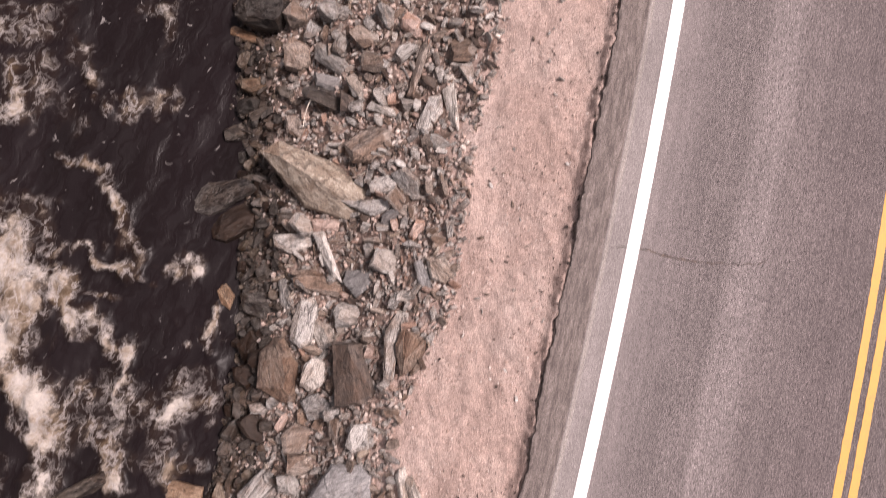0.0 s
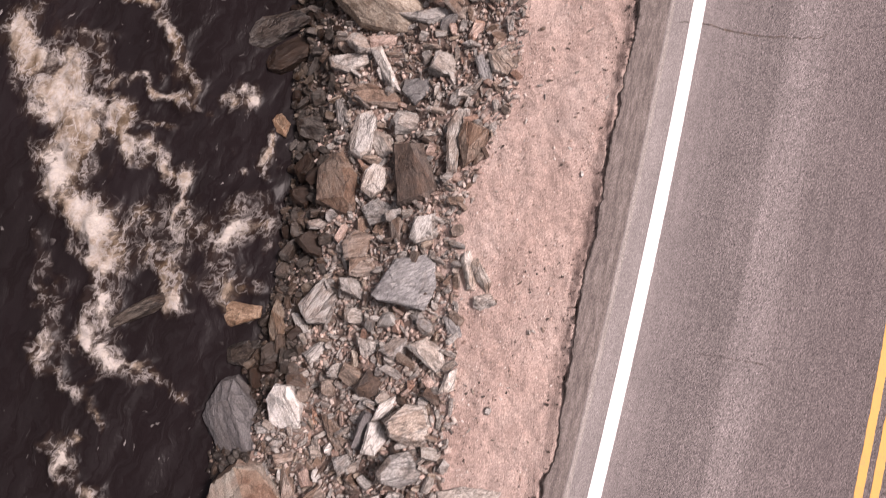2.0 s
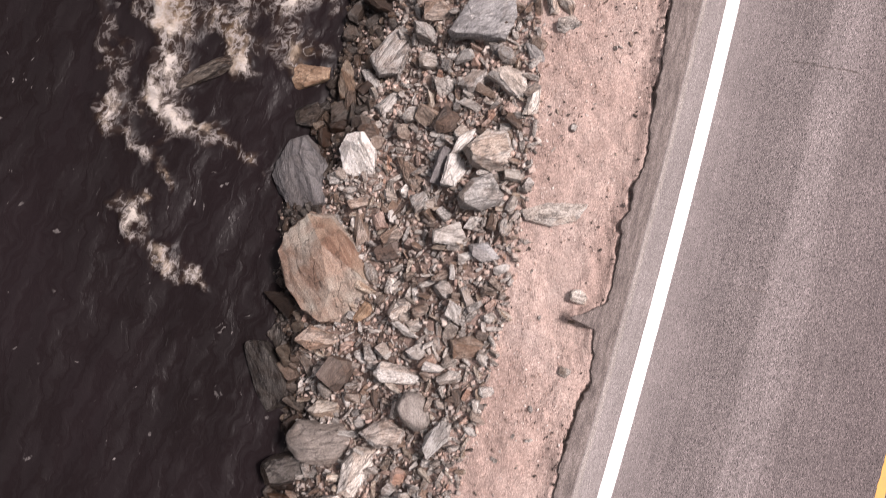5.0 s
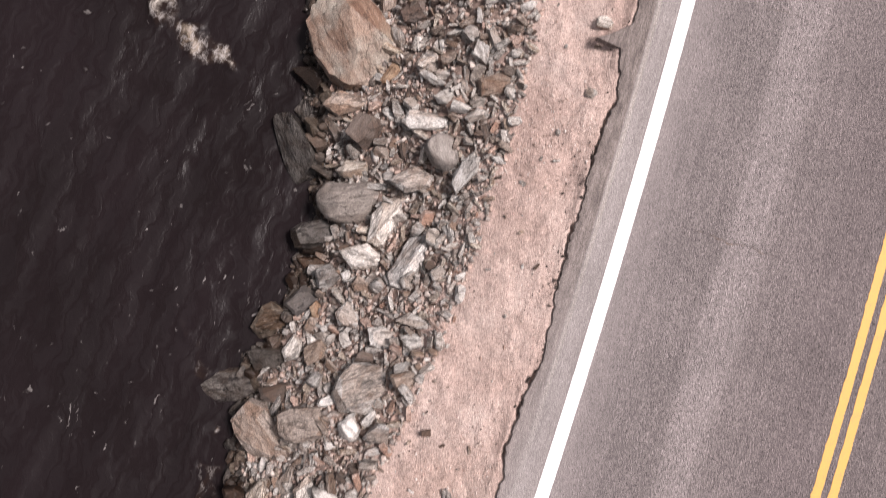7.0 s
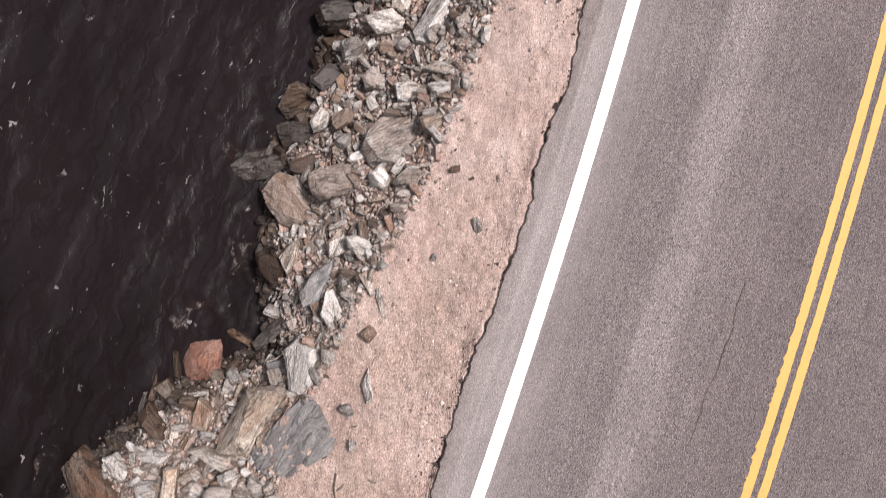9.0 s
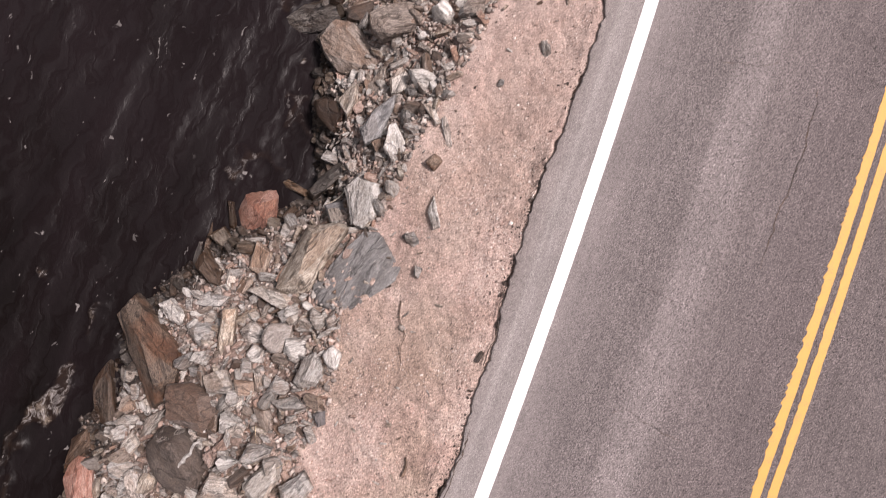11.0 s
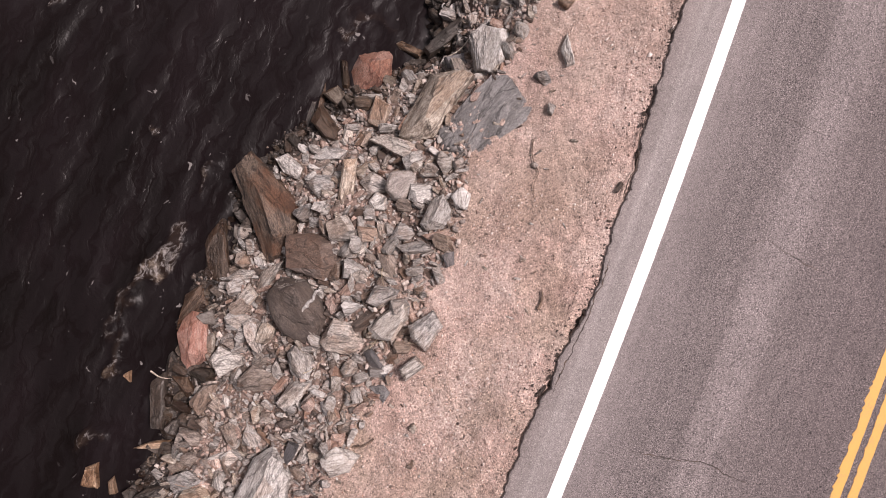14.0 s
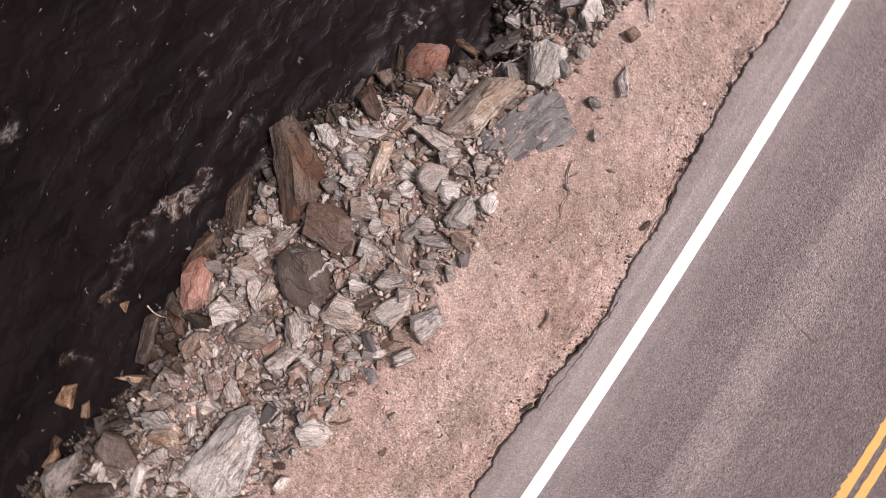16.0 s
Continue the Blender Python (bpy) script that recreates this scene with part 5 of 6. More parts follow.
block(-3.15, -7.94, 0.12, "w", (39, 0.09), (136, 0.08), (224, 0.08), (327, 0.08))
block(-1.14, -9.57, 0.08, "k", (20, 0.07), (121, 0.05), (201, 0.07), (291, 0.05))
block(-3.56, -10.80, 0.42, "b", (39, 0.40), (62, 0.34), (90, 0.43), (159, 0.52), (217, 0.43), (240, 0.37), (270, 0.39), (310, 0.52))
block(-4.47, -10.37, 0.20, "d", (7, 0.61), (96, 0.33), (116, 0.27), (145, 0.40), (254, 0.43), (294, 0.29), (319, 0.34))
block(-4.11, -13.85, 0.50, "r", (18, 0.32), (43, 0.42), (117, 0.38), (174, 0.38), (217, 0.37), (233, 0.37), (275, 0.40), (333, 0.43), crest=(-0.17, 0.12, 0.28, -0.15))
block(-2.90, -10.27, 0.34, "b", (52, 0.40), (113, 0.26), (136, 0.31), (210, 0.42), (250, 0.37), (300, 0.26), (339, 0.37))
block(-2.36, -13.11, 0.36, "w", (4, 0.28), (37, 0.34), (93, 0.34), (151, 0.37), (210, 0.27), (280, 0.40), (323, 0.35))
block(-3.04, -12.77, 0.22, "g", (25, 0.49), (143, 0.15), (151, 0.13), (237, 0.60), (320, 0.16), (333, 0.14))
block(-2.59, -11.88, 0.20, "s", (11, 0.23), (142, 0.19), (164, 0.15), (217, 0.31), (316, 0.24), (354, 0.15))
block(-3.48, -11.93, 0.26, "k", (45, 0.20), (88, 0.22), (122, 0.27), (218, 0.21), (244, 0.18), (340, 0.28))
block(-3.56, -10.10, 0.22, "k", (90, 0.25), (124, 0.13), (214, 0.31), (272, 0.20), (333, 0.17))
block(-2.21, -12.12, 0.18, "w", (46, 0.14), (127, 0.29), (184, 0.16), (236, 0.21), (298, 0.20))
block(-3.21, -11.63, 0.24, "t", (18, 0.14), (106, 0.27), (158, 0.15), (227, 0.18), (346, 0.15))
block(-2.49, -11.19, 0.18, "g", (24, 0.15), (62, 0.20), (157, 0.16), (211, 0.17), (296, 0.18))
block(-2.13, -11.08, 0.20, "w", (76, 0.14), (114, 0.16), (217, 0.18), (287, 0.15), (331, 0.20))
block(-2.86, -11.24, 0.18, "g", (5, 0.10), (128, 0.23), (160, 0.11), (236, 0.21), (357, 0.10))
block(-2.20, -10.02, 0.28, "W", (47, 0.15), (137, 0.16), (210, 0.17), (273, 0.16), (337, 0.18))
block(-2.77, -13.35, 0.14, "e", (42, 0.18), (120, 0.13), (219, 0.19), (295, 0.12))
block(-3.67, -13.23, 0.18, "t", (80, 0.07), (130, 0.21), (237, 0.14), (263, 0.07), (337, 0.25))
block(-1.27, -12.98, 0.08, "l", (31, 0.06), (177, 0.11), (216, 0.08), (309, 0.20))
block(-1.53, -12.24, 0.16, "O", (73, 0.11), (156, 0.10), (245, 0.11), (340, 0.10), sink=0.05)
block(-1.81, -11.57, 0.12, "g", (43, 0.06), (126, 0.17), (230, 0.06), (318, 0.20))
block(-2.78, -12.63, 0.14, "g", (36, 0.09), (141, 0.10), (228, 0.09), (322, 0.10))
block(-3.01, -11.72, 0.14, "p", (48, 0.09), (134, 0.09), (233, 0.10), (307, 0.09))
block(-2.55, -10.69, 0.12, "w", (31, 0.07), (133, 0.09), (211, 0.08), (293, 0.09))
block(-4.89, -16.52, 0.50, "v", (24, 0.55), (65, 0.45), (160, 0.87), (221, 0.38), (224, 0.38), (230, 0.43), (320, 0.87), (359, 0.64), crest=(-0.17, 0.25, 0.52, -0.60))
block(-2.05, -14.17, 0.10, "s", (51, 0.63), (110, 0.65), (153, 0.42), (156, 0.41), (218, 0.74), (263, 0.69), (311, 0.48), (322, 0.42), sink=0.05)
block(-2.84, -14.19, 0.45, "t", (83, 0.68), (112, 0.52), (171, 0.32), (185, 0.42), (267, 0.67), (296, 0.53), (336, 0.36), (345, 0.32), (351, 0.32), crest=(-0.06, -0.42, -0.05, 0.36))
block(-3.75, -17.85, 0.56, "N", (5, 0.48), (35, 0.43), (58, 0.41), (109, 0.48), (153, 0.55), (216, 0.43), (235, 0.39), (260, 0.42), (313, 0.58), crest=(-0.17, 0.31, 0.35, -0.11))
block(-3.80, -16.99, 0.40, "m", (31, 0.48), (93, 0.35), (114, 0.36), (196, 0.46), (198, 0.46), (272, 0.33), (351, 0.44), crest=(-0.03, 0.25, 0.25, -0.13))
block(-5.38, -17.62, 0.24, "b", (12, 0.24), (26, 0.18), (67, 0.55), (163, 0.38), (209, 0.20), (261, 0.50))
block(-2.92, -17.98, 0.28, "g", (52, 0.27), (95, 0.26), (170, 0.27), (239, 0.32), (282, 0.23), (338, 0.32))
block(-3.70, -15.81, 0.18, "t", (13, 0.12), (19, 0.14), (114, 0.45), (193, 0.12), (290, 0.44))
block(-2.31, -17.50, 0.26, "l", (29, 0.28), (136, 0.19), (150, 0.17), (225, 0.33), (282, 0.25), (347, 0.19))
block(-2.91, -15.50, 0.24, "F", (22, 0.25), (115, 0.21), (180, 0.22), (240, 0.25), (298, 0.25), (346, 0.20))
block(-1.78, -17.40, 0.20, "g", (54, 0.25), (141, 0.19), (217, 0.23), (250, 0.23), (345, 0.18))
block(-2.22, -15.77, 0.20, "l", (49, 0.22), (137, 0.23), (174, 0.17), (240, 0.29), (296, 0.22), (347, 0.20))
block(-4.46, -14.96, 0.26, "b", (12, 0.24), (56, 0.15), (165, 0.26), (240, 0.15), (272, 0.23))
block(-3.19, -14.96, 0.22, "l", (92, 0.12), (127, 0.24), (258, 0.14), (268, 0.14), (333, 0.28))
block(-3.67, -14.51, 0.22, "b", (72, 0.20), (183, 0.15), (262, 0.22), (358, 0.16))
block(-4.12, -15.91, 0.20, "g", (31, 0.22), (104, 0.16), (147, 0.19), (239, 0.18), (323, 0.17))
block(-4.74, -15.79, 0.20, "l", (69, 0.13), (133, 0.23), (233, 0.15), (264, 0.14), (344, 0.24))
block(-2.55, -15.53, 0.22, "l", (22, 0.21), (109, 0.15), (196, 0.20), (255, 0.19), (311, 0.16))
block(-3.32, -15.62, 0.20, "g", (8, 0.21), (74, 0.15), (148, 0.18), (238, 0.17), (293, 0.16))
block(-2.56, -17.18, 0.20, "g", (98, 0.15), (169, 0.17), (263, 0.20), (305, 0.13), (349, 0.19))
block(-4.42, -17.60, 0.18, "g", (134, 0.15), (186, 0.13), (278, 0.31), (346, 0.09), (347, 0.09))
block(-4.49, -14.43, 0.22, "t", (0, 0.19), (62, 0.14), (139, 0.19), (249, 0.12))
block(-4.20, -15.40, 0.20, "g", (95, 0.13), (153, 0.17), (267, 0.17), (293, 0.11), (342, 0.21))
block(-2.66, -17.58, 0.16, "k", (113, 0.16), (155, 0.11), (226, 0.25), (309, 0.14), (339, 0.11))
block(-2.63, -16.73, 0.16, "b", (33, 0.12), (103, 0.18), (219, 0.11), (297, 0.21))
block(-4.86, -17.71, 0.18, "g", (104, 0.11), (145, 0.12), (242, 0.21), (316, 0.08))
block(-3.99, -14.42, 0.20, "T", (68, 0.14), (127, 0.13), (217, 0.17), (274, 0.12), (356, 0.17))
block(-2.35, -16.34, 0.12, "l", (76, 0.15), (122, 0.10), (249, 0.17), (301, 0.09))
block(-2.61, -16.19, 0.16, "g", (82, 0.13), (169, 0.14), (281, 0.12), (335, 0.15))
block(-4.83, -14.89, 0.14, "g", (12, 0.07), (92, 0.31), (182, 0.07), (297, 0.23))
block(-1.79, -17.98, 0.18, "l", (61, 0.17), (147, 0.11), (230, 0.17), (327, 0.10))
block(-3.12, -16.39, 0.16, "b", (28, 0.16), (103, 0.11), (212, 0.14), (298, 0.12))
block(-1.97, -15.43, 0.18, "W", (3, 0.13), (66, 0.14), (153, 0.14), (226, 0.13), (270, 0.15))
block(-4.59, -17.95, 0.18, "l", (64, 0.14), (161, 0.12), (266, 0.13), (339, 0.13))
block(-3.77, -14.99, 0.14, "b", (4, 0.11), (114, 0.14), (184, 0.12), (272, 0.14))
block(-3.14, -15.88, 0.18, "l", (7, 0.13), (80, 0.13), (162, 0.13), (225, 0.14), (290, 0.13))
block(-4.05, -15.00, 0.14, "l", (7, 0.09), (78, 0.15), (191, 0.08), (278, 0.17))
block(-3.23, -17.58, 0.12, "p", (55, 0.09), (144, 0.12), (227, 0.09), (324, 0.11))
block(-2.11, -16.06, 0.10, "p", (122, 0.06), (258, 0.12), (285, 0.07), (351, 0.12))
block(-1.83, -16.32, 0.08, "e", (21, 0.08), (127, 0.09), (223, 0.08), (312, 0.11))
block(-3.59, -17.38, 0.10, "l", (94, 0.04), (204, 0.16), (272, 0.04), (354, 0.16))
block(-5.24, -17.11, 0.12, "w", (8, 0.07), (70, 0.08), (196, 0.07), (240, 0.08))
block(-3.12, -17.32, 0.12, "p", (36, 0.08), (155, 0.07), (245, 0.10), (309, 0.08))
block(-3.25, -20.75, 0.38, "l", (12, 0.44), (42, 0.62), (70, 0.77), (145, 0.56), (171, 0.38), (278, 0.66), (308, 0.57), crest=(-0.09, 0.09, -0.01, 0.78))
block(-5.24, -18.94, 0.32, "r", (22, 0.25), (95, 0.44), (177, 0.29), (209, 0.26), (235, 0.38), (319, 0.40))
block(-4.78, -21.76, 0.34, "k", (19, 0.42), (71, 0.23), (113, 0.26), (187, 0.35), (260, 0.25), (295, 0.23))
block(-3.95, -19.10, 0.26, "b", (58, 0.25), (88, 0.20), (158, 0.25), (188, 0.33), (276, 0.20), (298, 0.18))
block(-5.41, -20.07, 0.26, "g", (13, 0.14), (25, 0.14), (145, 0.34), (204, 0.13), (286, 0.44))
block(-5.48, -18.44, 0.18, "o", (38, 0.26), (141, 0.21), (187, 0.17), (328, 0.16))
block(-2.29, -19.63, 0.26, "w", (91, 0.20), (152, 0.21), (232, 0.25), (307, 0.19), (345, 0.21))
block(-3.39, -18.56, 0.28, "l", (5, 0.21), (81, 0.20), (155, 0.26), (217, 0.18), (279, 0.24))
block(-4.59, -19.05, 0.26, "l", (24, 0.29), (88, 0.19), (167, 0.23), (227, 0.22), (319, 0.18))
block(-3.33, -19.05, 0.22, "l", (112, 0.21), (165, 0.14), (249, 0.29), (333, 0.13), (348, 0.15))
block(-4.69, -19.71, 0.26, "b", (12, 0.17), (115, 0.21), (159, 0.15), (232, 0.22), (334, 0.15))
block(-4.60, -18.39, 0.24, "l", (4, 0.22), (86, 0.16), (154, 0.21), (214, 0.21), (281, 0.15))
block(-6.01, -21.58, 0.24, "y", (23, 0.13), (131, 0.18), (178, 0.12), (289, 0.17))
block(-4.21, -21.87, 0.20, "w", (15, 0.09), (89, 0.23), (184, 0.11), (227, 0.15), (330, 0.21))
block(-4.92, -21.37, 0.20, "d", (119, 0.08), (145, 0.12), (296, 0.08), (348, 0.19))
block(-2.29, -18.12, 0.12, "e", (12, 0.20), (58, 0.08), (133, 0.23), (232, 0.09), (252, 0.10))
block(-4.06, -20.01, 0.18, "b", (50, 0.12), (139, 0.17), (225, 0.11), (252, 0.14), (357, 0.15))
block(-5.11, -19.68, 0.20, "o", (46, 0.11), (109, 0.14), (237, 0.09), (336, 0.18))
block(-3.73, -19.96, 0.18, "g", (7, 0.15), (74, 0.12), (185, 0.12), (285, 0.13))
block(-4.84, -20.23, 0.16, "g", (7, 0.16), (101, 0.10), (141, 0.14), (266, 0.09))
block(-4.23, -19.12, 0.14, "b", (83, 0.16), (167, 0.10), (264, 0.16), (347, 0.10))
block(-5.05, -20.03, 0.16, "k", (80, 0.08), (202, 0.16), (266, 0.09), (330, 0.18))
block(-4.15, -20.53, 0.18, "p", (25, 0.12), (110, 0.14), (180, 0.13), (245, 0.13), (306, 0.14))
block(-4.50, -20.09, 0.14, "b", (59, 0.10), (129, 0.14), (241, 0.10), (315, 0.15))
block(-3.97, -20.79, 0.18, "l", (39, 0.10), (108, 0.15), (195, 0.11), (244, 0.12), (323, 0.15))
block(-3.05, -19.87, 0.16, "e", (98, 0.15), (181, 0.09), (247, 0.17), (337, 0.09), (359, 0.09))
block(-5.13, -18.53, 0.16, "w", (32, 0.12), (130, 0.10), (244, 0.12), (289, 0.11))
block(-5.23, -20.75, 0.22, "y", (117, 0.06), (134, 0.09), (292, 0.06), (341, 0.17))
block(-3.95, -20.38, 0.16, "l", (72, 0.10), (146, 0.10), (254, 0.10), (329, 0.10))
block(-2.08, -18.47, 0.06, "s", (63, 0.10), (121, 0.10), (247, 0.08), (347, 0.12))
block(-3.73, -18.85, 0.16, "g", (46, 0.07), (165, 0.10), (245, 0.08), (359, 0.10))
block(-5.63, -21.61, 0.24, "y", (35, 0.06), (154, 0.11), (214, 0.07), (302, 0.13))
block(-2.85, -19.84, 0.16, "l", (54, 0.10), (168, 0.07), (268, 0.10), (348, 0.09))
block(-6.05, -19.88, 0.24, "y", (19, 0.03), (138, 0.06), (233, 0.04))
block(-5.33, -22.59, 0.34, "w", (6, 0.22), (43, 0.38), (147, 0.24), (193, 0.29), (228, 0.32), (307, 0.36), (357, 0.22))
block(-4.73, -22.46, 0.26, "k", (58, 0.33), (123, 0.13), (154, 0.17), (242, 0.37), (309, 0.10))
block(-5.62, -22.53, 0.24, "y", (5, 0.08), (53, 0.13), (180, 0.07), (275, 0.16))

rock(-8.16, 7.45, 1.04, 0.69, 0.76, 0.36, 1, "d")
rock(-7.74, 5.68, 0.44, 0.37, 0.34, 0.22, 21, "d")
rock(-7.80, 5.17, 0.54, 0.26, 0.33, 0.15, 33, "d")
rock(-6.18, 6.13, 0.96, 0.27, 0.35, 0.19, 0, "d")
rock(-5.75, 6.43, 0.60, 0.29, 0.24, 0.17, -39, "l")
rock(-5.15, 6.17, 0.56, 0.22, 0.12, 0.09, 3, "l")
rock(-4.07, 5.83, 0.42, 0.21, 0.23, 0.14, -9, "l")
rock(-4.22, 7.43, 0.49, 0.46, 0.48, 0.13, 23, "b")
rock(-4.00, 7.06, 0.35, 0.40, 0.46, 0.11, 14, "g")
rock(-4.31, 5.10, 0.59, 0.36, 0.29, 0.16, -25, "g")
rock(-6.73, 7.63, 0.51, 0.39, 0.42, 0.25, -5, "g")
rock(-5.97, 7.29, 0.50, 0.35, 0.33, 0.21, -19, "b")
rock(-5.73, 7.68, 0.51, 0.39, 0.33, 0.23, -4, "g")
rock(-5.17, 7.19, 0.44, 0.28, 0.28, 0.14, 61, "l")
rock(-5.63, 6.89, 0.51, 0.39, 0.33, 0.22, -3, "b")
rock(-7.01, 7.26, 0.43, 0.35, 0.23, 0.18, -94, "g")
rock(-5.18, 7.63, 0.44, 0.31, 0.26, 0.18, -22, "p")
rock(-7.42, 7.47, 0.53, 0.45, 0.39, 0.26, -19, "b")
rock(-3.77, -1.38, 0.60, 0.30, 0.34, 0.16, -2, "b")
rock(-3.10, -4.35, 0.45, 0.27, 0.23, 0.16, 53, "l")
rock(-2.62, 0.72, 0.67, 0.21, 0.25, 0.07, -57, "g")
rock(-4.85, -6.19, 1.22, 0.40, 0.71, 0.24, -46, "d")
rock(-4.29, -5.74, 0.48, 0.23, 0.23, 0.15, -34, "g")
rock(-3.90, -5.67, 0.52, 0.30, 0.37, 0.21, 74, "g")
rock(-3.09, -4.42, 0.37, 0.18, 0.16, 0.11, 48, "g")
rock(-2.74, -5.27, 0.82, 0.32, 0.25, 0.14, 13, "l")
rock(-3.97, -7.46, 0.80, 0.42, 0.49, 0.28, 32, "d")
rock(-3.45, -8.07, 0.49, 0.42, 0.37, 0.24, 34, "g")
rock(-3.83, -9.64, 0.88, 0.31, 0.44, 0.19, 17, "d")
rock(-1.77, -9.90, 0.47, 0.36, 0.32, 0.17, 38, "g")
rock(-1.68, -11.23, 0.22, 0.16, 0.16, 0.12, 23, "w")
rock(-0.57, -10.25, 0.26, 0.12, 0.14, 0.05, -56, "g")
rock(-1.52, -11.77, 0.50, 0.10, 0.12, 0.04, -56, "g")
rock(-4.54, -14.04, 0.49, 0.16, 0.16, 0.12, -64, "b")
rock(-4.75, -14.51, 0.63, 0.16, 0.16, 0.12, 107, "o")
rock(-2.84, -15.07, 0.38, 0.24, 0.20, 0.14, 53, "l")
rock(-2.37, -15.00, 0.29, 0.36, 0.40, 0.16, 28, "l")
rock(-3.99, -16.27, 0.30, 0.26, 0.26, 0.16, 39, "l")
rock(-4.20, -16.42, 0.32, 0.26, 0.26, 0.17, 46, "g")
rock(-4.25, -18.43, 0.42, 0.16, 0.16, 0.12, 88, "o")
rock(-5.45, -19.45, 0.38, 0.20, 0.20, 0.15, 103, "g")
rock(-4.86, -19.40, 0.47, 0.29, 0.29, 0.18, 3, "d")
rock(-2.91, -17.51, 0.37, 0.26, 0.23, 0.15, 23, "w")
rock(-3.12, -16.93, 0.45, 0.36, 0.36, 0.23, 42, "l")
rock(-3.49, -16.46, 0.45, 0.44, 0.37, 0.19, 26, "g")
rock(-4.39, -19.76, 0.53, 0.20, 0.24, 0.14, -17, "b")
rock(-4.24, -18.49, 0.62, 0.25, 0.21, 0.14, -55, "g")
rock(-1.47, -18.76, 0.15, 0.13, 0.09, 0.07, -39, "t")
rock(-1.47, -13.42, 0.32, 0.24, 0.24, 0.09, 6, "g")
rock(-1.22, -13.82, 0.18, 0.16, 0.16, 0.08, -36, "g")
rock(-4.50, -21.00, 0.54, 0.29, 0.29, 0.18, 30, "g")
rock(-4.55, -20.66, 0.27, 0.23, 0.20, 0.13, 59, "b")
rock(-4.92, -22.15, 0.37, 0.21, 0.16, 0.11, 80, "l")
rock(-5.73, -22.38, 0.40, 0.16, 0.19, 0.09, 100, "o")
rock(-2.29, -20.49, 0.31, 0.19, 0.19, 0.10, 89, "l")
rock(-4.63, -20.34, 0.48, 0.26, 0.28, 0.17, -4, "b")
rock(-7.85, -1.76, 1.12, 0.21, 0.30, 0.10, 47, "d")
rock(-4.65, -1.82, 0.46, 0.24, 0.28, 0.16, 17, "k")
rock(-3.74, -3.06, 0.23, 0.14, 0.14, 0.10, -38, "w")
rock(-3.63, -3.34, 0.51, 0.25, 0.27, 0.13, 56, "b")
rock(-3.33, -3.37, 0.19, 0.16, 0.14, 0.10, 75, "p")
rock(-3.09, -4.33, 0.33, 0.21, 0.19, 0.12, 43, "g")
rock(-2.41, -4.94, 0.27, 0.22, 0.20, 0.13, 58, "p")
rock(-2.12, -4.77, 0.33, 0.23, 0.21, 0.14, 52, "g")
rock(-3.66, -5.62, 0.60, 0.49, 0.51, 0.31, 68, "k")
rock(-2.04, -5.01, 0.47, 0.19, 0.21, 0.13, 30, "l")
rock(-3.27, -5.89, 0.38, 0.22, 0.24, 0.14, -14, "b")
rock(-1.76, -2.82, 0.10, 0.13, 0.19, 0.03, 84, "g")
rock(-5.00, -20.38, 0.33, 0.24, 0.24, 0.15, 87, "g")
rock(-4.31, -19.61, 0.24, 0.14, 0.12, 0.08, -56, "l")
rock(-4.70, -20.87, 0.29, 0.19, 0.22, 0.13, 39, "b")
rock(-4.39, -20.97, 0.69, 0.21, 0.16, 0.12, 9, "b")
rock(-4.25, -21.12, 0.51, 0.24, 0.26, 0.16, 30, "t")
rock(-3.04, -19.62, 0.28, 0.16, 0.18, 0.11, -18, "g")
rock(-2.44, -19.40, 0.47, 0.19, 0.23, 0.10, 56, "p")
rock(-3.24, -19.47, 0.35, 0.20, 0.20, 0.12, 37, "k")
rock(-3.01, -19.06, 0.24, 0.19, 0.17, 0.11, 68, "p")
rock(-2.64, -19.08, 0.20, 0.14, 0.20, 0.09, 88, "b")
rock(-2.96, -16.22, 0.34, 0.15, 0.15, 0.09, -64, "g")
rock(-3.32, -16.68, 0.35, 0.19, 0.23, 0.13, 75, "l")
rock(-3.13, -16.64, 0.18, 0.19, 0.17, 0.10, 58, "l")
rock(-3.95, -16.48, 0.38, 0.16, 0.18, 0.11, 12, "g")
rock(-3.71, 3.38, 0.25, 0.18, 0.18, 0.11, 43, "l")
rock(-2.79, -15.14, 0.29, 0.22, 0.20, 0.11, 42, "l")
rock(-2.55, -15.15, 0.25, 0.19, 0.21, 0.10, 5, "g")
rock(-2.17, -14.96, 0.27, 0.19, 0.17, 0.09, 46, "g")
rock(-3.55, -15.42, 0.41, 0.15, 0.17, 0.08, 45, "t")
rock(-3.26, -15.21, 0.26, 0.15, 0.15, 0.07, 82, "g")
rock(-4.93, -17.46, 0.33, 0.22, 0.27, 0.15, -54, "b")
rock(-4.66, -17.40, 0.23, 0.16, 0.18, 0.11, -36, "w")
rock(-4.65, -18.73, 0.32, 0.31, 0.29, 0.14, 30, "g")
rock(-4.09, -18.39, 0.33, 0.23, 0.25, 0.12, 89, "t")
rock(-4.46, -18.80, 0.31, 0.19, 0.21, 0.10, 34, "g")
rock(-2.80, -18.50, 0.29, 0.23, 0.21, 0.11, 43, "p")
rock(-2.64, -18.34, 0.28, 0.23, 0.27, 0.12, 43, "g")
rock(-4.00, -18.82, 0.37, 0.21, 0.21, 0.10, 38, "g")
rock(-2.10, -17.94, 0.32, 0.18, 0.14, 0.06, 84, "o")
rock(-2.74, -19.05, 0.32, 0.12, 0.16, 0.07, -39, "s")
rock(-2.39, -19.16, 0.32, 0.19, 0.21, 0.07, 41, "b")
rock(-2.41, -19.35, 0.31, 0.16, 0.18, 0.09, 8, "p")
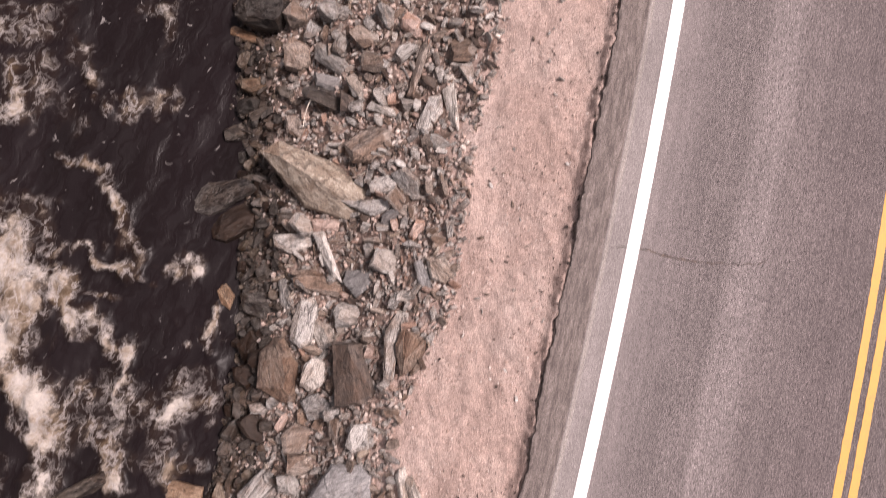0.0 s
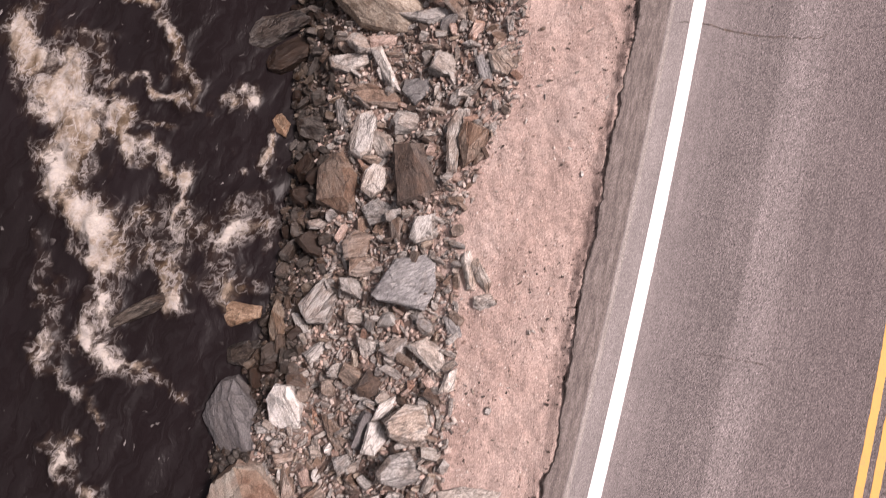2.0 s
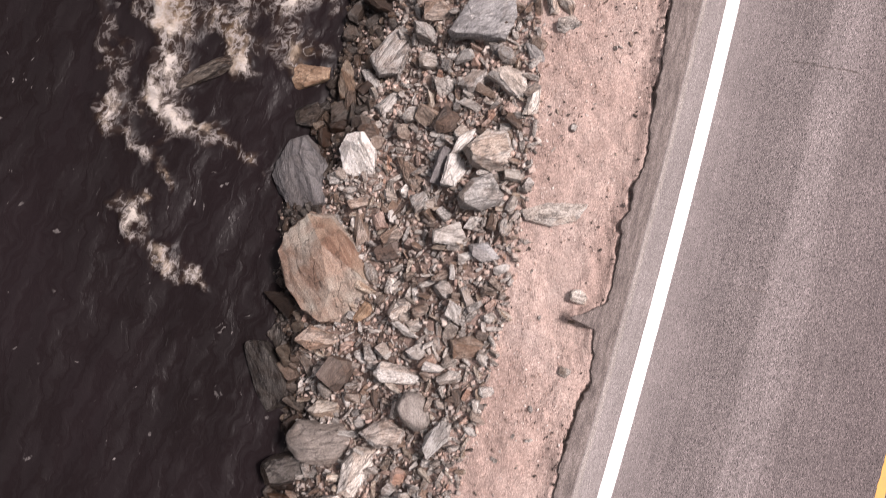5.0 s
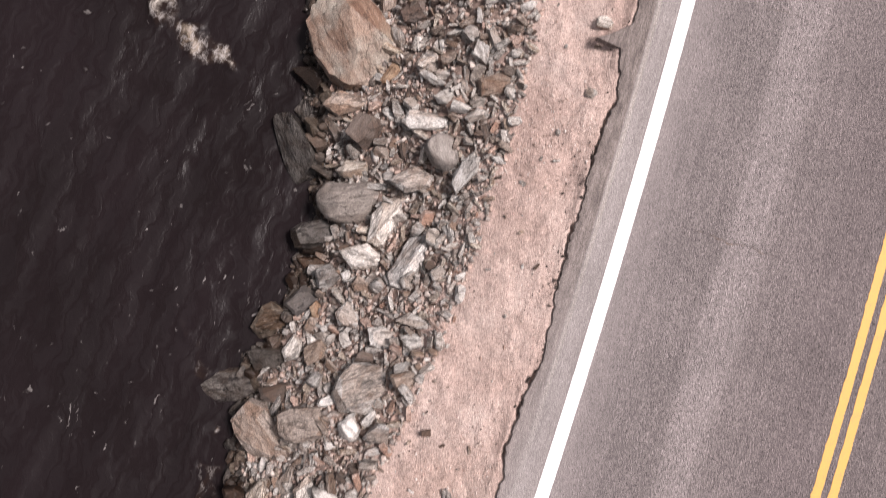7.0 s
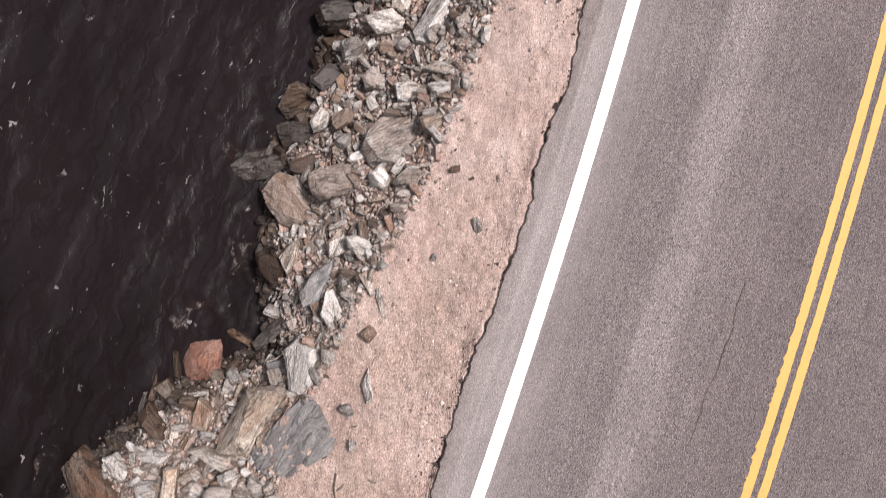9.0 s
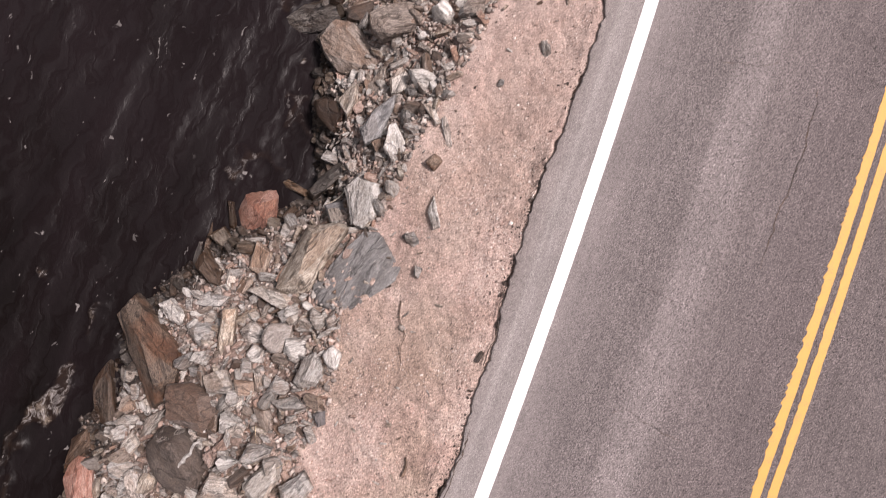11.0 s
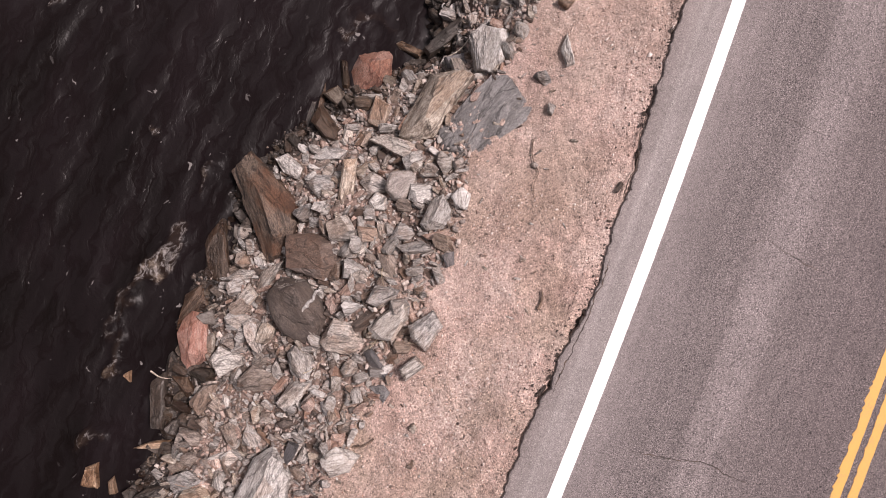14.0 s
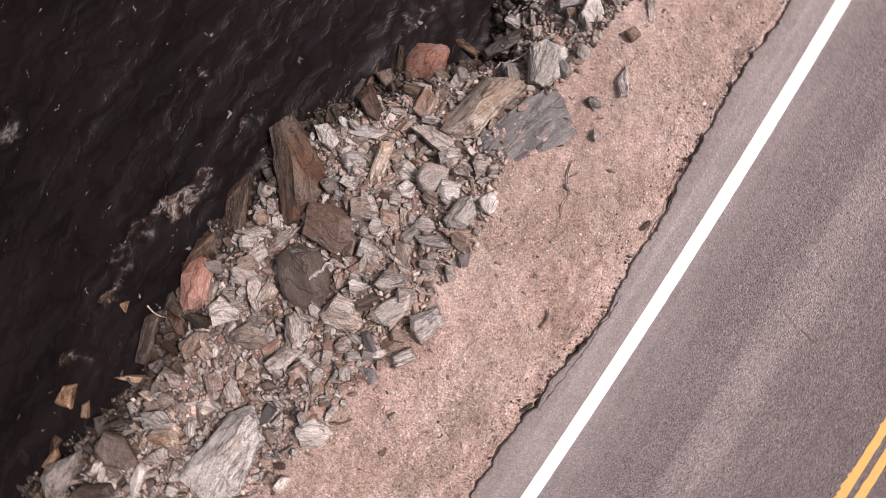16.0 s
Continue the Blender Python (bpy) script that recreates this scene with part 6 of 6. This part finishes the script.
rock(-3.48, -19.87, 0.46, 0.10, 0.10, 0.05, -22, "o")
rock(-2.37, -16.76, 0.24, 0.14, 0.12, 0.05, -32, "o")
rock(-0.81, -3.31, 0.28, 0.21, 0.19, 0.05, 11, "l")
rock(-0.66, -4.34, 0.18, 0.16, 0.14, 0.04, -4, "g")
rock(-6.56, 3.50, 0.57, 0.24, 0.21, 0.14, 82, "d")
rock(-6.18, 3.98, 0.45, 0.22, 0.25, 0.12, 31, "g")
rock(-5.79, 3.94, 0.50, 0.28, 0.28, 0.18, -24, "g")
rock(-3.86, 4.45, 0.36, 0.20, 0.22, 0.11, 75, "p")
rock(-4.32, 4.79, 0.52, 0.28, 0.25, 0.13, -29, "b")
rock(-4.35, 4.53, 0.35, 0.27, 0.20, 0.12, 63, "s")
rock(-3.81, 4.20, 0.40, 0.13, 0.18, 0.08, -0, "g")
rock(-3.50, 3.77, 0.50, 0.28, 0.21, 0.06, -48, "s")
rock(-5.37, 3.19, 0.61, 0.15, 0.15, 0.08, 14, "o")
rock(-5.08, 3.10, 1.03, 0.28, 0.30, 0.14, 10, "b")
rock(-6.25, 2.92, 0.30, 0.29, 0.29, 0.16, 48, "l")
rock(-4.71, 2.06, 0.51, 0.12, 0.17, 0.07, 8, "b")
rock(-4.39, 2.81, 0.65, 0.46, 0.39, 0.16, 20, "l")
rock(-3.86, 2.38, 0.26, 0.23, 0.20, 0.11, 9, "p")
rock(-5.74, 0.18, 0.55, 0.31, 0.27, 0.18, 84, "d")
rock(-4.26, 0.30, 0.65, 0.36, 0.29, 0.16, 24, "b")
rock(-4.25, -0.10, 0.58, 0.36, 0.40, 0.19, -23, "g")
rock(-3.56, -0.39, 0.33, 0.29, 0.31, 0.14, 65, "w")
rock(-2.26, 0.37, 0.38, 0.26, 0.24, 0.06, 25, "g")
rock(-4.99, -1.75, 0.36, 0.16, 0.18, 0.11, 81, "l")
rock(-5.24, -1.85, 0.42, 0.21, 0.24, 0.11, 32, "k")
rock(-3.39, -1.69, 0.40, 0.18, 0.23, 0.10, 28, "g")
rock(-3.30, -2.09, 0.59, 0.27, 0.25, 0.13, 96, "e")
rock(-2.46, -1.21, 0.38, 0.17, 0.19, 0.09, -17, "k")
rock(-2.30, -0.89, 0.42, 0.26, 0.22, 0.12, 77, "l")
rock(-2.82, -1.18, 0.17, 0.19, 0.19, 0.07, 18, "p")
rock(-2.63, -1.02, 0.26, 0.18, 0.14, 0.08, -17, "p")
rock(-2.21, -1.97, 0.41, 0.18, 0.19, 0.09, 6, "l")
rock(-3.70, -2.60, 0.24, 0.19, 0.21, 0.10, 56, "w")


def quartz_vein(ob, start, end, width):
    """A ragged white vein standing a little proud of a boulder's top, between two places of the plan."""
    back = ob.matrix_world.inverted()
    x1, y1 = (back @ Vector((*start, ob.matrix_world.translation.z)))[:2]
    x2, y2 = (back @ Vector((*end, ob.matrix_world.translation.z)))[:2]
    co = [v.co for v in ob.data.vertices]

    def top(px, py):
        near = sorted(co, key=lambda c: (c.x - px) ** 2 + (c.y - py) ** 2 - 0.02 * c.z)[:4]
        return max(c.z for c in near)

    bm = bmesh.new()
    prev = None
    for i in range(15):
        k = i / 14
        px, py = x1 + (x2 - x1) * k, y1 + (y2 - y1) * k
        px, py = px + noise.noise(Vector((k * 5, 1, 0))) * 0.05, py + noise.noise(Vector((k * 5, 9, 0))) * 0.05
        w = width * (0.5 + 0.9 * abs(noise.noise(Vector((k * 6, 4, 2))))) * min(1, 0.3 + 4 * min(k, 1 - k))
        side = Vector((-(y2 - y1), x2 - x1, 0)).normalized() * w
        z = top(px, py)
        row = [bm.verts.new(Vector((px, py, z + h)) + side * m) for m, h in ((-0.5, -0.02), (-0.3, 0.012), (0.3, 0.014), (0.5, -0.02))]
        if prev:
            for a in range(3):
                bm.faces.new((prev[a], prev[a + 1], row[a + 1], row[a]))
        prev = row
    return part("quartz_vein", bm, ROCK["w"], ob, "white quartz vein")


veined = [ob for ob in bpy.data.objects if ob.name.startswith("boulder") and ob.data.materials and ob.data.materials[0] == ROCK["n"]]
for ob in veined[:1]:
    quartz_vein(ob, (-3.53, -17.38), (-3.63, -17.82), 0.09)


# ---- loose stones between the rocks ----
def free(x, y, r):
    for px, py, l, w, ang in PLACED:
        dx, dy = x - px, y - py
        if abs(dx) > l + r or abs(dy) > l + r:
            continue
        c, s = math.cos(radians(ang)), math.sin(radians(ang))
        a, b = (dx * c + dy * s) / (l / 2 + r), (-dx * s + dy * c) / (w / 2 + r)
        if a * a + b * b < 0.5:
            return False
    return True


def scatter_stones():
    rnd = random.Random(7)
    kinds = "gglblgtpkwltbgl"
    stock = []
    for i in range(60):
        k = kinds[i % len(kinds)]
        w = rnd.uniform(0.3, 0.85)
        stock.append((rock_mesh("stone", 1.0, w * rnd.uniform(0.6, 1), w * rnd.uniform(0.4, 1), w * rnd.uniform(0.22, 0.5), 900 + i, i % 8 == 0, ROCK[k], False), WORDS[k]))
    dry = len(stock)
    for i, k in enumerate("gbdktg"):
        w = rnd.uniform(0.45, 0.9)
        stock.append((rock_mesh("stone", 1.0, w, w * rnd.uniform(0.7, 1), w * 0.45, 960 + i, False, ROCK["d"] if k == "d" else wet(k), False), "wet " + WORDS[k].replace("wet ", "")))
    rng = np.random.default_rng(3)
    n = 60000
    ys = rng.uniform(-23.5, 9.5, n)
    dg, dw = np.interp(ys, STATION, STONE_D), np.interp(ys, STATION, WATER_D)
    xs = white_x(ys) - 0.68 - (dg + (dw - dg) * rng.uniform(-0.03, 1.02, n))
    zs = np.maximum(ground_height(xs, ys), level(ys) - 0.03)
    made = 0
    heap = []
    cells = {}
    for x, y, z in zip(xs.tolist(), ys.tolist(), zs.tolist()):
        size = (0.19 + 0.2 * rnd.random() ** 1.5) if made < 290 else (0.12 + 0.17 * rnd.random() ** 1.4) if made < 3200 else rnd.uniform(0.06, 0.13)
        cx, cy = int(x * 2.5), int(y * 2.5)
        if any(math.hypot(x - a, y - b) < (size + s) * 0.24 for i in (-1, 0, 1) for k in (-1, 0, 1) for a, b, s in cells.get((cx + i, cy + k), ())) or not free(x, y, 0.0):
            continue
        cells.setdefault((cx, cy), []).append((x, y, size))
        kind = rnd.randrange(dry)
        while y > 0.5 and stock[kind][0].materials[0].name in ("pale_gneiss", "white_quartz", "tan_gneiss") and rnd.random() < 0.7:
            kind = rnd.randrange(dry)
        me, words = stock[kind]
        m = pose(x, y, z + size * rnd.uniform(0.08, 0.3), rnd.uniform(-25, 25), rnd.uniform(-25, 25), rnd.uniform(0, 360)) @ Matrix.Diagonal((size, size, size, 1))
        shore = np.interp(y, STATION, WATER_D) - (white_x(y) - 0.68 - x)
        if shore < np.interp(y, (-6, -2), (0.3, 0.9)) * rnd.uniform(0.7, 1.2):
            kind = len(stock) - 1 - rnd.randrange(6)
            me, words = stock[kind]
        if made < 290:
            ob = new("stone", me)
            ob.matrix_world = m
            tagged(ob, "small broken %s stone between larger rocks" % words, "stone", "loose stones of the bank")
        else:
            heap.append((kind, m))
        made += 1
        if made >= 7000:
            break
    for i in range(800):
        y = rnd.uniform(-22, 9)
        dg = float(np.interp(y, STATION, STONE_D))
        x = float(white_x(y)) - 0.68 - dg * (1.04 - 0.85 * rnd.random() ** (2.2 if i < 240 else 5.0))
        size = 0.035 + 0.09 * rnd.random() ** 2.5
        z = float(ground_height(np.array([x]), np.array([y]))[0])
        heap.append((rnd.randrange(dry), pose(x, y, z + size * 0.06, rnd.uniform(-15, 15), rnd.uniform(-15, 15), rnd.uniform(0, 360)) @ Matrix.Diagonal((size, size, size, 1))))
    names = sorted({me.materials[0].name for me, w in stock})
    verts, faces, slots, joints = [], [], [], []
    base = 0
    for kind, m in heap:
        me = stock[kind][0]
        verts += [m @ v.co for v in me.vertices]
        faces += [[base + i for i in p.vertices] for p in me.polygons]
        slots += [names.index(me.materials[0].name)] * len(me.polygons)
        joints += [d.value for d in me.attributes["joint"].data]
        base += len(me.vertices)
    me = bpy.data.meshes.new("small_stones")
    me.from_pydata(verts, [], faces)
    for n in names:
        me.materials.append(bpy.data.materials[n])
    me.polygons.foreach_set("material_index", np.array(slots, dtype=np.int32))
    me.attributes.new("joint", "FLOAT", "FACE").data.foreach_set("value", np.array(joints, dtype=np.float32))
    tagged(new("small_stones", me), "small broken grey, brown and pink stones filling gaps", "stones", kind="stuff")


scatter_stones()


def pile(name, spots, material, label, category):
    """Many small stones in one mesh: flattened, irregular eight-cornered chips."""
    rng = np.random.default_rng(5)
    n = len(spots)
    base = np.array([(-1, -1, -1), (1, -1, -1), (1, 1, -1), (-1, 1, -1), (-0.85, -0.8, 1), (0.85, -0.8, 1), (0.85, 0.8, 1), (-0.85, 0.8, 1)]) * 0.72
    tris = np.array([(0, 2, 1), (0, 3, 2), (4, 5, 6), (4, 6, 7), (0, 1, 5), (0, 5, 4), (1, 2, 6), (1, 6, 5), (2, 3, 7), (2, 7, 6), (3, 0, 4), (3, 4, 7)])
    p = np.asarray(spots)
    s = p[:, 3]
    sh = base[None] * rng.uniform(0.5, 1.25, (n, len(base), 3)) * np.stack([rng.uniform(0.7, 1.3, n), rng.uniform(0.4, 1.0, n), rng.uniform(0.22, 0.6, n)], -1)[:, None]
    ang = rng.uniform(0, 6.28, n)
    c, q = np.cos(ang)[:, None], np.sin(ang)[:, None]
    tx, ty = rng.uniform(-0.5, 0.5, n)[:, None], rng.uniform(-0.5, 0.5, n)[:, None]
    x, y, z = sh[..., 0], sh[..., 1], sh[..., 2]
    z = z + x * tx + y * ty
    x, y = x * c - y * q, x * q + y * c
    co = np.stack([x, y, z], -1) * (s / 2)[:, None, None] + p[:, None, :3]
    faces = (tris[None] + (np.arange(n) * len(base))[:, None, None]).reshape(-1, 3)
    me = bpy.data.meshes.new(name)
    me.vertices.add(n * len(base))
    me.vertices.foreach_set("co", co.astype(np.float32).ravel())
    me.loops.add(faces.size)
    me.loops.foreach_set("vertex_index", faces.ravel().astype(np.int32))
    me.polygons.add(len(faces))
    me.polygons.foreach_set("loop_start", np.arange(0, faces.size, 3, dtype=np.int32))
    me.update(calc_edges=True)
    me.materials.append(material)
    return tagged(new(name, me), label, category, kind="stuff")


def scatter_small():
    rng = np.random.default_rng(11)
    n = 40000
    y = rng.uniform(-24, 10, n)
    dg, dw = np.interp(y, STATION, STONE_D), np.interp(y, STATION, WATER_D)
    d = dg + (dw - dg) * (rng.random(n) ** 0.9 * 1.12 - 0.04)
    x = white_x(y) - 0.68 - d
    size = 0.03 + 0.11 * rng.random(n) ** 1.9
    z = ground_height(x, y) + size * 0.25
    wet = wetness(x, y) > 0.75 * rng.random(n) + 0.1
    p = np.stack([x, y, z, size], -1)
    pile("rubble", p[~wet], BANK_STONES, "mixed grey and pink rubble filling gaps between rocks", "rubble")
    pile("wet_rubble", p[wet], WET_STONES, "dark wet rubble along the waterline", "rubble")
    n = 130000
    y = rng.uniform(-24, 10, n)
    dg = np.interp(y, STATION, STONE_D)
    d = 0.04 + (dg + 0.35) * rng.random(n) ** 0.85
    x = white_x(y) - 0.68 + 0.05 - d
    keep = (x < road_x(edge_u(y), y) - 0.02) & (rng.random(n) < np.clip(0.36 + fbm(x * 0.9, y * 0.9, 51, 5) * 2.6 + 0.5 * stoniness(x, y), 0.05, 1) * np.interp(y, (-15, -9), (1.0, 0.35)))
    size = 0.011 + 0.026 * rng.random(n) ** 3 + 0.05 * rng.random(n) ** 34
    z = ground_height(x, y) + size * 0.1
    pile("pebbles", np.stack([x, y, z, size], -1)[keep], PEBBLES, "fine pinkish gravel and pebbles on the road shoulder", "gravel")


def scatter_crumbs():
    rng = np.random.default_rng(17)
    n = 9000
    y = rng.uniform(-23, 9, n)
    d = 0.015 + 0.3 * rng.random(n) ** 2.2
    x = road_x(edge_u(y), y) - d
    keep = rng.random(n) < np.clip(fbm(x * 1.5, y * 1.5, 83, 4) * 2.4 + 0.28 * np.exp(-d / 0.05), 0, 1)
    size = 0.012 + 0.035 * rng.random(n) ** 3
    wide = rng.random(n) < 0.45
    far = np.where(wide, 0.1 + 1.2 * rng.random(n), d)
    x = road_x(edge_u(y), y) - far
    keep = np.where(wide, rng.random(n) < np.clip(fbm(x * 1.1, y * 0.9, 87, 4) * 2.6 - 0.25, 0, 1) * np.interp(y, (-9, -6), (0.25, 1)), keep)
    pile("asphalt_crumbs", np.stack([x, y, ground_height(x, y) + size * 0.15, size], -1)[keep], CRUMB, "dark crumbs of asphalt scattered along the broken edge", "asphalt crumbs")


scatter_small()
scatter_crumbs()


# ---- asphalt crumbs along the broken edge ----
def asphalt_chunks():
    rnd = random.Random(23)
    stock = [rock_mesh("asphalt_chunk", 1.0, rnd.uniform(0.4, 0.8), rnd.uniform(0.4, 0.8), 0.22, 700 + i, False, CLOD, False) for i in range(9)]
    for i in range(190):
        y = rnd.uniform(-22, 9) if i < 160 else rnd.uniform(-6, 8)
        near = 0.02 + 0.18 * rnd.random() ** 2.5 if i < 150 else rnd.uniform(0.1, 1.6)
        x = float(road_x(edge_u(y), y)) - near
        size = 0.025 + 0.05 * rnd.random() ** 3 if i < 150 else 0.022 + 0.04 * rnd.random() ** 2
        ob = new("asphalt_chunk", rnd.choice(stock))
        z = float(ground_height(np.array([x]), np.array([y]))[0])
        ob.matrix_world = pose(x, y, z + size * 0.12, 0, 0, rnd.uniform(0, 360)) @ Matrix.Diagonal((size, size, size * 0.7, 1))
        tagged(ob, "dark crumb of broken asphalt on the gravel shoulder", "asphalt chunk", "asphalt crumbs beside the road")
    for x, y, size in ((-1.42, 2.95, 0.12), (-0.01, -14.62, 0.20), (-0.06, -17.60, 0.16), (-0.01, -17.35, 0.10), (0.07, -14.12, 0.12), (-0.03, -17.53, 0.14), (0.12, -16.48, 0.12), (-0.52, -3.29, 0.16), (-0.34, -4.65, 0.10), (-0.12, -8.33, 0.12), (-0.04, -12.62, 0.10), (-0.41, -3.92, 0.12), (-1.17, 1.40, 0.10), (-1.46, 2.98, 0.10)):
        ob = new("asphalt_chunk", rnd.choice(stock))
        ob.matrix_world = pose(x, y, float(bank(x, y)) + 0.02, rnd.uniform(-12, 12), rnd.uniform(-12, 12), rnd.uniform(60, 100)) @ Matrix.Diagonal((size * 0.9, size * 0.5, size * 0.5, 1))
        tagged(ob, "dark lump of broken asphalt lying at the crumbling edge", "asphalt chunk", "asphalt crumbs beside the road")


asphalt_chunks()


# ---- sticks, straw and clods ----
def stick(material, label, thick, *places):
    """A thin bent stick through the given places, tapering to its end."""
    pts = [Vector(p) for p in places]
    bm = bmesh.new()
    prev = None
    for i, p in enumerate(pts):
        q = (pts[min(i + 1, len(pts) - 1)] - pts[max(i - 1, 0)]).normalized()
        a = q.orthogonal().normalized()
        b = q.cross(a)
        r = thick / 2 * (1 - 0.6 * i / (len(pts) - 1))
        ringv = [bm.verts.new(p + (a * math.cos(k * math.pi / 3) + b * math.sin(k * math.pi / 3)) * r) for k in range(6)]
        if prev:
            for k in range(6):
                bm.faces.new((prev[k], prev[(k + 1) % 6], ringv[(k + 1) % 6], ringv[k]))
        else:
            bm.faces.new(ringv)
        prev = ringv
    bm.faces.new(prev[::-1])
    ob = part("stick", bm, material, None, label, True)
    return tagged(ob, label, "stick")


def lying(x1, y1, x2, y2, bend=0.03, lift=0.03, n=9):
    """Places of a stick that lies on the ground from one point to another."""
    out = []
    for i in range(n):
        k = i / (n - 1)
        x, y = x1 + (x2 - x1) * k, y1 + (y2 - y1) * k
        o = math.sin(k * math.pi) * bend + noise.noise(Vector((x * 4, y * 4, 0))) * 0.02
        z0, z1 = float(bank(x1, y1)), float(bank(x2, y2))
        out.append((x + o * (y2 - y1), y - o * (x2 - x1), max(z0 + (z1 - z0) * k, float(bank(x, y))) + lift))
    return out


stick(WOOD, "bleached white driftwood stick lying on the rocks", 0.035, *lying(-6.40, 6.24, -6.44, 5.54, 0.1, 0.3))
stick(WOOD, "bleached white stick at the river's edge", 0.030, *lying(-5.71, -19.67, -5.31, -19.62, 0.1, 0.36))
stick(WOOD, "bleached driftwood branch by a white boulder", 0.030, *lying(-2.98, -13.33, -2.73, -12.99, 0.1, 0.26))
stick(TWIG, "thin brown twig lying on the gravel", 0.018, *lying(-1.30, -14.30, -1.06, -14.74, 0.1, 0.02), *lying(-1.06, -14.74, -1.00, -15.11, 0.1, 0.02)[1:])
stick(TWIG, "thin brown twig lying on the gravel", 0.020, *lying(-1.64, -15.11, -1.38, -14.77, 0.1, 0.02))
stick(TWIG, "short dark bark piece on the gravel", 0.050, *lying(-0.44, -16.56, -0.48, -16.29, 0.1, 0.02))
stick(TWIG, "short dark bark piece on the gravel", 0.045, *lying(-2.17, -19.37, -1.94, -19.13, 0.1, 0.03))
stick(STRAW, "dry bleached grass stem among the rocks", 0.012, *lying(-2.46, -17.94, -2.43, -17.49, 0.1, 0.24))
stick(STRAW, "dry bleached grass stem among the rocks", 0.012, *lying(-2.47, -17.86, -2.22, -17.67, 0.1, 0.24))
stick(STRAW, "dry bleached grass stem among the rocks", 0.012, *lying(-3.33, -18.71, -3.04, -18.32, 0.1, 0.24))
stick(STRAW, "dry bleached grass stem among the rocks", 0.012, *lying(-2.70, -16.79, -2.54, -17.05, 0.1, 0.24))
stick(STRAW, "dry bleached grass stem among the rocks", 0.012, *lying(-2.39, -17.34, -2.00, -16.97, 0.1, 0.24))
stick(STRAW, "dry bleached grass stem among the rocks", 0.012, *lying(-1.96, -17.66, -1.73, -17.56, 0.1, 0.08))
stick(STRAW, "dry bleached grass stem among the rocks", 0.012, *lying(-2.13, -16.98, -1.84, -16.70, 0.1, 0.08))
